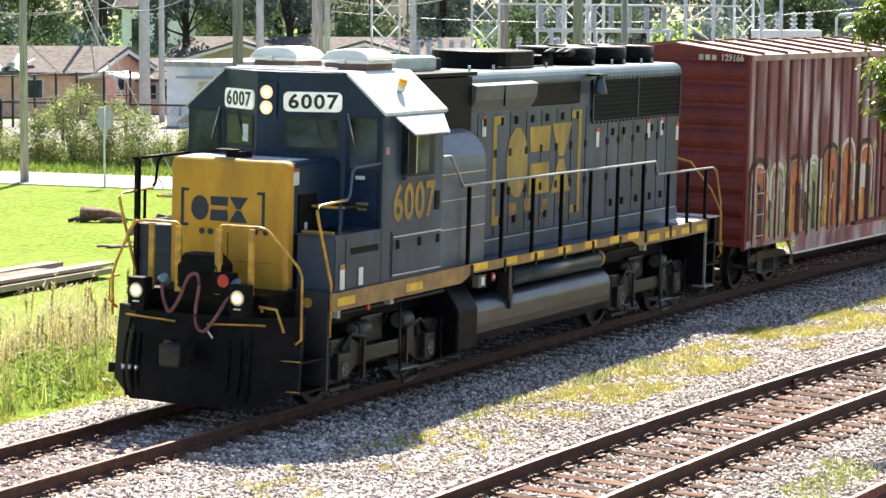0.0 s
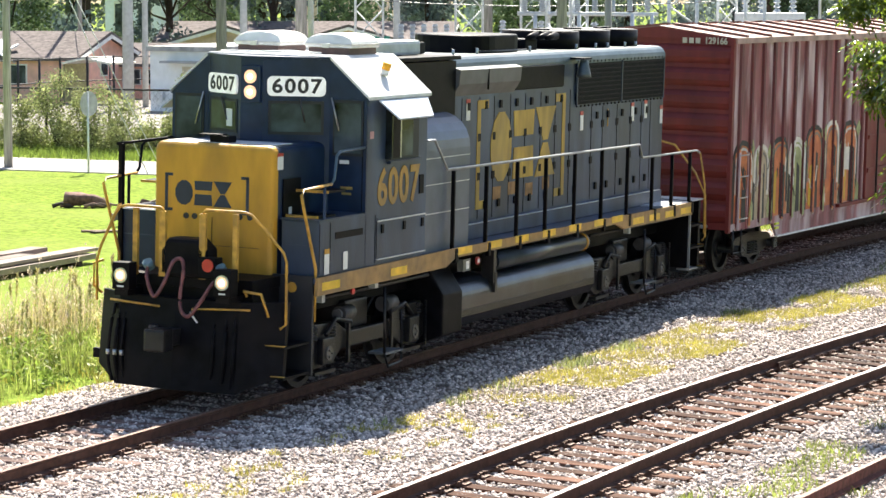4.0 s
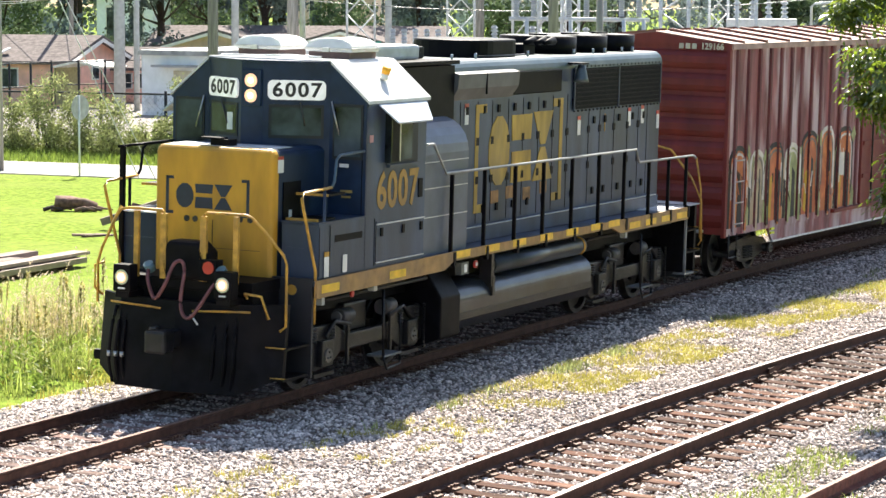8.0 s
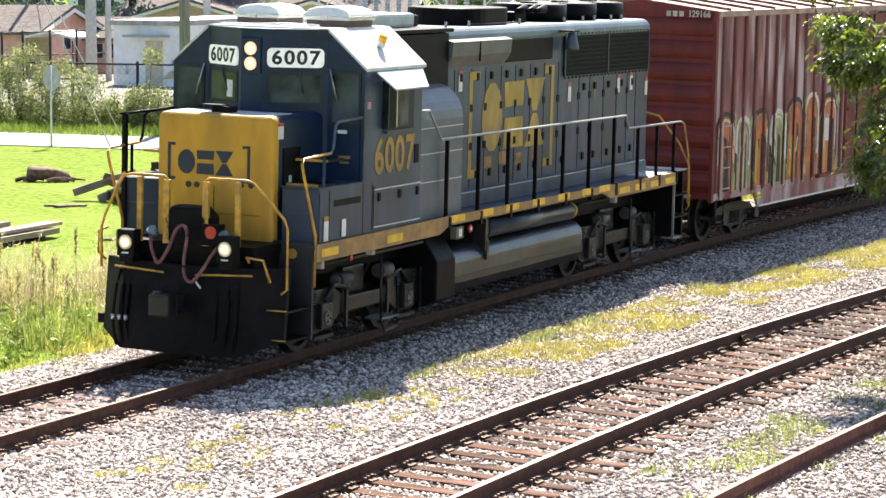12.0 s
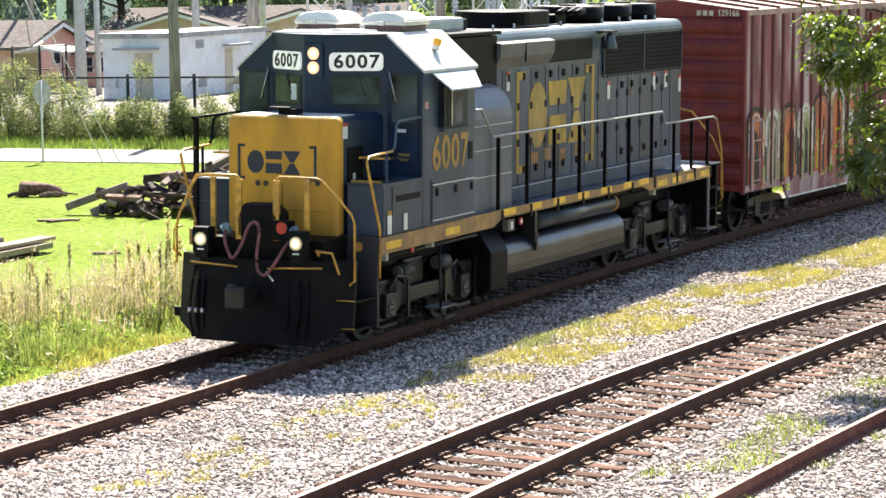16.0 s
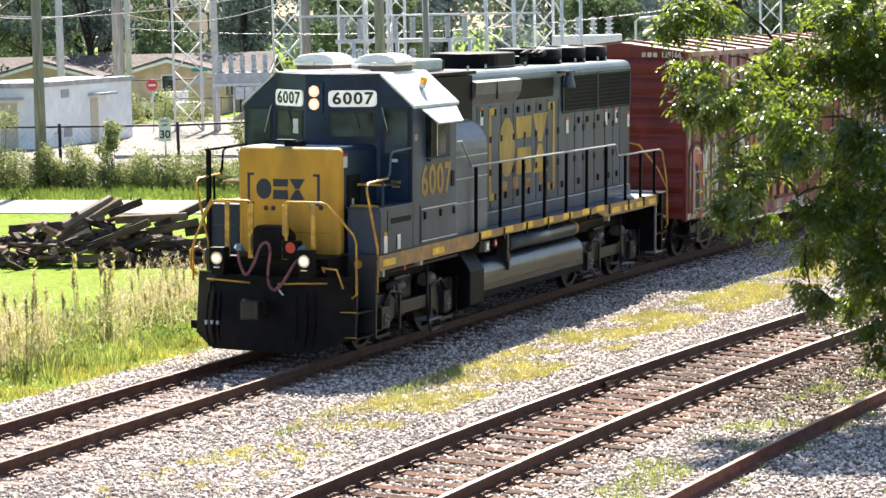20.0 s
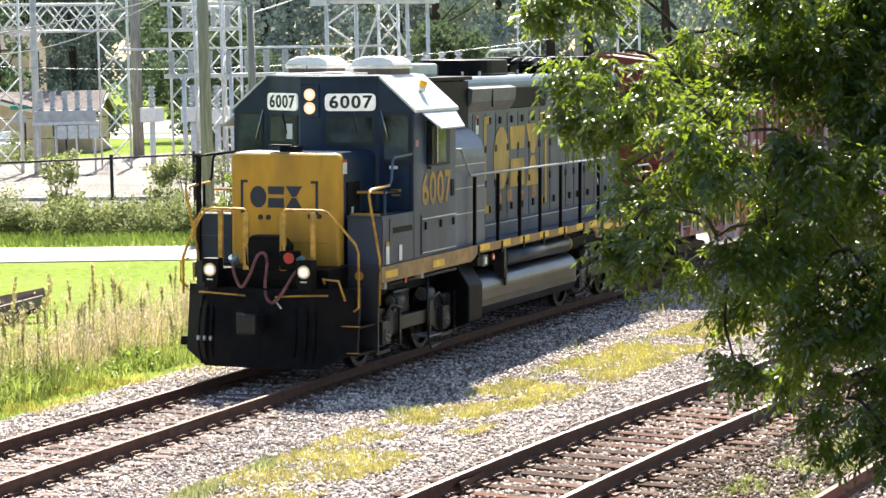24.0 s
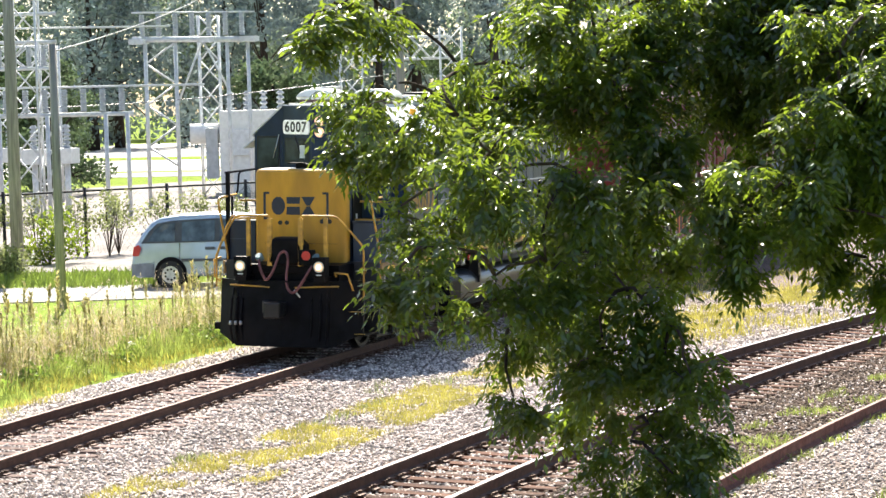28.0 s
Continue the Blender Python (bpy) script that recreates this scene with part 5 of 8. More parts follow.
def stones(name, n, pick, size, label, material=STONE):
    pos = []
    while len(pos) < n:
        x, y = pick()
        pos.append((x, y, hump(x, y) + 0.012))
    pos = np.array(pos)
    v = np.repeat(ico[None], n, 0) * (1 + 0.35 * (rs.rand(n, 7, 3) - 0.5))
    sc = size * (0.55 + 0.9 * rs.rand(n, 1, 1) ** 1.5) * np.array([1.25, 1.0, 0.75])
    a, b = rs.rand(n) * 6.28, (rs.rand(n) - 0.5) * 1.2
    v = v * sc
    c, s = np.cos(b)[:, None], np.sin(b)[:, None]
    v = np.stack([v[..., 0], c * v[..., 1] - s * v[..., 2], s * v[..., 1] + c * v[..., 2]], -1)
    c, s = np.cos(a)[:, None], np.sin(a)[:, None]
    v = np.stack([c * v[..., 0] - s * v[..., 1], s * v[..., 0] + c * v[..., 1], v[..., 2]], -1) + pos[:, None]
    f = fac[None] + (np.arange(n) * 7)[:, None, None]
    ob = new(name, quick_mesh(name, v.reshape(-1, 3), f.reshape(-1, 3), material))
    return tagged(ob, label, "ballast", kind="stuff")


def pick_bed():
    while True:
        x = -7 + 52 * rs.rand() ** 1.35
        y = line_c(x) - 3.2 + rs.rand() * (line_a(x) + 3.0 - line_c(x) + 3.2)
        if line_c(x) + 0.25 < y < line_b(x) - 1.2 and rs.rand() < 0.72 * max(0, min(1, (x - 3) / 6)):
            continue
        return x, y


stones("ballast_stones", 210000, pick_bed, 0.028, "loose pale grey and pink crushed stones")



def pick_duff():
    x = 6 + 32 * rs.rand() ** 0.8 - 2.5 * rs.rand()
    lo, hi = line_c(x) + 0.12, line_b(x) - 1.05
    return x, lo + (hi - lo) * rs.rand()


DUFF = mat("brown_duff", (0.135, 0.100, 0.078), 0.9, 0, 0.4, 9, 0.3, 40, rand=0.7, island=True, spec=0.1)
stones("brown_chippings", 22000, pick_duff, 0.030, "brown chippings and wood litter beside the track", DUFF)

# road that crosses the line
ROAD = [(47.5, 120), (47.3, 60), (47.2, 36), (46.9, 26), (46.8, 19), (47.8, 13), (49.6, 6), (52.2, -2), (55.5, -10), (60, -22), (68, -44), (90, -100)]
edges = strip(ROAD, 5.7)
bm = bmesh.new()
prev = None
for a, b in edges:
    z = GZ + 0.03
    cur = [bm.verts.new((a.x, a.y, z)), bm.verts.new((b.x, b.y, z)), bm.verts.new((a.x, a.y, z - 0.2)), bm.verts.new((b.x, b.y, z - 0.2))]
    if prev:
        bm.faces.new((prev[0], prev[1], cur[1], cur[0]))
        bm.faces.new((prev[1], prev[3], cur[3], cur[1]))
        bm.faces.new((prev[2], prev[0], cur[0], cur[2]))
    prev = cur
bmesh.ops.recalc_face_normals(bm, faces=bm.faces)
solid("road", bm, ASPHALT, "sun-bleached asphalt road", "road", kind="structure")


def sheet(name, pts, z, material, label, category):
    bm = bmesh.new()
    prism(bm, pts, "z", z - 0.15, z)
    return solid(name, bm, material, label, category, kind="structure")


YARD = mat("yard_gravel", (0.19, 0.17, 0.158), 0.9, 0, 0.3, 2.5, 0.4, 30, (0.105, 0.09, 0.08), 0.22, 0.75)
sheet("yard", [(57.5, 14), (150, 8), (150, 45), (104, 62), (70, 62), (57.5, 46)], GZ + 0.015, YARD, "pale gravel and concrete yard of the substation", "yard")
sheet("crossing_apron", [(52.5, -3.4), (66, -4.2), (71, -10), (56.5, -11)], GZ + 0.022, CONCRETE, "pale paved apron beside the level crossing", "pavement")
sheet("far_road", [(152, -20), (162, -20), (185, 110), (172, 110)], GZ + 0.02, ASPHALT, "pale far street behind the substation", "road")
bm = bmesh.new()
box(bm, 76, 76.3, 27, 38, GZ, GZ + 0.16)
solid("yard_kerb", bm, CONCRETE, "low concrete kerb in the yard", "kerb", kind="structure")

# ---- grasses ----
def blades(name, xy, height, width, lean, material, label, base=None, clump=0.0, head=None):
    """Bent blades on the ground at xy, in one mesh of triangles."""
    n = len(xy)
    h = height * (0.5 + rs.rand(n))
    if clump > 0:
        h = h * np.array([max(0.25, 1 + clump * noise.noise((x * 1.7, y * 1.7, 40.0)) + 0.5 * clump * noise.noise((x * 5, y * 5, 41.0))) for x, y in xy])
    a = rs.rand(n) * 2 * math.pi
    side = np.stack([np.cos(a), np.sin(a)], -1) * (width * (0.6 + 0.8 * rs.rand(n)))[:, None]
    d = rs.rand(n) * 2 * math.pi
    out = np.stack([np.cos(d), np.sin(d)], -1) * (lean * h * rs.rand(n))[:, None]
    z0 = np.full(n, GZ) if base is None else base
    p0 = np.concatenate([xy, z0[:, None]], 1)
    p1 = np.concatenate([xy + out * 0.3, (z0 + h * 0.6)[:, None]], 1)
    p2 = np.concatenate([xy + out, (z0 + h)[:, None]], 1)
    s3 = np.concatenate([side, np.zeros((n, 1))], 1)
    v = np.stack([p0 - s3 * 0.5, p0 + s3 * 0.5, p1 - s3 * 0.4, p1 + s3 * 0.4, p2], 1)
    f = np.array([(0, 1, 3), (0, 3, 2), (2, 3, 4)])[None] + (np.arange(n) * 5)[:, None, None]
    v, f = v.reshape(-1, 3), f.reshape(-1, 3)
    plain = len(f)
    if head is not None:
        # loose seed plumes round the tips of every other blade
        tips = np.repeat(p2[::2], 5, 0)
        k = len(tips)
        c = tips + (rs.rand(k, 3) - 0.5) * np.array([0.05, 0.05, 0.16]) - np.array([0, 0, 0.04])
        e1 = (rs.rand(k, 3) - 0.5) * 0.05
        e2 = (rs.rand(k, 3) - 0.5) * 0.05 + np.array([0, 0, 0.035])
        hv = np.stack([c, c + e1, c + e2], 1).reshape(-1, 3)
        f = np.concatenate([f, len(v) + np.arange(3 * k).reshape(-1, 3)])
        v = np.concatenate([v, hv])
    me = quick_mesh(name, v, f, material)
    if head is not None:
        me.materials.append(head)
        me.polygons.foreach_set("material_index", (np.arange(len(f)) >= plain).astype(np.int32))
    return tagged(new(name, me), label, "grass", kind="stuff")


def patchy(n, x0, x1, fy0, fy1, scale, cut, seed):
    out = []
    while len(out) < n:
        x = x0 + (x1 - x0) * rs.rand()
        y = fy0(x) + (fy1(x) - fy0(x)) * rs.rand()
        k = noise.noise((x * scale, y * scale, seed))
        if k > cut + 0.25 * (rs.rand() - 0.5):
            out.append((x, y))
    return np.array(out)


def mid_ab(x):
    return (line_a(x) + line_b(x)) / 2 - 0.1


def z_of(xy):
    return np.array([hump(x, y) for x, y in xy])


# low yellow-green grass between the two tracks
xy = patchy(62000, -6, 46, lambda x: mid_ab(x) - 1.0, lambda x: mid_ab(x) + 0.9, 0.6, -0.05, 7.0)
xy = xy[[noise.noise((x * 3.3, y * 3.3, 2.0)) > -0.2 + 0.5 * max(0, min(1, (5.5 - x) / 6)) for x, y in xy]]
blades("trackside_grass", xy, 0.075, 0.009, 1.2, YGRASS, "low yellow-green grass in the gravel between tracks", z_of(xy))
xy = patchy(1500, -4, 40, lambda x: line_a(x) - 2.6, lambda x: mid_ab(x) + 0.4, 0.9, 0.28, 2.0)
blades("trackside_weeds", xy, 0.11, 0.014, 1.0, BUSHLEAF, "small green weed tufts in the gravel", z_of(xy))
xy = patchy(6500, -4, 34, lambda x: line_c(x) - 0.3, lambda x: line_c(x) + 1.5, 1.1, 0.16, 4.0)
blades("siding_grass", xy, 0.085, 0.015, 1.3, GRASS, "green grass tufts along the old rail", z_of(xy))
xy = patchy(20000, 0, 44, lambda x: line_c(x) - 5.0, lambda x: line_c(x) - 1.9, 0.35, -0.02, 9.0)
blades("near_grass", xy, 0.13, 0.016, 1.0, GRASS, "short green grass beside the gravel", z_of(xy))
xy = np.column_stack([5.2 + 3.2 * rs.rand(5000), -12.6 + 1.5 * rs.rand(5000)])
xy = xy[[noise.noise((x * 0.9, y * 1.3, 5.0)) > -0.1 for x, y in xy]]
blades("bright_grass", xy, 0.09, 0.014, 1.3, GRASS, "bright grass at the edge of the gravel", z_of(xy))
# weeds on the far side of the line
xy = patchy(24000, -8, 46, lambda x: line_a(x) + 2.9, lambda x: line_a(x) + 9.0, 0.5, -0.5, 11.0)
blades("verge_turf", xy, 0.10, 0.018, 1.4, GRASS, "short bright grass under the weeds", clump=0.9)
xy = patchy(26000, -6, 46, lambda x: line_a(x) + 3.5, lambda x: line_a(x) + 7.5 - 0.02 * x, 0.55, 0.0, 12.0)
blades("verge_grass", xy, 0.29, 0.016, 0.9, GRASS, "rank green grass on the verge", clump=1.1)
xy = patchy(13000, -4, 46, lambda x: line_a(x) + 4.2, lambda x: line_a(x) + 7.4, 0.5, 0.10, 15.0)
blades("dry_weeds", xy, 0.60, 0.010, 0.7, DRYGRASS, "tall dry straw-coloured weeds with pale plumes", clump=1.0, head=PLUME)
xy = patchy(24000, -6, 46, lambda x: line_a(x) + 1.5, lambda x: line_a(x) + 5.0, 0.7, 0.02, 18.0)
blades("verge_yellow_grass", xy, 0.12, 0.016, 1.1, YGRASS, "yellowish grass at the foot of the gravel", clump=0.9)
LAWN = mat("lawn_blade", (0.16, 0.215, 0.04), 0.6, 0, 0.25, 0.4, rand=0.25, translucent=0.4, island=True)
xy = patchy(12000, 49.8, 56.5, lambda x: 10.0, lambda x: 46.0, 0.3, -0.6, 24.0)
blades("roadside_grass", xy, 0.22, 0.035, 0.8, MATS["lawn_blade"], "grass along the road's far edge")
# grass beyond the crossing
xy = patchy(7000, 30, 51, lambda x: line_b(x) + 1.6, lambda x: line_a(x) - 1.6, 0.5, 0.0, 27.0)
blades("crossing_grass", xy, 0.12, 0.02, 0.9, YGRASS, "yellow-green grass near the crossing", z_of(xy))


def stalk(seed):
    """One tall seed-headed weed: stem, leaves and a plumed head."""
    r = random.Random(seed)
    h = r.uniform(0.9, 1.35)
    bm = bmesh.new()
    lx, ly = r.uniform(-0.12, 0.12), r.uniform(-0.12, 0.12)
    tube(bm, [(0, 0, 0), (lx * 0.4, ly * 0.4, h * 0.5), (lx, ly, h)], 0.008, 5, 0.004)
    for k in range(34):
        t = r.uniform(0.1, 1.0)
        a = r.uniform(0, 6.28)
        ln_ = 0.20 * (1 - t) + 0.07
        p = Vector((lx * t, ly * t, h * t))
        q = p + Vector((math.cos(a) * ln_, math.sin(a) * ln_, r.uniform(0.0, 0.12)))
        w = Vector((-math.sin(a), math.cos(a), 0)) * 0.013
        bm.faces.new([bm.verts.new(p - w * 0.4), bm.verts.new((p + q) / 2 - w + Vector((0, 0, 0.02))), bm.verts.new(q), bm.verts.new((p + q) / 2 + w + Vector((0, 0, 0.02)))])
    for k in range(30):
        t = r.uniform(0.78, 1.06)
        a = r.uniform(0, 6.28)
        p = Vector((lx * t, ly * t, h * t))
        q = p + Vector((math.cos(a), math.sin(a), 1.2)) * 0.055
        w = Vector((-math.sin(a), math.cos(a), 0)) * 0.02
        bm.faces.new([bm.verts.new(p - w), bm.verts.new(p + w), bm.verts.new(q)]).material_index = 1
    me = bpy.data.meshes.new("weed")
    bm.to_mesh(me)
    bm.free()
    me.materials.append(mat("weed_leaf", (0.36, 0.36, 0.11), 0.6, 0, 0.3, 6, rand=0.3, translucent=0.6))
    me.materials.append(mat("weed_head", (0.56, 0.50, 0.24), 0.7, 0, 0.25, 6, rand=0.3, translucent=0.45))
    return me


weed_kinds = [stalk(k) for k in range(7)]
r6 = random.Random(6)
for k in range(232):
    x = r6.uniform(-1, 44)
    c = noise.noise((x * 0.45, 3.0, 1.0))
    y = line_a(x) + 5.3 + 2.0 * c + r6.gauss(0, 0.75)
    ob = new("tall_weed", weed_kinds[k % 7])
    s = r6.uniform(0.62, 1.05)
    ob.matrix_basis = Matrix.Translation((x, y, GZ - 0.02)) @ Matrix.Rotation(r6.uniform(0, 6.28), 4, "Z") @ Matrix.Diagonal((s, s, s, 1))
    tagged(ob, "tall seed-headed weed on the verge", "weed", "weeds on the verge")

# denser stands of the tallest stalks
for k in range(64):
    x = (9.0, 13.5, 17.5, 21.5, 25.0, 29.5, 34.0, 39.0)[k % 8] + r6.gauss(0, 0.35)
    y = line_a(x) + (4.7, 5.7, 4.5, 5.3)[k % 4] + r6.gauss(0, 0.3)
    ob = new("tall_weed", weed_kinds[k % 7])
    s = r6.uniform(0.95, 1.3)
    ob.matrix_basis = Matrix.Translation((x, y, GZ - 0.02)) @ Matrix.Rotation(r6.uniform(0, 6.28), 4, "Z") @ Matrix.Diagonal((s, s, s, 1))
    tagged(ob, "very tall seed-headed weed in a stand", "weed", "weeds on the verge")

# ---- poles, signs and fence ----
def pole(name, x, y, h, r, material, label, r2=None, group="utility poles"):
    ob = thing(name, label, "pole", pose(x, y, GZ), group)
    part("shaft", T([(0, 0, -0.1), (0, 0, h * 0.5), (0, 0, h)], r, 14, r * 0.75 if r2 is None else r2), material, ob)
    return ob


def crossarm(p, z, w, turn, n=3):
    bm = bmesh.new()
    box(bm, -w / 2, w / 2, -0.06, 0.06, z - 0.07, z + 0.07, m=Matrix.Rotation(radians(turn), 4, "Z"))
    arm = part("crossarm", bm, WOODPOLE, p)
    for k in range(n):
        u = (k / (n - 1) - 0.5) * (w - 0.3)
        bm = bmesh.new()
        disc(bm, (u * math.cos(radians(turn)), u * math.sin(radians(turn)), z + 0.07), (0, 0, 1), 0.05, 0.18, 10)
        part("insulator", bm, mat("porcelain", (0.35, 0.33, 0.32), 0.3), arm)


pA = pole("utility_pole", 45.3, 32.5, 11, 0.145, WOODPOLE, "weathered wooden utility pole by the road")
pD = pole("utility_pole", 56.1, 30.5, 11, 0.21, WOODPOLE, "stout wooden utility pole in the hedge")
pF = pole("utility_pole", 58.5, 18.3, 12, 0.20, WOODPOLE, "thick wooden utility pole by the hedge")
pG = pole("utility_pole", 43.3, 10.7, 6.55, 0.125, WOODPOLE, "short bare wooden pole beside the road")
pB = pole("utility_pole", 101.6, 50.9, 13, 0.34, WOODPOLE, "tall wooden utility pole behind the building")
pT = pole("utility_pole", 100.0, 63.8, 12, 0.14, WOODPOLE, "thin wooden utility pole by the house")
pH = pole("utility_pole", 128.0, 51.5, 13, 0.34, WOODPOLE, "thick pole behind the substation")
p8 = pole("utility_pole", 113.3, 20.7, 12, 0.24, WOODPOLE, "wooden pole beyond the substation")
for x, y, h, r in ((89.1, 54.2, 12, 0.30), (89.6, 53.5, 12, 0.16), (100.1, 53.6, 12, 0.22), (103.9, 46.3, 12, 0.20), (121, 60.3, 12, 0.20)):
    pole("concrete_pole", x, y, h, r, CONPOLE, "pale tapered concrete utility pole")
for gy in (-6.6, -6.0):
    part("guy_wire", T([(0, 0, 10.2), (-1.2, gy, 0)], 0.016, 5), mat("guy_grey", (0.6, 0.6, 0.58), 0.5), pA)
bm = bmesh.new()
tube(bm, [(0, 0, 0), (0, 0, 5.35), (0.02, -0.2, 5.5), (0.05, -1.0, 5.56)], 0.07, 10)
lamp = thing("street_lamp", "grey street lamp with a cobra head", "street lamp", pose(102.5, 22.3, GZ))
part("mast", bm, GALV, lamp)
part("lamp_head", B(-0.12, 0.14, -1.7, -0.9, 5.48, 5.62, 0.03), WHITE, lamp)
part("lamp_arm", T([(0, 0, 6.1), (-0.05, 0.2, 6.4), (-0.1, 0.5, 6.45)], 0.03, 6), GALV, pT)
part("lamp_head", B(-0.28, 0.06, 0.34, 0.66, 6.33, 6.5, 0.05), WHITE, pT, "white lamp head")

# wires
def wire(a, b, sag, r=0.022):
    a, b = Vector(a), Vector(b)
    pts = [a.lerp(b, k / 14) - Vector((0, 0, sag * 4 * (k / 14) * (1 - k / 14))) for k in range(15)]
    solid("power_line", T(pts, r, 4), mat("wire_grey", (0.25, 0.25, 0.25), 0.5), "thin grey overhead wire", "wire", "overhead wires")


for a, b, s in (((45.3, 32.5, 7.2), (101.6, 50.9, 6.5), 1.0), ((56, 30.5, 7.0), (100, 63.8, 6.0), 1.2), ((89, 54.2, 6.4), (58.5, 18.3, 7.2), 0.9), ((100, 63.8, 5.6), (140, 100, 5.9), 0.8),
                ((58.5, 18.3, 7.6), (101.6, 50.9, 6.2), 1.3), ((56, 30.5, 8.4), (40, 90, 8.8), 0.6), ((89, 54.2, 5.6), (118, 95, 6.2), 0.8), ((43.3, 10.7, 6.0), (120, 33, 10.5), 0.2), ((101.6, 50.9, 5.3), (113.3, 20.7, 5.9), 0.9)):
    wire(a, b, s)


def sign_post(x, y, h, label, category="sign"):
    s = thing("road_sign", label, category, pose(x, y, GZ))
    part("post", T([(0, 0, 0), (0, 0, h)], 0.035, 8), GALV, s)
    return s


s1 = sign_post(44.2, 28.75, 2.6, "grey back of a round road sign on a post")
part("plate", D((0.05, 0, 2.2), (-0.2, -1, 0), 0.40, 0.015, 24), mat("sign_back", (0.42, 0.43, 0.42), 0.5, 0.3), s1)
s2 = sign_post(56.2, 25.6, 2.5, "white speed limit 30 sign on a post")
face_n = Vector((-0.9, -0.43, 0))
m = facing(-0.05, -0.02, 2.06, face_n)
bm = bmesh.new()
box(bm, -0.22, 0.22, -0.40, 0.40, 0, 0.012, m=m)
pl = part("plate", bm, WHITE, s2)
SIGNBLACK = mat("sign_black", (0.01, 0.01, 0.012), 0.5)
letters("speed", "30", 0.38, SIGNBLACK, pl, m @ Matrix.Translation((0, -0.17, 0.013)), "black 30")
letters("speed_word", "SPEED", 0.11, SIGNBLACK, pl, m @ Matrix.Translation((0, 0.31, 0.013)), "black word SPEED")
letters("speed_word", "LIMIT", 0.12, SIGNBLACK, pl, m @ Matrix.Translation((0, 0.16, 0.013)), "black word LIMIT")
s3 = sign_post(102.5, 49.4, 2.9, "red octagonal sign on a post")
m = facing(-0.05, 0, 2.55, face_n)
bm = bmesh.new()
prism(bm, [(0.31 * math.cos(radians(22.5 + 45 * k)), 0.31 * math.sin(radians(22.5 + 45 * k))) for k in range(8)], "z", 0, 0.012)
bmesh.ops.transform(bm, matrix=m, verts=bm.verts)
pl = part("plate", bm, mat("sign_red", (0.55, 0.03, 0.035), 0.5), s3)
bm = bmesh.new()
box(bm, -0.20, 0.20, -0.05, 0.05, 0.013, 0.016, m=m)
part("writing_bar", bm, WHITE, pl)
s4 = sign_post(104.3, 47.4, 3.2, "green street name blade over a round sign back")
bm = bmesh.new()
box(bm, -0.45, 0.45, -0.09, 0.09, 0, 0.012, m=facing(-0.05, 0, 3.3, face_n))
part("name_blade", bm, mat("sign_green", (0.02, 0.22, 0.17), 0.5), s4)
part("plate", D((0, 0, 2.75), face_n, 0.33, 0.012, 20), MATS["sign_back"], s4)

# chain-link fence with black posts
FENCE = [(57.2, 60), (56.6, 41), (56.6, 30), (57.0, 25.5), (60.5, 22.5), (66, 19), (71, 15), (76, 8)]
fence = thing("yard_fence", "black chain-link fence along the yard", "fence")
FB = mat("fence_black", (0.02, 0.02, 0.022), 0.5, 0.3)
bm = bmesh.new()
tube(bm, [(x, y, 1.83) for x, y in FENCE], 0.04, 6)
part("top_rail", bm, FB, fence)
for (xa, ya), (xb, yb) in zip(FENCE, FENCE[1:]):
    n = max(1, round(math.hypot(xb - xa, yb - ya) / 3.1))
    for k in range(n):
        x, y = xa + (xb - xa) * k / n, ya + (yb - ya) * k / n
        part("post", T([(x, y, GZ), (x, y, 1.95)], 0.06, 8), FB, fence)
WIRE = mat("fence_wire", (0.16, 0.16, 0.16), 0.5, 0.5)
for (xa, ya), (xb, yb) in zip(FENCE, FENCE[1:]):
    ln_ = math.hypot(xb - xa, yb - ya)
    bm = bmesh.new()
    ux, uy = (xb - xa) / ln_, (yb - ya) / ln_
    n = int(ln_ / 0.24)
    for k in range(n):
        for d in (-1, 1):
            u0, u1 = k * 0.24, min(ln_, max(0, k * 0.24 + d * 2.1))
            p, q = Vector((xa + ux * u0, ya + uy * u0, GZ + 0.05)), Vector((xa + ux * u1, ya + uy * u1, 1.8))
            w = Vector((ux, uy, 0)) * 0.004
            bm.faces.new([bm.verts.new(p - w), bm.verts.new(p + w), bm.verts.new(q + w), bm.verts.new(q - w)])
    part("wire_mesh", bm, WIRE, fence)


# taller fence at the back of the yard
BACK = [(74, 56.0), (81, 56.7), (87.5, 57.2), (91, 56.2), (99.5, 54.2)], [(117.4, 61.0), (119.6, 57.2), (121.4, 50.5)]
for run in BACK:
    bf = thing("back_fence", "tall black chain-link fence behind the yard", "fence", group="fences of the yard")
    for z in (2.12, 0.95):
        part("rail", T([(x, y, z) for x, y in run], 0.035, 6), FB, bf)
    for (xa, ya), (xb, yb) in zip(run, run[1:]):
        n = max(1, round(math.hypot(xb - xa, yb - ya) / 2.2))
        for k in range(n):
            x, y = xa + (xb - xa) * k / n, ya + (yb - ya) * k / n
            part("post", T([(x, y, GZ), (x, y, 2.2)], 0.06, 8), FB, bf)


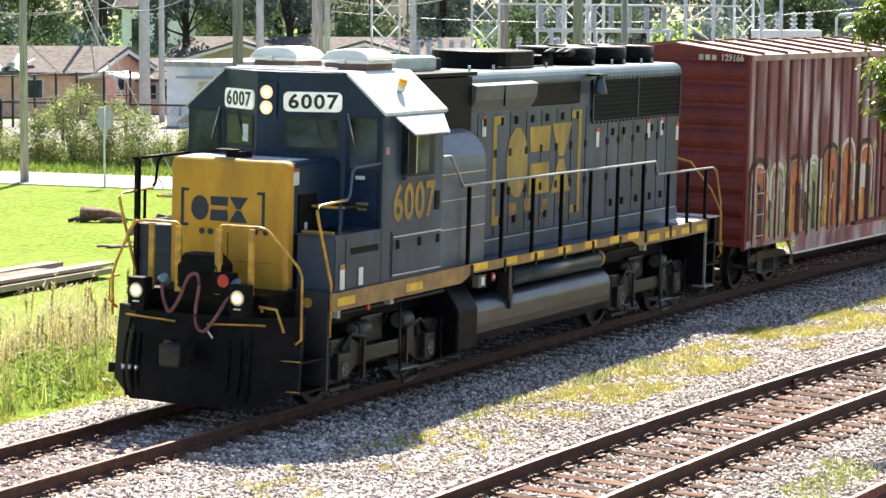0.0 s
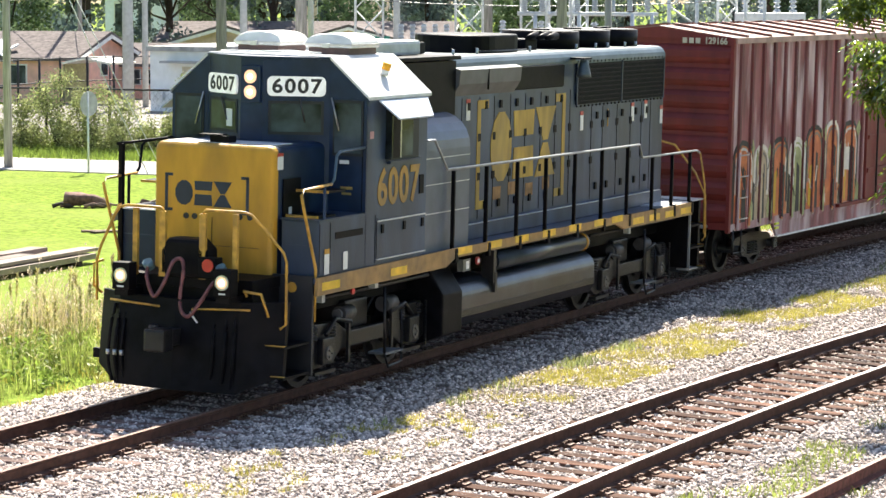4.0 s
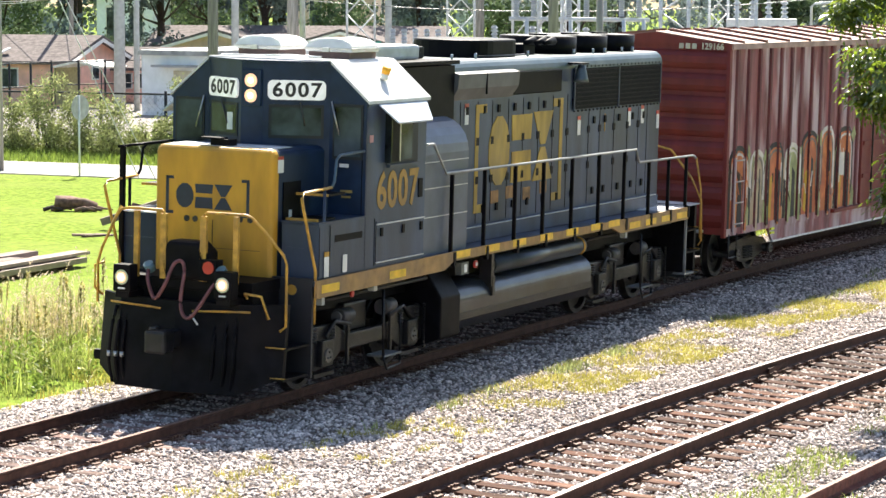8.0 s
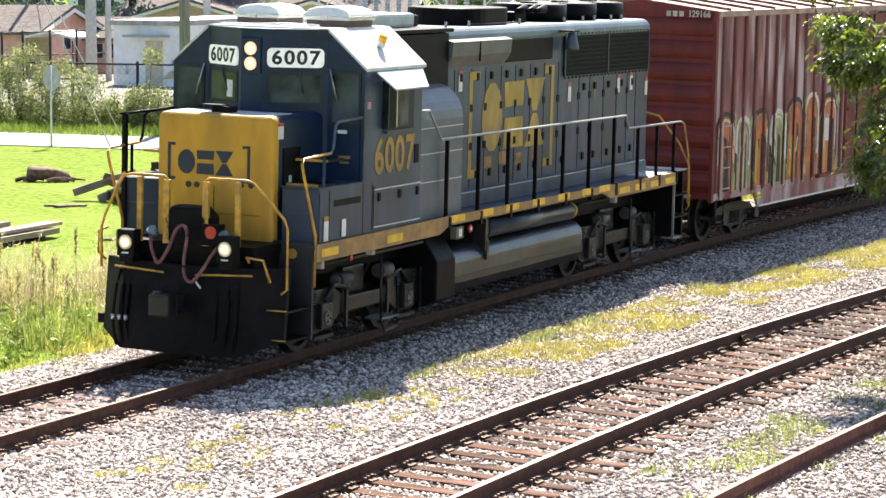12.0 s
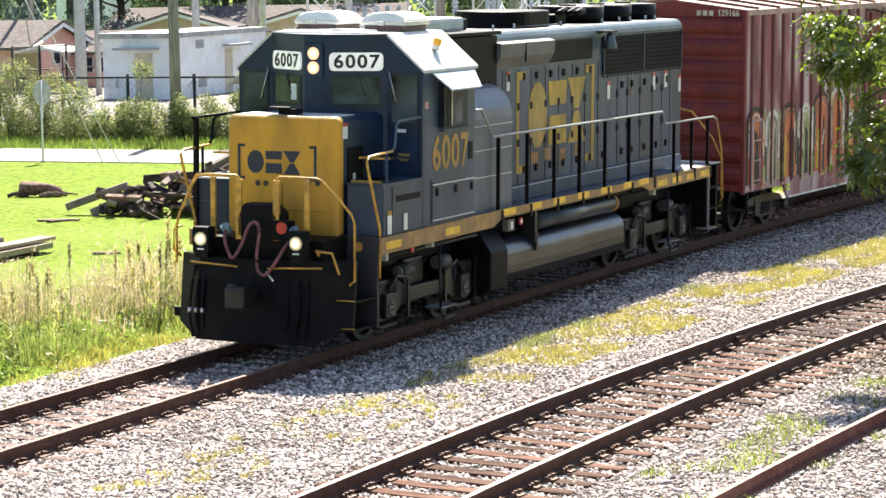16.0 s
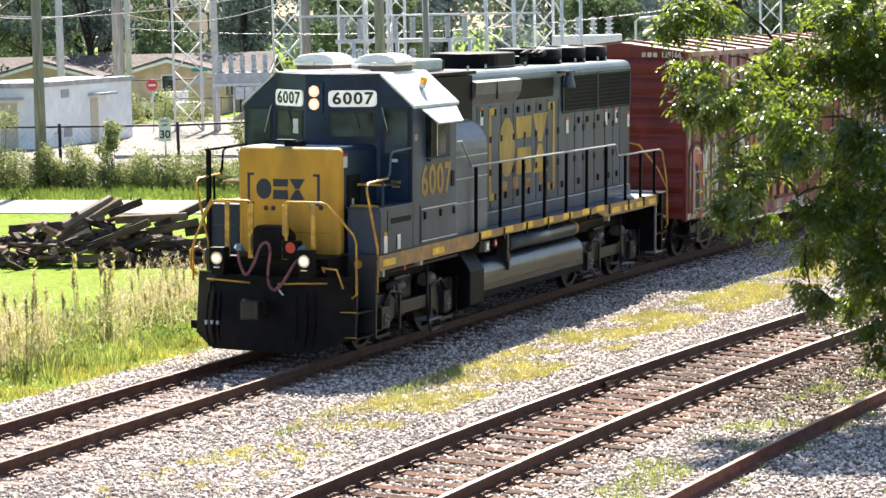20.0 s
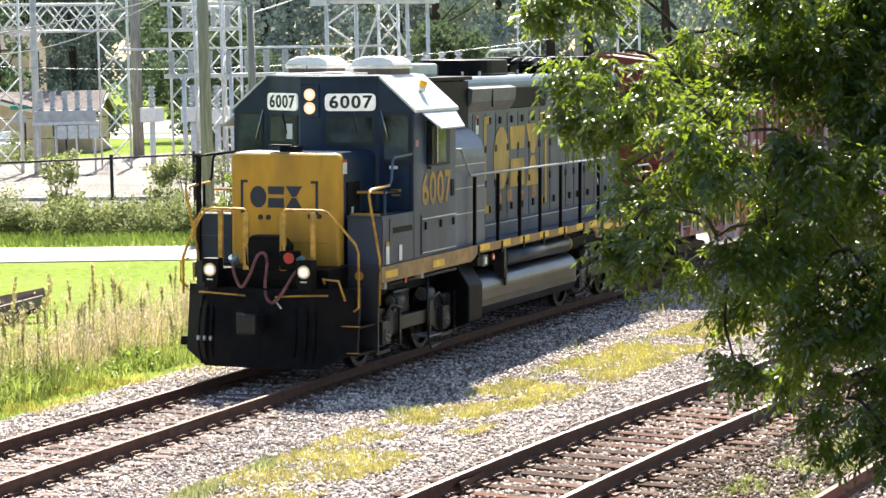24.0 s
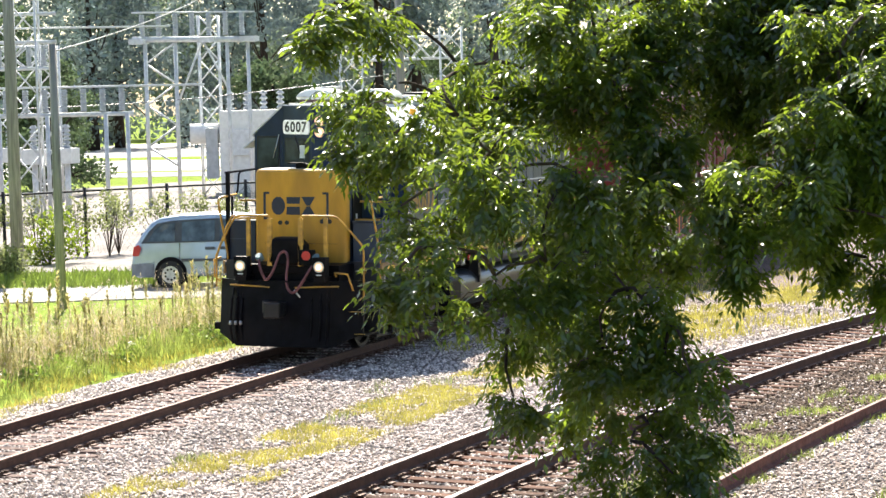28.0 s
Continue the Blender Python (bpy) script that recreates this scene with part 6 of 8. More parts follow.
# ---- leaf clouds ----
def leaf_arrays(centres, radii, n, size, rnd, droop=0.3, aspect=2.2, shell=0.55):
    """Rhombic leaves spread through ellipsoids. centres (k,3), radii (k,3)."""
    centres, radii = np.asarray(centres, float), np.asarray(radii, float)
    wgt = np.prod(radii, 1) ** (2 / 3)
    which = rnd.choice(len(centres), n, p=wgt / wgt.sum())
    d = rnd.normal(size=(n, 3))
    d /= np.linalg.norm(d, axis=1, keepdims=True)
    r = shell + (1 - shell) * rnd.rand(n) ** 0.6
    r = r * (0.75 + 0.35 * rnd.rand(n))
    pos = centres[which] + d * radii[which] * r[:, None]
    a = rnd.normal(size=(n, 3))
    a[:, 2] -= droop * 2
    a /= np.linalg.norm(a, axis=1, keepdims=True)
    b = np.cross(a, rnd.normal(size=(n, 3)))
    b /= np.linalg.norm(b, axis=1, keepdims=True)
    s = size * (0.6 + 0.8 * rnd.rand(n))[:, None]
    fold = np.cross(a, b) * s * 0.15
    v = np.stack([pos, pos + a * s * 0.5 + b * s / aspect * 0.5 + fold, pos + a * s, pos + a * s * 0.5 - b * s / aspect * 0.5 + fold], 1)
    f = np.array([(0, 1, 2), (0, 2, 3)])[None] + (np.arange(n) * 4)[:, None, None]
    return v.reshape(-1, 3), f.reshape(-1, 3)


def bush(name, x, y, w, h, n, size, seed, label, material=BUSHLEAF, group="bushes by the fence", low=0.08, z=GZ):
    rnd = np.random.RandomState(seed)
    ob = thing(name, label, "bush", pose(x, y, z), group)
    k = 14
    cs, rr = [], []
    for j in range(k):
        u = rnd.rand()
        wz = w * (0.5 if u > 0.7 else 0.75)
        cs.append(((rnd.rand() - 0.5) * wz, (rnd.rand() - 0.5) * wz, h * (low + (0.92 - low) * u * u if j % 2 else low + (0.85 - low) * u)))
        q = w * (0.16 + 0.16 * rnd.rand())
        rr.append((q, q, q * (0.8 + 0.6 * rnd.rand())))
    v, f = leaf_arrays(cs, rr, n, size, rnd, 0.0, 1.8, 0.2)
    fo = new("foliage", quick_mesh("foliage", v, f, material))
    fo.parent = ob
    bm = bmesh.new()
    for c in cs:
        tube(bm, [(0, 0, 0), (c[0] * 0.4, c[1] * 0.4, c[2] * 0.5), c], 0.014, 5, 0.006)
    part("stem", bm, BARK, ob)
    return ob


rb = random.Random(3)
hedge_marks = [(55.4, 44.5, 2.2, 1.5), (55.2, 42.3, 2.4, 1.4), (55.0, 40.2, 2.2, 1.3), (54.9, 38.2, 2.0, 1.9), (54.9, 36.7, 2.3, 2.9), (54.8, 35.2, 2.2, 2.6), (54.6, 33.8, 2.4, 1.9),
               (54.7, 32.2, 1.8, 1.2), (54.7, 31.3, 1.7, 3.0), (55.0, 29.6, 1.5, 1.6), (55.3, 28.6, 1.4, 1.5), (55.8, 27.5, 1.2, 2.6), (55.6, 26.3, 1.7, 1.3), (55.4, 25.0, 1.9, 1.3),
               (55.2, 23.6, 2.0, 1.2), (55.0, 22.2, 2.0, 1.0), (54.8, 20.8, 2.0, 1.0), (55.0, 19.4, 2.0, 1.0), (55.4, 17.6, 1.9, 0.7)]
for k, (x, y, w, h) in enumerate(hedge_marks):
    bush("bush", x, y, w, h, 3600 if h > 1.5 else 2800, 0.095, 40 + k, "tall straggling sunlit bush" if h > 2 else "low leafy hedge bush")
for k in range(33):
    y = 45.5 - 0.88 * k
    bush("hedge_bush", 55.6 + 0.5 * math.sin(y * 0.7), y, 1.5, rb.uniform(0.7, 1.15), 1500, 0.085, 140 + k, "low dense sunlit hedge bush by the road", low=0.02)
bush("shrub", 60.5, 24.3, 1.5, 2.6, 1600, 0.14, 71, "upright leafy shrub by the fence", group="")
bush("shrub", 60.0, 20.4, 1.5, 2.5, 1600, 0.14, 72, "upright leafy shrub by the fence", group="")
bush("shrub", 61.5, 18.5, 2.0, 1.9, 1600, 0.14, 73, "dense green shrub by the fence", LEAF, group="")
bush("sapling", 65.5, 18.0, 1.5, 2.4, 420, 0.12, 74, "thin bare sapling by the fence", group="", low=0.45)
bush("bush", 116.0, 55.6, 3.4, 1.5, 1500, 0.16, 95, "dense green bush by the far pickup", group="")
bush("bush", 118.2, 55.0, 2.6, 1.5, 1100, 0.16, 97, "dense green bush by the far pickup", group="")
bush("bush", 114.6, 57.4, 2.6, 1.3, 1100, 0.16, 96, "dense green bush by the far pickup", group="")
for k in range(7):
    bush("vine_bush", 63.0 + k * 1.25, 21.0 - k * 0.95, 1.4, 2.2, 420, 0.12, 80 + k, "thin green vine grown through the fence", group="vines on the fence", low=0.5)

# ---- buildings ----
def quad_building(name, corners, h, wall, label, roof_label, roof_mat):
    """Flat-roofed building on four ground corners."""
    b = thing(name, label, "building", pose(0, 0, 0))
    part("wall", P(corners, "z", GZ, GZ + h), wall, b)
    cx, cy = sum(c[0] for c in corners) / 4, sum(c[1] for c in corners) / 4
    part("roof_slab", P([(cx + (x - cx) * 1.04, cy + (y - cy) * 1.06) for x, y in corners], "z", GZ + h, GZ + h + 0.24), roof_mat, b, roof_label)
    return b


M, R, Lc = (84.6, 46.5), (97.3, 48.0), (85.5, 50.8)
wb = quad_building("utility_building", [Lc, M, R, (98.2, 52.3)], 2.93, STUCCO, "small white stuccoed utility building with flat roof", "grey roof edge", mat("roof_edge", (0.34, 0.34, 0.34), 0.6, 0, 0.2, 2))


def on_wall(a, b, u, z0, z1, w, out, name, material, parent, label=""):
    """A box on the wall from a to b, centred at fraction u."""
    a, b = Vector((a[0], a[1], 0)), Vector((b[0], b[1], 0))
    d = (b - a).normalized()
    nrm = Vector((d.y, -d.x, 0))
    p = a.lerp(b, u)
    bm = bmesh.new()
    box(bm, -w / 2, w / 2, -0.02, out, z0, z1)
    m = Matrix((d, nrm, Vector((0, 0, 1)))).transposed().to_4x4()
    m.translation = p
    bmesh.ops.transform(bm, matrix=m, verts=bm.verts)
    return part(name, bm, material, parent, label)


on_wall(Lc, M, 0.55, 2.02, 2.13, 2.4, 0.7, "canopy_slab", mat("canopy_grey", (0.36, 0.37, 0.38), 0.7), wb)
on_wall(Lc, M, 0.6, GZ, 1.85, 1.1, 0.03, "door", mat("door_cream", (0.55, 0.50, 0.38), 0.6), wb, "cream door")
on_wall(M, R, 0.62, 2.0, 2.11, 2.6, 0.6, "canopy_slab", MATS["canopy_grey"], wb)
on_wall(M, R, 0.58, GZ, 1.85, 1.0, 0.03, "door", MATS["door_cream"], wb, "cream door")
on_wall(M, R, 0.28, 2.0, 2.4, 1.0, 0.03, "vent_louvre", mat("louvre_grey", (0.32, 0.33, 0.34), 0.6), wb)
on_wall(M, R, 0.30, 0.1, 0.6, 1.0, 0.03, "vent_louvre", MATS["louvre_grey"], wb)
on_wall(Lc, M, 0.15, 0.2, 0.7, 0.6, 0.2, "meter_box", GALV, wb)


def gable_house(name, x, y, turn, w, d, h, rise, wall, roof, label, windows=3, over=0.5):
    b = thing(name, label, "house", pose(x, y, GZ, 0, 0, turn), "houses beyond the yard")
    part("wall", P([(-d / 2, 0), (d / 2, 0), (d / 2, h), (0, h + rise), (-d / 2, h)], "x", -w / 2, w / 2), wall, b)
    for s in (-1, 1):
        bm = bmesh.new()
        prism(bm, [(s * (d / 2 + over), h - rise * over / (d / 2)), (s * (d / 2 + over), h + 0.16 - rise * over / (d / 2)), (0, h + rise + 0.2), (0, h + rise + 0.02)], "x", -w / 2 - over, w / 2 + over)
        part("roof", bm, roof, b, "weathered shingle roof slope")
    for sx in (-1, 1):
        for s in (-1, 1):
            bm = bmesh.new()
            prism(bm, [(s * (d / 2 + over), h - 0.3), (s * (d / 2 + over), h - 0.1), (0, h + rise + 0.02), (0, h + rise - 0.18)], "x", *sorted((sx * (w / 2 + over), sx * (w / 2 + over + 0.04))))
            part("fascia", bm, WHITE, b)
    for k in range(windows):
        u = -w / 2 + w * (k + 0.7) / (windows + 0.4)
        wn_ = part("window", B(u - 0.55, u + 0.55, -d / 2 - 0.05, -d / 2 + 0.02, h * 0.40, h * 0.86), WHITE, b)
        part("pane", B(u - 0.47, u + 0.47, -d / 2 - 0.07, -d / 2 - 0.05, h * 0.43, h * 0.83), GLASS, wn_)
    for s in (-1, 1):
        xg = s * w / 2
        wn_ = part("gable_window", B(*sorted((xg - s * 0.02, xg + s * 0.06)), -0.45, 0.45, h * 0.55, h * 1.0), WHITE, b)
        part("pane", B(*sorted((xg + s * 0.06, xg + s * 0.08)), -0.38, 0.38, h * 0.58, h * 0.97), GLASS, wn_)
    return b


gable_house("house", 95.7, 67.7, -83, 15, 8, 2.35, 1.15, CORAL, SHINGLE, "low coral-pink house with a worn shingle roof")
gable_house("house", 102.3, 58.9, -83, 5, 6, 1.9, 0.9, CORAL, SHINGLE, "low coral-pink annexe with gable")
gable_house("house", 136.9, 68.4, -72, 19, 9, 2.5, 1.15, TANWALL, SHINGLE, "long tan bungalow with a shingle roof", 5)
gable_house("house", 131.0, 62.2, 18, 5, 6.8, 2.6, 0.95, TANWALL, SHINGLE, "tan gabled wing with white eaves", 1)
gable_house("house", 128.3, 69.9, 18, 5, 6.6, 2.6, 0.95, TANWALL, SHINGLE, "tan gabled wing with white eaves", 1)
gable_house("house", 145.5, 86.8, -75, 4.2, 5, 6.0, 1.6, mat("clapboard_white", (0.80, 0.86, 0.95), 0.6, 0, 0.05, 4), SHINGLE, "white two-storey clapboard house", 2)
gable_house("house", 178.0, 86.0, -75, 7, 7, 7.0, 1.6, mat("pale_peach", (0.62, 0.47, 0.36), 0.8, 0, 0.08, 2), SHINGLE, "pale peach two-storey house", 2)
gable_house("house", 150.0, 112.0, -75, 6, 6, 3.6, 1.0, WHITE, SHINGLE, "small white house with blue door", 2)
# torn boards where the coral roof has fallen in
for k, (dx, dy, dz, yaw, tilt) in enumerate(((0, 0, 0, 30, 20), (0.3, -0.5, 0.1, -40, -25), (-0.1, 0.5, -0.1, 75, 15), (0.2, -0.2, 0.25, 10, -35), (-0.3, -0.7, -0.15, -70, 30), (0.0, 0.9, 0.0, 50, -15))):
    solid("roof_debris", B(-0.75, 0.75, -0.22, 0.22, -0.03, 0.03, 0.01), WHITE if k % 2 else GALV, "pale torn sheet lying on the broken roof", "debris", "torn roof sheets",
          at=pose(92.2 + dx, 64.2 + dy, GZ + 2.62 + dz, 0, tilt, yaw))
# canopy tent by the coral house
tent = thing("canopy_tent", "white fabric canopy on thin posts", "canopy", pose(92.8, 58.2, GZ))
bm = bmesh.new()
prism(bm, [(-1.5, 2.15), (0, 2.45), (1.5, 2.15), (1.4, 2.05), (0, 2.33), (-1.4, 2.05)], "x", -1.3, 1.3)
part("canopy_cloth", bm, mat("canvas_white", (0.78, 0.76, 0.70), 0.7), tent)
for sx in (-1.2, 1.2):
    for sy in (-1.4, 1.4):
        part("post", T([(sx, sy, 0), (sx, sy, 2.15)], 0.035, 6), FB, tent)
part("side_cloth", B(-1.25, 1.25, 1.38, 1.42, 0.1, 2.1), mat("cloth_olive", (0.35, 0.33, 0.17), 0.8), tent)

# parked pickup far off
pk = thing("pickup_truck", "white pickup truck parked in the far street", "truck", pose(123.0, 58.4, GZ, 0, 0, 54))
bm = bmesh.new()
prism(bm, [(-2.6, 0.45), (2.5, 0.45), (2.6, 0.95), (1.4, 1.05), (0.8, 1.65), (-0.5, 1.68), (-0.7, 1.05), (-2.6, 1.05)], "y", -0.9, 0.9, 0.04)
part("body", bm, WHITE, pk)
part("window", P([(0.75, 1.05), (0.5, 1.55), (-0.4, 1.57), (-0.5, 1.05)], "y", -0.92, 0.92), GLASS, pk)
for sx in (-1.7, 1.6):
    for sy in (-1, 1):
        part("wheel", D((sx, sy * 0.72, 0.36), (0, sy, 0), 0.36, 0.2, 18), BLACK, pk)

# ---- substation ----
def lattice_column(parent, x, y, w, h, turn, name="tower_leg"):
    """Square lattice column: four angles and cross lacing."""
    c, s = math.cos(radians(turn)), math.sin(radians(turn))
    pts = [(x + (a * c - b * s) * w / 2, y + (a * s + b * c) * w / 2) for a, b in ((-1, -1), (1, -1), (1, 1), (-1, 1))]
    for px, py in pts:
        part(name, T([(px, py, GZ), (px, py, h)], 0.055, 5), GALV, parent)
    n = max(2, round((h - GZ) / (w * 1.1)))
    for k in range(4):
        a, b = pts[k], pts[(k + 1) % 4]
        for j in range(n):
            z0, z1 = GZ + (h - GZ) * j / n, GZ + (h - GZ) * (j + 1) / n
            u, v = (a, b) if j % 2 else (b, a)
            part("lacing_bar", T([(u[0], u[1], z0), (v[0], v[1], z1)], 0.038, 4), GALV, parent)


def truss(parent, a, b, z0, z1, wid=0.7):
    a, b = Vector((a[0], a[1], 0)), Vector((b[0], b[1], 0))
    d = (b - a).normalized()
    nrm = Vector((-d.y, d.x, 0)) * wid / 2
    for s in (-1, 1):
        for z in (z0, z1):
            part("chord", T([a + nrm * s + Vector((0, 0, z)), b + nrm * s + Vector((0, 0, z))], 0.07, 5), GALV, parent)
        n = max(2, round((b - a).length / (z1 - z0)))
        for k in range(n):
            p, q = a.lerp(b, k / n) + nrm * s, a.lerp(b, (k + 1) / n) + nrm * s
            part("truss_bar", T([p + Vector((0, 0, z0)), q + Vector((0, 0, z1))], 0.04, 4), GALV, parent)
            part("truss_bar", T([p + Vector((0, 0, z1)), q + Vector((0, 0, z0))], 0.04, 4), GALV, parent)


PORC = mat("grey_porcelain", (0.42, 0.44, 0.46), 0.3, 0, 0.1, 4)


def ribbed(p, h, r, n, core=0.5, sides=12):
    """A turned porcelain body with n sheds, as one surface."""
    bm = bmesh.new()
    prof = [(r * core, 0.0)]
    for k in range(n):
        z = h * k / n
        prof += [(r * core, z + h / n * 0.1), (r, z + h / n * 0.25), (r * 0.92, z + h / n * 0.5), (r * core, z + h / n * 0.75)]
    prof += [(r * core, h), (0.001, h)]
    rings = [[bm.verts.new((p[0] + q * math.cos(2 * math.pi * j / sides), p[1] + q * math.sin(2 * math.pi * j / sides), p[2] + z)) for j in range(sides)] for q, z in prof]
    for ra, rb_ in zip(rings, rings[1:]):
        for j in range(sides):
            bm.faces.new((ra[j], ra[(j + 1) % sides], rb_[(j + 1) % sides], rb_[j]))
    return bm


def insulator(parent, p, h, r=0.13, n=6):
    part("insulator", ribbed(p, h, r * 1.15, n + 3, 0.78), PORC, parent)


g1 = thing("switch_gantry", "tall galvanised lattice gantry of the substation", "gantry", group="substation gantries")
for x, y in ((104.0, 48.0), (109.2, 44.4)):
    lattice_column(g1, x, y, 1.5, 11, 25)
truss(g1, (104.0, 48.0), (109.2, 44.4), 6.75, 8.1)
g2 = thing("switch_gantry", "tall galvanised lattice gantry of the substation", "gantry", group="substation gantries")
lattice_column(g2, 118.5, 44.4, 1.5, 11.5, 25)
lattice_column(g2, 119.0, 41.8, 1.0, 8.0, 25)
truss(g2, (118.5, 44.4), (119.0, 41.6), 6.8, 8.0)
g3 = thing("switch_gantry", "galvanised lattice gantry with insulators on top", "gantry", group="substation gantries")
for x, y in ((112.0, 33.7), (112.6, 32.3)):
    part("column", T([(x, y, GZ), (x, y, 8.0)], 0.11, 8), GALV, g3)
for x, y in ((113.4, 29.8), (113.7, 28.8)):
    part("column", T([(x, y, GZ), (x, y, 8.0)], 0.10, 8), GALV, g3)
for k in range(6):
    z0, z1 = 1.5 + k * 1.05, 1.5 + (k + 1) * 1.05
    u, v = ((112.0, 33.7), (112.6, 32.3)) if k % 2 else ((112.6, 32.3), (112.0, 33.7))
    part("lacing_bar", T([(u[0], u[1], z0), (v[0], v[1], z1)], 0.05, 4), GALV, g3)
part("brace", T([(112.6, 32.3, 4.6), (113.1, 31.0, 7.9)], 0.06, 5), GALV, g3)
part("brace", T([(113.1, 31.0, 7.9), (113.5, 29.6, 4.9)], 0.06, 5), GALV, g3)
part("beam", T([(111.8, 34.3, 8.0), (113.8, 28.4, 7.85)], 0.17, 6), GALV, g3)
for k in range(7):
    u = (k + 0.6) / 7.4
    insulator(g3, (111.8 + 2.0 * u, 34.3 - 5.9 * u, 8.1), 1.15)
part("top_bus", T([(111.8, 34.3, 9.35), (113.8, 28.4, 9.25)], 0.05, 6), GALV, g3)
for u in (0.05, 0.62, 0.95):
    part("cap", B(111.8 + 2.0 * u - 0.4, 111.8 + 2.0 * u + 0.4, 34.3 - 5.9 * u - 0.4, 34.3 - 5.9 * u + 0.4, 7.75, 8.02), GALV, g3)
g4 = thing("bus_support", "low bus support frame with insulators", "bus support", group="substation gantries")
for x, y in ((97.6, 35.6), (98.5, 33.6), (99.7, 31.2), (100.4, 30.4)):
    part("column", T([(x, y, GZ), (x, y, 4.3)], 0.11, 8), GALV, g4)
part("beam", T([(97.2, 36.4, 4.35), (100.7, 30.2, 4.3)], 0.12, 6), GALV, g4)
for k in range(8):
    u = (k + 0.4) / 8
    insulator(g4, (97.2 + 3.5 * u, 36.4 - 6.2 * u, 4.45), 1.05, 0.14)
part("bus_pipe", T([(96.8, 38.5, 5.65), (102.2, 27.2, 5.55)], 0.06, 6), GALV, g4)
part("bus_pipe", T([(96.8, 38.5, 8.4), (101.6, 28.6, 8.3)], 0.05, 6), GALV, g4)
g5 = thing("switch_gantry", "narrow lattice mast with cross beams", "gantry", group="substation gantries")
lattice_column(g5, 98.2, 34.5, 1.25, 11, 15)
for z in (6.5, 7.7, 9.0, 9.8):
    part("beam", T([(97.4, 36.6, z), (99.0, 33.2, z)], 0.10, 6), GALV, g5)
for k in range(5):
    insulator(g5, (97.6 + 0.3 * k, 36.2 - 0.6 * k, 6.6), 0.95, 0.12)
g6 = thing("switch_gantry", "galvanised lattice frame beyond the transformer", "gantry", group="substation gantries")
for x, y in ((128, 27.5), (129, 22.0)):
    lattice_column(g6, x, y, 1.2, 8.5, 15)
truss(g6, (128, 27.5), (129, 22.0), 6.8, 8.0)
g7 = thing("switch_gantry", "tall galvanised lattice gantry of the substation", "gantry", group="substation gantries")
lattice_column(g7, 124.5, 34.6, 1.1, 9.5, 15)
# capacitor bank
cb = thing("capacitor_bank", "grey capacitor bank with upright bushings on a steel stand", "electrical cabinet", pose(102.2, 43.9, GZ, 0, 0, -67))
part("tank", B(-1.5, 1.5, -0.4, 0.4, 2.6, 3.15, 0.03), PORC, cb)
part("frame_beam", B(-1.6, 1.6, -0.45, 0.45, 2.45, 2.6), GALV, cb)
for k in range(5):
    part("bushing", ribbed((-1.2 + 0.6 * k, 0, 3.15), 0.95, 0.17, 5, 0.7), PORC, cb)
for k in range(4):
    part("control_box", B(-0.4 + 0.52 * k, 0.06 + 0.52 * k, -0.6, -0.3, 1.75, 2.4, 0.02), GALV, cb)
for sx in (-1.4, -0.5, 0.5, 1.4):
    part("leg", T([(sx, 0, 0), (sx, 0, 2.5)], 0.06, 6), GALV, cb)
# instrument posts
for x, y in ((112.3, 43.7), (111.4, 41.0), (104.5, 36.8), (105.2, 35.4)):
    ip = thing("instrument_post", "white box with insulator on a steel post", "electrical post", pose(x, y, GZ), "instrument posts")
    part("post", T([(0, 0, 0), (0, 0, 2.3)], 0.16, 8), GALV, ip)
    part("box", B(-0.55, 0.55, -0.45, 0.45, 2.3, 3.05, 0.03), WHITE, ip)
    part("bushing", ribbed((0, 0, 3.05), 1.15, 0.21, 6, 0.6), PORC, ip)
# power transformer
tf = thing("power_transformer", "white power transformer with radiators and bushings", "transformer", pose(121.5, 31.0, GZ, 0, 0, -72))
part("tank", B(-2.0, 2.0, -1.3, 1.3, 0.2, 4.6, 0.04), WHITE, tf)
part("plinth", B(-2.3, 2.3, -1.6, 1.6, 0, 0.2), CONCRETE, tf)
for k in range(6):
    part("radiator_fin", B(-2.75, -2.1, -1.2 + 0.42 * k, -1.0 + 0.42 * k, 1.0, 3.7, 0.02), PORC, tf)
part("conservator", D((-3.6, 0.4, 3.4), (1, 0, 0), 0.55, 1.6, 18), WHITE, tf)
part("control_box", B(-1.4, -0.4, -1.5, -1.3, 2.2, 3.6, 0.02), GALV, tf)
for k in range(4):
    part("bushing", ribbed((-1.4 + 0.9 * k, 0, 4.6), 1.05, 0.22, 4, 0.5), PORC, tf)

# ---- things on the lawn ----
TIMBER = mat("old_timber", (0.13, 0.075, 0.052), 0.85, 0, 0.35, 6, 0.5, 30, (0.28, 0.20, 0.16), 2.0, 0.8, rand=0.45, stretch=(0.3, 1, 1))
DARKTIMBER = mat("creosote_timber", (0.04, 0.027, 0.021), 0.9, 0, 0.3, 6, 0.5, 30, (0.12, 0.078, 0.06), 2.0, 0.55, rand=0.5, stretch=(0.3, 1, 1))
PALEWOOD = mat("bleached_timber", (0.28, 0.225, 0.195), 0.85, 0, 0.2, 6, 0.4, 30, (0.25, 0.22, 0.2), 2.0, 0.7, rand=0.25, stretch=(0.3, 1, 1), spec=0.1)
tie_bm = bmesh.new()
box(tie_bm, -1.28, 1.28, -0.115, 0.115, -0.09, 0.09, 0.012)
old_tie = mesh_of("old_tie", tie_bm, TIMBER)
dark_tie = old_tie.copy()
dark_tie.materials.clear()
dark_tie.materials.append(DARKTIMBER)
pale_tie = old_tie.copy()
pale_tie.materials.clear()
pale_tie.materials.append(PALEWOOD)
rp = random.Random(21)


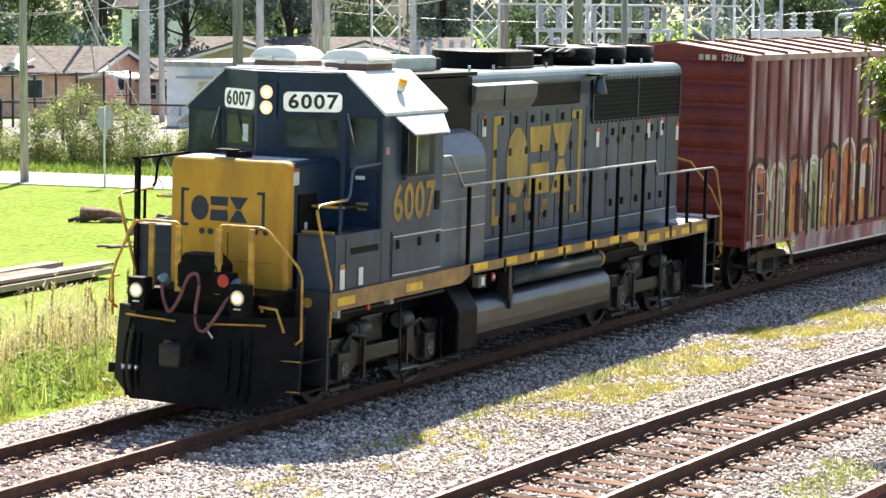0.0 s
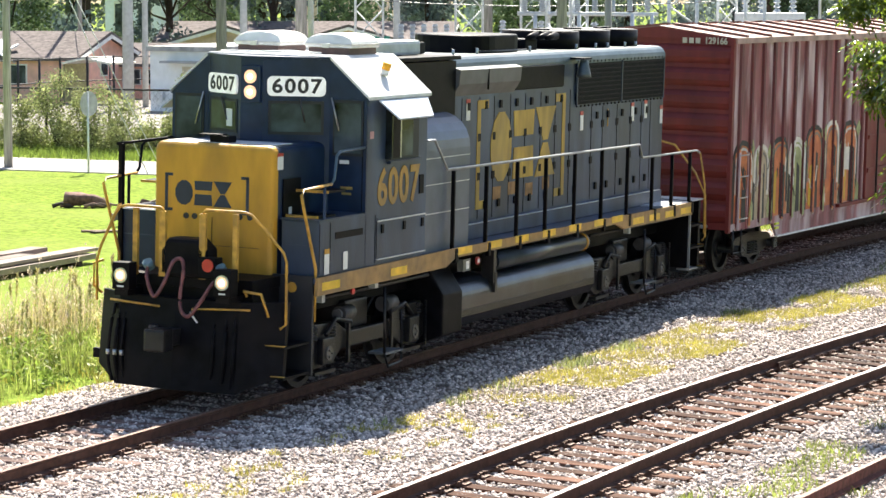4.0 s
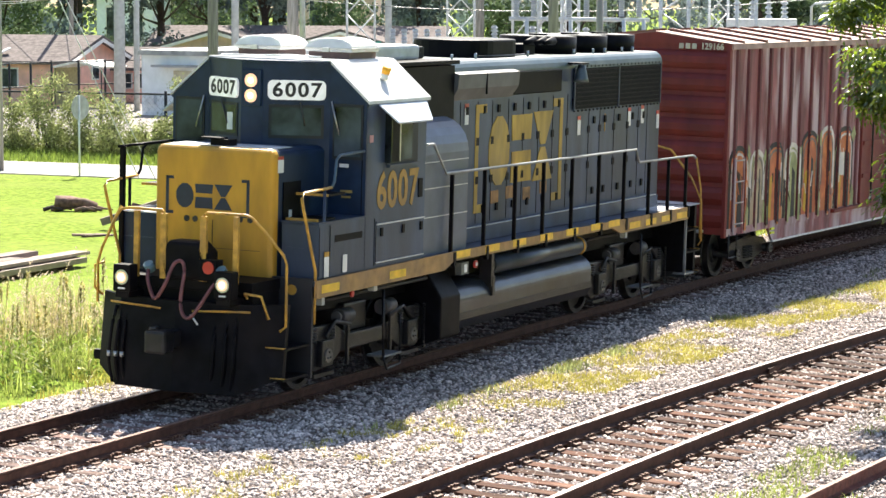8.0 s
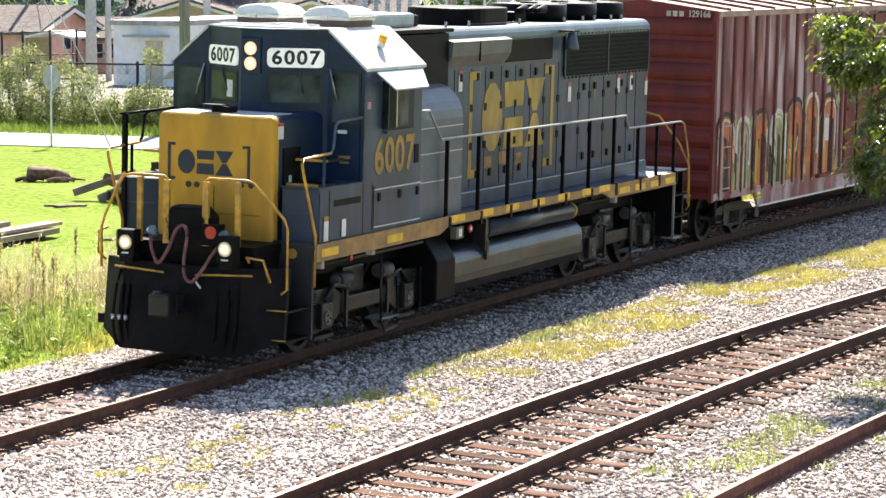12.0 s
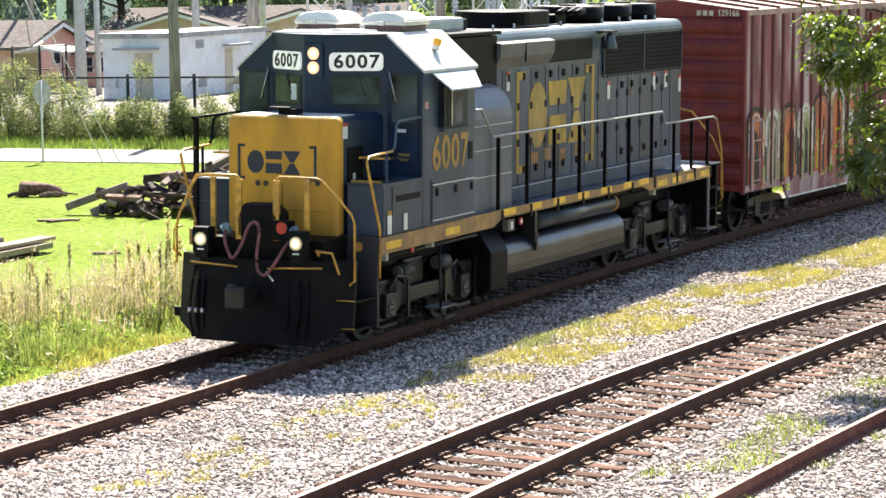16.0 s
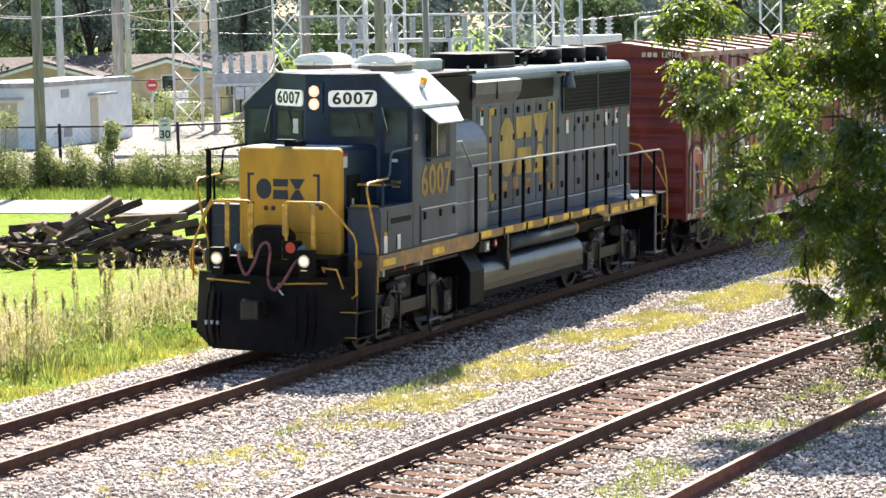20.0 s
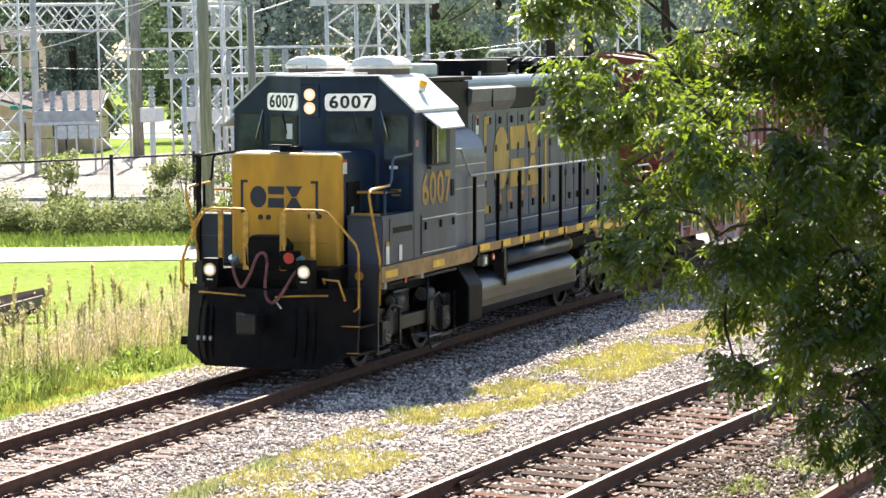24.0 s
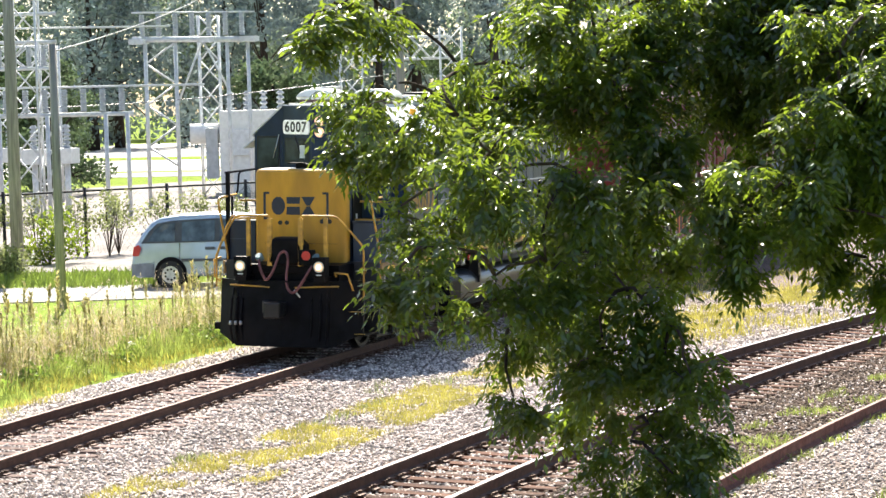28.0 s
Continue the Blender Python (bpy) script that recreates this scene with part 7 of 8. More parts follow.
def timber(x, y, z, yaw, tilt, roll=0, kind=None, s=1.0, wide=1.0, high=1.0):
    ob = new("old_sleeper", kind or old_tie)
    ob.matrix_basis = Matrix.Translation((x, y, z)) @ Matrix.Rotation(radians(yaw), 4, "Z") @ Matrix.Rotation(radians(tilt), 4, "Y") @ Matrix.Rotation(radians(roll), 4, "X") @ Matrix.Diagonal((s, wide, high, 1))
    return tagged(ob, "pale weathered railway sleeper in a heap" if kind is pale_tie else "dark broken railway sleeper in a heap", "timber", "heap of old sleepers")


for k in range(230):
    u = rp.random() ** 0.9
    w = rp.gauss(0, 0.55)
    cx, cy = 27.5 + 0.9 * u + w, 16.6 - 6.6 * u + w * 0.3
    top = (0.35 + 0.8 * math.exp(-((u - 0.42) / 0.30) ** 2)) * math.exp(-(w / 0.9) ** 2)
    z = GZ + 0.08 + top * rp.random()
    kind = (old_tie, dark_tie, dark_tie, old_tie, dark_tie, pale_tie)[k % 6]
    timber(cx, cy, z, rp.uniform(-180, 180), rp.uniform(-25, 25), rp.uniform(-40, 40), kind, rp.uniform(0.12, 0.40), rp.uniform(0.3, 0.95), rp.uniform(0.25, 0.8))
# the long pieces on top, each from end to end
for kind, a, b in ((pale_tie, (26.9, 17.4, -0.15), (27.5, 16.0, 0.36)), (pale_tie, (26.9, 16.7, -0.3), (27.4, 15.8, 0.16)), (dark_tie, (27.8, 15.7, 0.50), (28.1, 14.4, 0.58)),
                   (old_tie, (27.4, 14.2, 0.30), (28.3, 12.9, 1.16)), (pale_tie, (27.6, 14.1, 0.6), (28.4, 13.2, 1.2)), (pale_tie, (27.1, 14.2, -0.02), (27.6, 13.4, 0.5)),
                   (dark_tie, (27.2, 13.6, 0.0), (27.8, 11.9, 0.68)), (old_tie, (27.8, 12.8, 0.74), (28.2, 11.1, 0.80)), (dark_tie, (27.0, 14.0, -0.16), (27.1, 12.0, -0.1)),
                   (dark_tie, (27.7, 11.9, 0.45), (28.2, 10.8, 0.66)), (dark_tie, (28.0, 13.1, 0.85), (28.4, 12.4, 1.14)), (dark_tie, (27.9, 11.8, 0.55), (28.6, 10.75, 1.10)),
                   (old_tie, (28.0, 10.8, 0.0), (28.6, 9.5, 0.22)), (pale_tie, (27.8, 10.2, -0.1), (28.4, 9.45, 0.1)), (dark_tie, (27.5, 10.7, -0.22), (28.0, 9.7, -0.26)), (dark_tie, (28.1, 11.1, 0.42), (28.3, 10.4, 0.52)),
                   (dark_tie, (28.2, 15.2, 0.3), (27.9, 13.6, 0.55)), (dark_tie, (27.6, 13.2, 0.35), (28.4, 11.6, 0.4)), (dark_tie, (27.7, 12.2, 0.1), (28.1, 10.4, 0.2))):
    va, vb = Vector(a), Vector(b)
    d = vb - va
    mid = (va + vb) / 2
    timber(mid.x, mid.y, mid.z, math.degrees(math.atan2(d.y, d.x)), -math.degrees(math.asin(d.z / d.length)), rp.uniform(-12, 12), kind, d.length / 2.56)
log = thing("fallen_log", "rotten brown log lying on the lawn", "log", pose(31.8, 21.15, GZ, 0, 0, -65))
ROT = mat("rotten_wood", (0.16, 0.085, 0.065), 0.9, 0, 0.4, 8, 0.6, 25, (0.30, 0.20, 0.16), 3, 0.6)
bm = bmesh.new()
tube(bm, [(-0.55, 0, 0.20), (-0.2, 0.03, 0.22), (0.2, 0, 0.17), (0.55, -0.05, 0.12)], 0.20, 9, 0.12)
for v in bm.verts:
    v.co += 0.09 * noise.noise_vector(v.co * 4.0)
part("trunk", bm, ROT, log)
for k in range(9):
    x, y = rp.uniform(-0.7, 0.7), rp.uniform(-0.35, 0.3)
    part("broken_limb", T([(x - 0.25, y, 0.05), (x, y + 0.05, 0.10 + 0.05 * rp.random()), (x + 0.3, y + rp.uniform(-0.15, 0.15), 0.05)], 0.06, 6, 0.03), ROT if k % 3 else DARKTIMBER, log)
part("splinter", T([(0.5, 0.0, 0.1), (0.95, 0.12, 0.04)], 0.045, 6, 0.02), ROT, log)
for x, y, ang, ln_ in ((25.3, 16.9, -50, 0.3), (25.5, 16.5, -75, 0.25), (25.2, 16.6, -20, 0.3), (18.6, 11.4, -60, 0.3)):
    solid("loose_board", B(-ln_, ln_, -0.09, 0.09, 0.0, 0.05, 0.008), old_tie.materials[0], "broken brown board lying flat in the grass", "board", "loose boards", at=pose(x, y, GZ, 0, 1, ang))
# stack of long planks
stackp = thing("plank_stack", "stack of long pale weathered planks on bearers", "planks", pose(14.0, 13.2, GZ, 0, 0, 2))
for k, (y, z, x0, x1, h) in enumerate(((-0.45, 0.10, -6.0, 4.6, 0.12), (0.05, 0.10, -6.0, 4.4, 0.12), (0.5, 0.10, -6.0, 4.5, 0.12), (-0.35, 0.25, -6.0, 4.9, 0.07), (0.1, 0.25, -5.0, 3.0, 0.07), (0.5, 0.25, -6, 4.2, 0.10))):
    part("plank", B(x0, x1, y - 0.2, y + 0.22, z, z + h, 0.01), PALEWOOD, stackp)
for x in (-4, -1, 2, 4):
    part("bearer", B(x - 0.08, x + 0.08, -0.6, 0.75, 0, 0.10), DARKTIMBER, stackp)

# ---- minivan waiting at the crossing ----
def make_van():
    V = thing("minivan", "pale blue-silver minivan with dark windows waiting on the road", "van", pose(50.45, 11.3, GZ + 0.03, 0, 0, -82) @ Matrix.Diagonal((1.1, 1.1, 1.1, 1)))
    SILV = mat("van_silver", (0.44, 0.51, 0.60), 0.25, 0.45, 0.05, 3, spec=0.6)
    VT = mat("van_trim", (0.07, 0.075, 0.085), 0.5)
    VB = mat("van_bumper", (0.20, 0.22, 0.25), 0.5)
    VG = mat("van_glass", (0.075, 0.10, 0.115), 0.06, 0, 0.5, 2.5, spec=0.6)
    side = [(0.02, 0.34), (0.0, 0.62), (0.03, 0.86), (0.10, 1.06), (0.30, 1.36), (0.50, 1.60), (0.72, 1.71), (1.2, 1.77), (2.1, 1.79), (2.65, 1.73), (3.1, 1.50), (3.62, 1.13), (4.1, 1.04), (4.5, 0.94), (4.76, 0.76), (4.84, 0.52), (4.8, 0.34), (4.6, 0.26), (0.14, 0.26)]
    bm = bmesh.new()
    prism(bm, side, "y", -0.95, 0.95)
    for v in bm.verts:
        if v.co.z > 1.06:
            v.co.y *= 1 - 0.24 * (v.co.z - 1.06)
        else:
            v.co.y *= 1 - 0.05 * abs(v.co.z - 0.75)
        v.co.y *= 1 - 0.05 * max(0, abs(v.co.x - 2.4) - 1.6)
    bmesh.ops.bevel(bm, geom=[e for e in bm.edges if abs(e.verts[0].co.y - e.verts[1].co.y) < 0.3], offset=0.07, segments=3, affect="EDGES", profile=0.5)
    part("body", bm, SILV, V, "silver-blue painted body", smooth=True)
    for s in (-1, 1):
        def pane(pts, nm, m, off=0.012):
            bm = bmesh.new()
            prism(bm, pts, "y", -0.004, 0.004)
            for v in bm.verts:
                y = 0.95 * (1 - 0.24 * max(0, v.co.z - 1.06) - 0.05 * max(0, 0.75 - v.co.z)) + off
                y *= 1 - 0.05 * max(0, abs(v.co.x - 2.4) - 1.6)
                v.co.y = s * (y + v.co.y)
            part(nm, bm, m, V)
        pane([(0.26, 1.10), (0.46, 1.40), (0.66, 1.58), (1.0, 1.64), (2.15, 1.68), (2.62, 1.62), (3.0, 1.42), (3.42, 1.12)], "window_band", VT, 0.006)
        pane([(0.42, 1.15), (0.60, 1.42), (0.78, 1.55), (1.12, 1.59), (1.12, 1.14)], "rear_quarter_window", VG)
        pane([(1.28, 1.14), (1.28, 1.60), (2.10, 1.63), (2.10, 1.14)], "sliding_door_window", VG)
        pane([(2.22, 1.14), (2.22, 1.63), (2.58, 1.58), (2.95, 1.38), (3.26, 1.15)], "front_door_window", VG)
        pane([(1.25, 0.64), (1.25, 0.71), (3.6, 0.68), (3.6, 0.61)], "rub_strip", VT, 0.02)
        for x in (1.2, 2.16, 3.3):
            pane([(x, 0.4), (x, 1.6 if x < 3 else 1.1), (x + 0.012, 1.6 if x < 3 else 1.1), (x + 0.012, 0.4)], "door_gap", VT, 0.005)
        for x in (1.86, 2.24):
            pane([(x, 0.92), (x, 0.99), (x + 0.24, 0.99), (x + 0.24, 0.92)], "door_handle", VT, 0.03)
        pane([(0.04, 0.80), (0.08, 1.02), (0.20, 1.07), (0.26, 0.98), (0.20, 0.80)], "tail_lamp", RED, 0.014)
        pane([(0.0, 0.30), (0.0, 0.60), (0.55, 0.60), (0.55, 0.30)], "bumper_corner", VB, 0.012)
        for x in (0.98, 3.92):
            wh = part("wheel", D((x, s * 0.78, 0.33), (0, s, 0), 0.33, 0.2, 26), mat("tyre", (0.02, 0.02, 0.02), 0.8), V, "black tyre with silver rim")
            part("rim", D((x, s * 0.975, 0.33), (0, s, 0), 0.21, 0.015, 22), STEEL, wh)
            bm = bmesh.new()
            for k in range(9):
                a = 2 * math.pi * k / 9
                disc(bm, (x + 0.13 * math.cos(a), s * 0.99, 0.33 + 0.13 * math.sin(a)), (0, s, 0), 0.028, 0.006, 8)
            part("rim_hole", bm, BLACK, wh)
            # flat black disc paints the shade inside the arch
            bm = bmesh.new()
            disc(bm, (x, s * 0.90, 0.36), (0, s, 0), 0.40, 0.055, 26)
            part("wheel_arch", bm, BLACK, V)
    part("rear_window", B(0.20, 0.24, -0.6, 0.6, 1.14, 1.35), GLASS, V)
    return V


make_van()

sheet("far_lot", [(168, 8), (330, 20), (330, 118), (186, 84)], GZ + 0.018, CONCRETE, "pale paved lot beyond the substation", "pavement")
sheet("far_lot_lawn", [(205, 14), (218, 14), (240, 95), (226, 92)], GZ + 0.03, TURF, "strip of mown grass in the far lot", "grass")
# low broad-leaved weeds under the tall grass
rv = np.random.RandomState(14)
spots = patchy(420, -4, 46, lambda x: line_a(x) + 3.5, lambda x: line_a(x) + 7.6, 0.5, -0.05, 33.0)
v, f = leaf_arrays(np.column_stack([spots, np.full(len(spots), GZ + 0.16)]), np.column_stack([0.2 + 0.3 * rv.rand(len(spots), 2), 0.12 + 0.22 * rv.rand(len(spots))]), 20000, 0.085, rv, -0.2, 1.7, 0.2)
herbs = new("verge_herbs", quick_mesh("verge_herbs", v, f, mat("herb_leaf", (0.20, 0.28, 0.05), 0.5, 0, 0.3, 4, rand=0.4, translucent=0.45, island=True)))
tagged(herbs, "low broad-leaved green weeds on the verge", "weed", kind="stuff")

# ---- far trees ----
def far_tree(x, y, h, w, seed, label="tall tree in the distance, leaves paled for haze", material=HAZELEAF):
    rnd = np.random.RandomState(seed)
    ob = thing("tree", label, "tree", pose(x, y, GZ), "trees in the distance")
    k = 22
    cs, rr = [], []
    for j in range(k):
        u = rnd.rand()
        a, q = rnd.rand() * 6.28, w * 0.42 * math.sqrt(rnd.rand()) * (1.1 - 0.5 * u)
        cs.append((q * math.cos(a), q * math.sin(a), h * (0.06 + 0.86 * u)))
        e = w * (0.12 + 0.10 * rnd.rand())
        rr.append((e, e, e * 0.75))
    v, f = leaf_arrays(cs, rr, 4600, 0.032 * w + 0.06, rnd, 0.1, 1.5, 0.35)
    c = new("crown", quick_mesh("crown", v, f, material))
    c.parent = ob
    bm = bmesh.new()
    tube(bm, [(0, 0, 0), (0.2, 0, h * 0.3), (0, 0.2, h * 0.75)], 0.03 * h, 9, 0.1)
    for p in cs[:9]:
        tube(bm, [(0.1, 0, h * 0.3), (p[0] * 0.5, p[1] * 0.5, p[2] * 0.8), p], 0.1, 5, 0.03)
    part("trunk", bm, BARK, ob)


rt = random.Random(8)
k = 0
# leaf colour carries the haze; every fifth tree takes the paler tone
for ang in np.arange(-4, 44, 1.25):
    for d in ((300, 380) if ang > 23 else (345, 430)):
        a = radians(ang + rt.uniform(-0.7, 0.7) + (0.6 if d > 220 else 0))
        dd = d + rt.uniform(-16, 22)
        far_tree(-31 + dd * math.cos(a), -18 + dd * math.sin(a), rt.uniform(15, 21) * d / 220, rt.uniform(11, 15) * d / 230, 200 + k, material=PALEHAZELEAF if k % 5 == 2 else HAZELEAF)
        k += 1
for x, y, h, w in ((151, 83.5, 13, 8), (163, 78, 14, 10), (160, 108, 9, 9), (122, 74, 3.0, 5), (116, 72, 2.6, 4), (128, 45.5, 8.5, 6), (140, 51, 8, 6.5), (147, 38, 8, 8), (152, 28, 8.5, 8), (158, 60, 12, 10), (112, 76, 3.6, 5)):
    far_tree(x, y, h, w, 400 + k, "green tree between the houses", MIDLEAF)
    k += 1

# oak tone lifted towards grey-blue to carry haze
DARKLEAF = mat("dark_oak_leaf", (0.105, 0.135, 0.125), 0.85, 0, 0.3, 0.5, rand=0.35, translucent=0.15, island=True, spec=0.05)
for x, y, h, w in ((131.5, 76.5, 13, 7.5), (137.0, 71.5, 13, 8.0), (146, 64, 12.5, 8)):
    far_tree(x, y, h, w, 400 + k, "dark spreading oak behind the houses", DARKLEAF)
    k += 1

# ---- the overhanging tree ----
def make_near_tree():
    """A leaning tree whose long limbs hang over the tracks; leaves in drooping sprays."""
    tx, ty = 10.5, -15.6
    tr = thing("overhanging_tree", "leafy green tree with drooping sprays hanging over the tracks", "tree", pose(tx, ty, GZ))
    rnd = np.random.RandomState(77)
    # the crown spreads from the trunk's side over the tracks: reach runs back towards the trunk, z is above the ground
    hub, reach, deep = Vector((6.61 - tx, -8.48 - ty, 0)), Vector((0.2476, -0.9689, 0)), Vector((0.9689, 0.2476, 0))
    out = []

    def bough(s0, z0, s1, z1, r0, r1, n, back=0.0):
        """n tufts of leaves from one end of a bough to the other."""
        for k in range(n):
            t = k / max(1, n - 1)
            s, z, r = s0 + (s1 - s0) * t, z0 + (z1 - z0) * t, r0 + (r1 - r0) * t
            out.append((hub + reach * (s + rnd.normal() * 0.05) + deep * (back + (-0.9 if z < 4.3 else 0.0) + rnd.uniform(-1.3, 1.3)) + Vector((0, 0, z + rnd.normal() * 0.05)), r, r * 0.84, s > 1.55 and z > 3.5))

    # high boughs that reach furthest
    bough(-0.6, 5.75, -1.3, 5.7, 0.38, 0.28, 3)
    bough(1.6, 5.0, -0.95, 4.9, 1.0, 0.3, 5)
    bough(0.2, 4.6, -0.75, 4.45, 0.5, 0.3, 3)
    bough(1.25, 5.7, 5.3, 5.2, 0.85, 1.1, 5)
    bough(3.2, 4.5, 4.7, 4.5, 0.8, 0.9, 3)
    bough(2.7, 3.95, 5.2, 3.75, 0.7, 0.85, 4)
    # hanging boughs
    bough(-0.45, 4.4, -0.4, 3.1, 0.5, 0.27, 3)
    bough(0.4, 4.2, 0.6, 1.86, 0.66, 0.3, 5)
    bough(0.35, 3.9, -0.1, 3.4, 0.5, 0.44, 2)
    bough(1.25, 3.9, 1.0, 3.08, 0.7, 0.55, 2)
    bough(2.1, 4.2, 1.7, 1.43, 0.8, 0.55, 5)
    bough(1.55, 2.3, 2.15, 1.0, 0.55, 0.38, 3)
    bough(2.1, 2.5, 2.5, 1.6, 0.5, 0.36, 3)
    bough(1.15, 3.7, 1.25, 1.7, 0.55, 0.36, 5)
    # drooping tips
    bough(3.0, 3.7, 3.05, 3.1, 0.32, 0.19, 2)
    bough(3.4, 3.9, 3.6, 3.45, 0.45, 0.26, 2)
    bough(3.85, 3.6, 4.0, 2.95, 0.42, 0.22, 2)
    bough(4.4, 3.5, 4.4, 2.9, 0.3, 0.17, 2)
    # the crown behind and above, mostly out of view, added to shade lower boughs
    bough(2.4, 7.0, 5.2, 7.1, 1.35, 1.35, 3, 3.5)
    bough(4.0, 6.3, 5.8, 6.3, 1.25, 1.0, 3, 3.5)
    bough(3.4, 8.2, 6.2, 8.6, 1.3, 1.5, 4, 4.0)
    bough(3.6, 7.2, 6.0, 7.2, 1.2, 1.3, 3, 2.2)
    bough(3.8, 5.6, 5.8, 5.4, 1.0, 1.1, 3, 1.4)
    bm = bmesh.new()
    tube(bm, [(0, 0, 0), (-0.2, 0.3, 2.0), (-0.3, 0.8, 4.2), (-0.5, 1.8, 6.4)], 0.26, 12, 0.15)
    part("trunk", bm, BARK, tr, "grey-brown trunk")
    twig = bmesh.new()
    root = Vector((-0.5, 1.8, 6.2))
    order = sorted(range(len(out)), key=lambda i: (out[i][0] - root).length)
    done, starts, ways = [], [], []
    for i in order:
        c, ru, rv, thick = out[i]
        top = c + Vector((0, 0, rv * 0.4))
        if done:
            near = min(done, key=lambda q: (q - top).length)
        else:
            near = root
        bend = near.lerp(top, 0.5) + Vector((rnd.uniform(-0.2, 0.2), rnd.uniform(-0.2, 0.2), 0.12 * (top - near).length))
        bm = bmesh.new()
        tube(bm, [near, near.lerp(bend, 0.5) + Vector((0, 0, 0.05)), bend, bend.lerp(top, 0.5) + Vector((0.04, 0.05, 0.03)), top], 0.045 if len(done) < 14 else 0.022, 6, 0.012)
        part("limb", bm, BARK, tr)
        done.append(top)
        # twigs end in rosettes of compound leaves
        n = max(5, int((46 if thick else 30) * ru * rv))
        d = rnd.normal(size=(n, 3))
        d /= np.linalg.norm(d, axis=1, keepdims=True)
        q = (0.04 + 0.96 * rnd.rand(n, 1)) ** 0.5
        knots = np.array(c) + d * q * np.array([ru * 0.84, ru * 0.9, rv * 0.84])
        for kn in knots[::2]:
            base_ = c.lerp(Vector(kn), 0.35) + Vector((0, 0, 0.05))
            tube(twig, [base_, base_.lerp(Vector(kn), 0.6) + Vector((0, 0, 0.05)), Vector(kn)], 0.008, 4, 0.004)
        for kn in knots:
            m_ = rnd.randint(11, 20)
            w_ = rnd.normal(size=(m_, 3)) * (1.0, 1.0, 0.55)
            w_[:, 2] -= 0.55
            starts.append(kn + rnd.normal(size=(m_, 3)) * (0.045, 0.045, 0.06))
            ways.append(w_ / np.linalg.norm(w_, axis=1, keepdims=True))
    tagged(part("twig", twig, BARK, tr), kind="stuff")
    # eleven leaflets along each midrib, which bends down towards its tip
    p0, way = np.concatenate(starts), np.concatenate(ways)
    n = len(p0)
    ln_ = (0.20 + 0.16 * rnd.rand(n))[:, None]
    side = np.cross(way, np.array([0.0, 0.0, 1.0])) + 1e-4
    side /= np.linalg.norm(side, axis=1, keepdims=True)
    leaf_v = []
    for k in range(11):
        t = (k // 2 + 1) / 6
        o = p0 + way * ln_ * t - np.array([0, 0, 0.10]) * (ln_ / 0.3) * t * t
        sgn = 0.0 if k == 10 else (1.0 if k % 2 else -1.0)
        lv = side * sgn * 0.8 + way * (0.55 if sgn else 1.0) + np.array([0, 0, -0.32]) + rnd.normal(size=(n, 3)) * 0.22
        lv /= np.linalg.norm(lv, axis=1, keepdims=True)
        sz = (0.075 + 0.045 * rnd.rand(n))[:, None]
        wv = np.cross(lv, np.cross(way, side) + rnd.normal(size=(n, 3)) * 0.45)
        wv *= sz * 0.20 / np.linalg.norm(wv, axis=1, keepdims=True)
        mid = o + lv * sz * 0.45
        leaf_v.append(np.stack([o, mid + wv, o + lv * sz - np.array([0, 0, 0.012]), mid - wv], 1))
    lv_ = np.concatenate(leaf_v)
    f = np.array([(0, 1, 2), (0, 2, 3)])[None] + (np.arange(len(lv_)) * 4)[:, None, None]
    lf = new("leaves", quick_mesh("leaves", lv_.reshape(-1, 3), f.reshape(-1, 3), LEAF))
    lf.parent = tr
    return tr


near_tree = make_near_tree()
# broad sapling leaves at the lower right of the gravel
sp = thing("seedling", "bright green leafy seedling in the grass", "plant", pose(6.9, -11.75, GZ))
rnd_s = np.random.RandomState(31)
v, f = leaf_arrays([(0, 0, 0.35), (0.3, -0.2, 0.3), (-0.2, -0.4, 0.3)], [(0.35, 0.35, 0.25)] * 3, 150, 0.13, rnd_s, 0.0, 2.6, 0.3)
fo = new("foliage", quick_mesh("foliage", v, f, mat("seedling_leaf", (0.17, 0.33, 0.05), 0.4, 0, 0.2, 5, rand=0.3, translucent=0.45, island=True)))
fo.parent = sp
part("stems", T([(0, 0, 0), (0.1, -0.1, 0.4)], 0.015, 5), BARK, sp)

# ---- tracks: rails, sleepers and plates ----
def rail_profile():
    return [(-0.036, 0), (0.036, 0), (0.037, -0.028), (0.012, -0.042), (0.009, -0.13), (0.03, -0.145), (0.07, -0.158), (0.07, -0.171), (-0.07, -0.171), (-0.07, -0.158), (-0.03, -0.145), (-0.009, -0.13), (-0.012, -0.042), (-0.037, -0.028)]


def make_rail(fn, off, z_off, name, parent, x0, x1, shiny, web=None):
    prof = rail_profile()
    xs_ = np.arange(x0, x1 + 0.01, 1.0)
    bm = bmesh.new()
    rings = []
    for x in xs_:
        y = fn(x) + off
        rings.append([bm.verts.new((x, y + u, z_off + w)) for u, w in prof])
    n = len(prof)
    for a, b in zip(rings, rings[1:]):
        for k in range(n):
            f = bm.faces.new((a[k], b[k], b[(k + 1) % n], a[(k + 1) % n]))
            f.material_index = 1 if k == 0 else 0
    bmesh.ops.recalc_face_normals(bm, faces=bm.faces)
    return part(name, bm, [web or RAILTOP, RAILHEAD if shiny else DULLHEAD], parent)


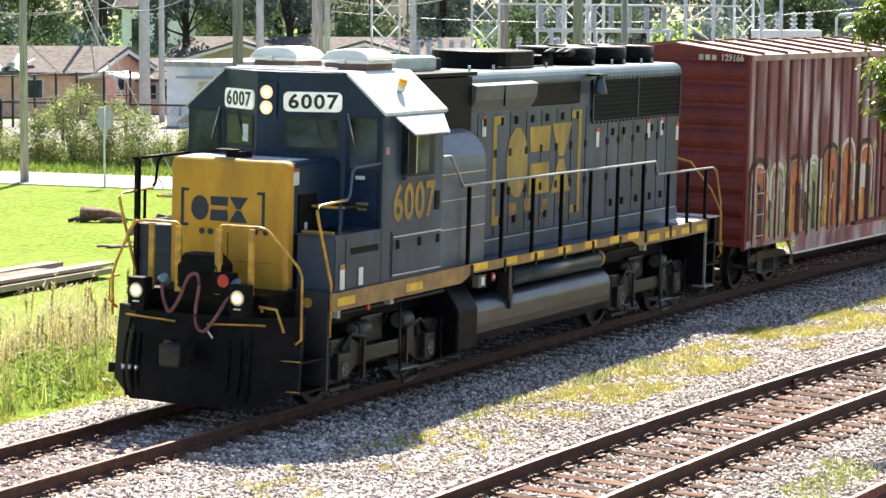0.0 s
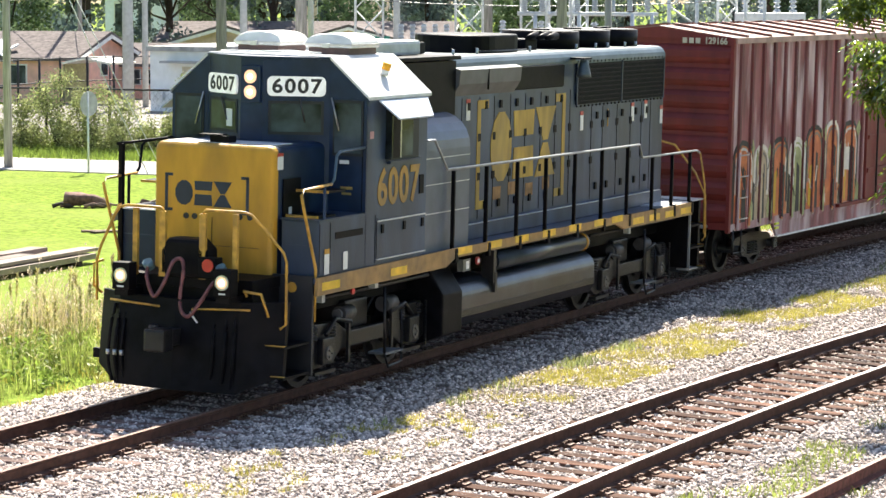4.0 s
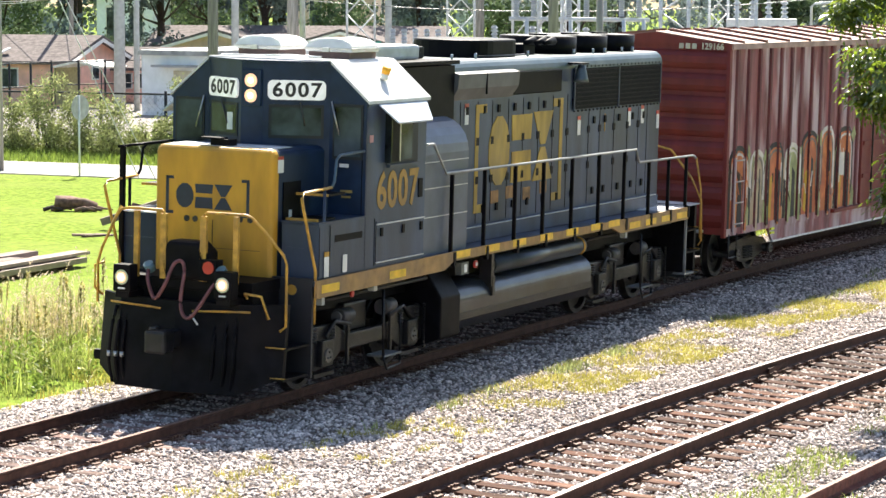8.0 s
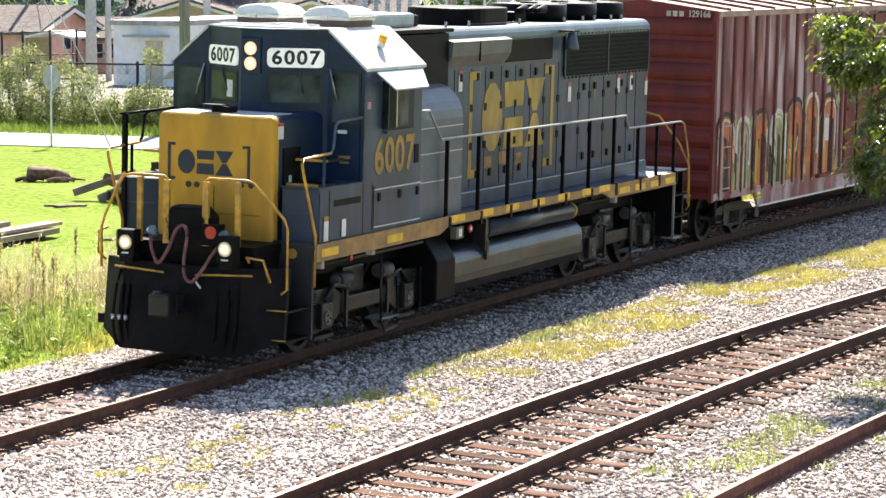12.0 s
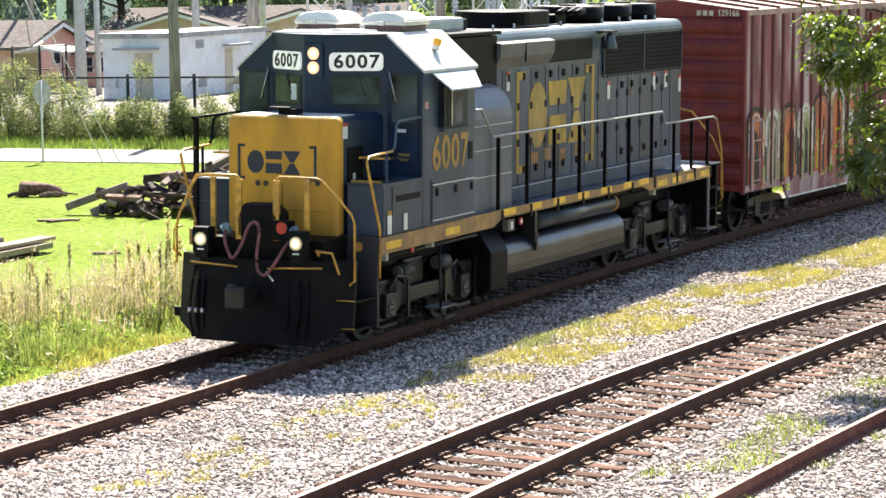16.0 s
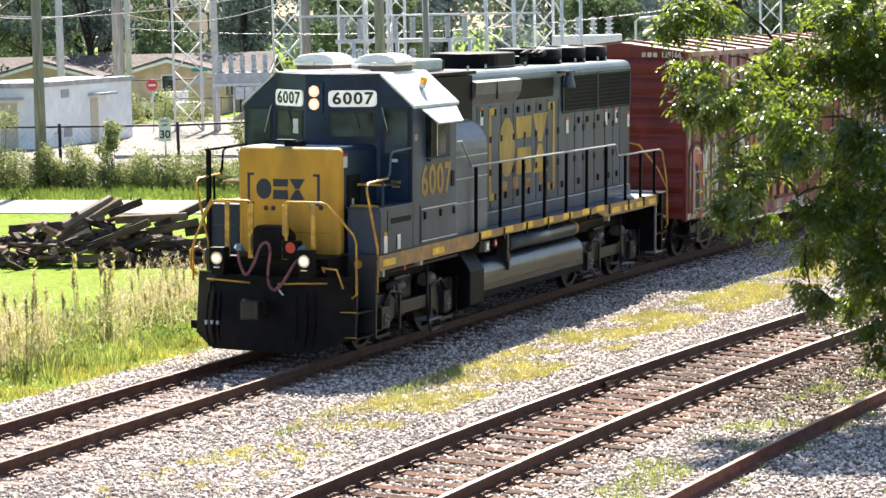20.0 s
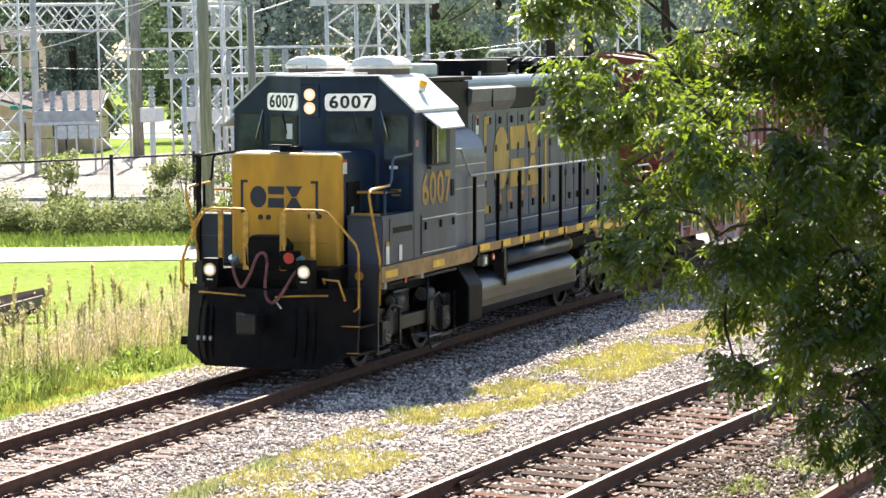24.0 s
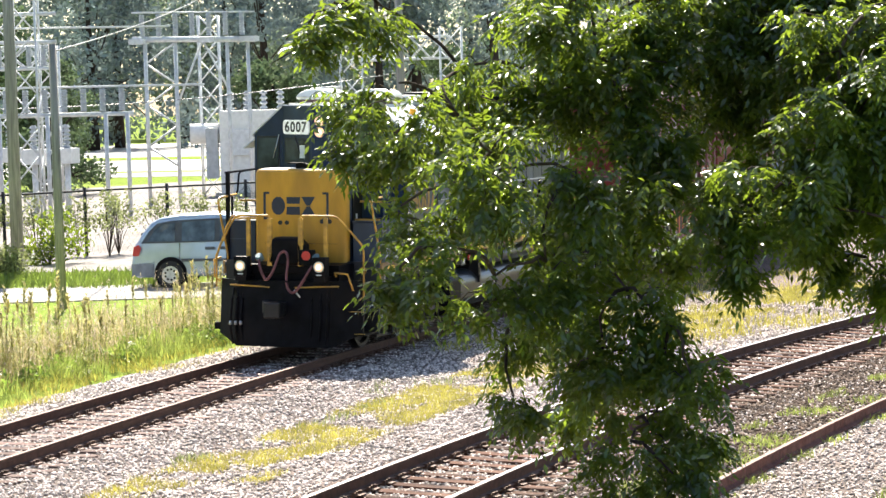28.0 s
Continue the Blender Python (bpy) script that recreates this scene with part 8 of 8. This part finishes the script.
sl_bm = bmesh.new()
box(sl_bm, -0.115, 0.115, -1.30, 1.30, -0.18, 0.0, 0.012)
sleeper_me = mesh_of("sleeper", sl_bm, TIE)
pale_sleeper = sleeper_me.copy()
pale_sleeper.materials.clear()
pale_sleeper.materials.append(TIEPALE)
pl_bm = bmesh.new()
box(pl_bm, -0.09, 0.09, -0.16, 0.16, 0.0, 0.018)
for u, v in ((-0.05, 0.085), (0.05, -0.085), (0.05, 0.085), (-0.05, -0.085), (0.0, 0.135)):
    box(pl_bm, u - 0.011, u + 0.011, v - 0.011, v + 0.011, 0.018, 0.05)
    box(pl_bm, u - 0.02, u + 0.02, v - 0.022, v + 0.014, 0.045, 0.06)
for u in (-0.115, 0.115):
    box(pl_bm, u - 0.018, u + 0.018, -0.10, 0.10, -0.01, 0.05)
plate_me = mesh_of("tie_plate", pl_bm, mat("plate_rust", (0.11, 0.06, 0.042), 0.7, 0.3, 0.3, 15, 0.3, 60, rand=0.2))


def make_track(name, label, fn, cant, x0, x1, shiny, seed):
    tk = thing(name, label, "railway track", kind="structure")
    for s in (-1, 1):
        make_rail(fn, s * 0.755, s * 0.755 * cant, "rail", tk, -34, 150, shiny)
    r = random.Random(seed)
    x = x0
    while x < x1:
        h = (fn(x + 0.5) - fn(x - 0.5))
        y = fn(x)
        jit = r.uniform(-0.03, 0.03)
        ob = new("sleeper", sleeper_me if shiny else pale_sleeper)
        ob.parent = tk
        ob.matrix_basis = Matrix.Translation((x + jit, y + r.uniform(-0.05, 0.05), -0.19 + r.uniform(-0.008, 0.002))) @ Matrix.Rotation(h + r.uniform(-0.015, 0.015), 4, "Z") @ Matrix.Rotation(cant, 4, "X")
        for s in (-1, 1):
            pob = new("tie_plate", plate_me)
            pob.parent = tk
            pob.matrix_basis = Matrix.Translation((x + jit, y + s * 0.755, -0.188 + s * 0.755 * cant)) @ Matrix.Rotation(h, 4, "Z") @ Matrix.Rotation(cant, 4, "X")
        x += 0.505
    return tk


make_track("track_far", "dark rusty rails on weathered wooden sleepers", line_a, CANT_A, -13, 52, False, 1)
make_track("track_near", "sunlit rails on reddish brown wooden sleepers", line_b, CANT_B, -13, 58, True, 2)
tk3 = thing("track_siding", "single disused rusty rail in the gravel", "railway track", kind="structure")
make_rail(line_c, 0.0, -0.09, "rail", tk3, -34, 120, False, OLDRAIL)
for x in (7.5, 24.0):
    part("joint_bar", B(x - 0.45, x + 0.45, line_b(x) + 0.755 - 0.05, line_b(x) + 0.755 - 0.02, -0.13 , -0.03), RAILTOP, tk3)


# ---- what moves ----
def motions():
    LOCO = [(0.0, 0.0), (4.5, 0.0), (6.5, 0.12), (8.0, 0.267), (9.5, 0.50), (11.0, 0.813), (12.5, 1.265), (14.5, 2.267), (16.0, 3.43), (17.0, 4.366), (18.5, 6.167), (20.0, 8.402),
            (20.5, 9.241), (21.5, 11.10), (22.5, 13.118), (23.5, 15.254), (25.0, 18.737), (26.5, 22.588), (27.0, 23.969), (28.0, 26.847)]
    walk(loco, [(t, on_track(s)) for t, s in LOCO])
    walk(boxcar, [(t, on_track(s + 17.88, 2.3, CAR_LEN - 2.3)) for t, s in LOCO])
    # wheels turn as the train rolls: dense rows, so that no step passes a quarter turn
    dense = []
    for (ta, sa), (tb, sb) in zip(LOCO, LOCO[1:]):
        n = max(1, math.ceil((sb - sa) / 0.55))
        dense += [(ta + (tb - ta) * k / n, sa + (sb - sa) * k / n) for k in range(n)]
    dense.append(LOCO[-1])
    for group in (WHEELS, CARWHEELS):
        for ob, r, x in group:
            walk(ob, [(t, Matrix.Translation((x, 0, r)) @ Matrix.Rotation(s / r, 4, "Y")) for t, s in dense])


motions()
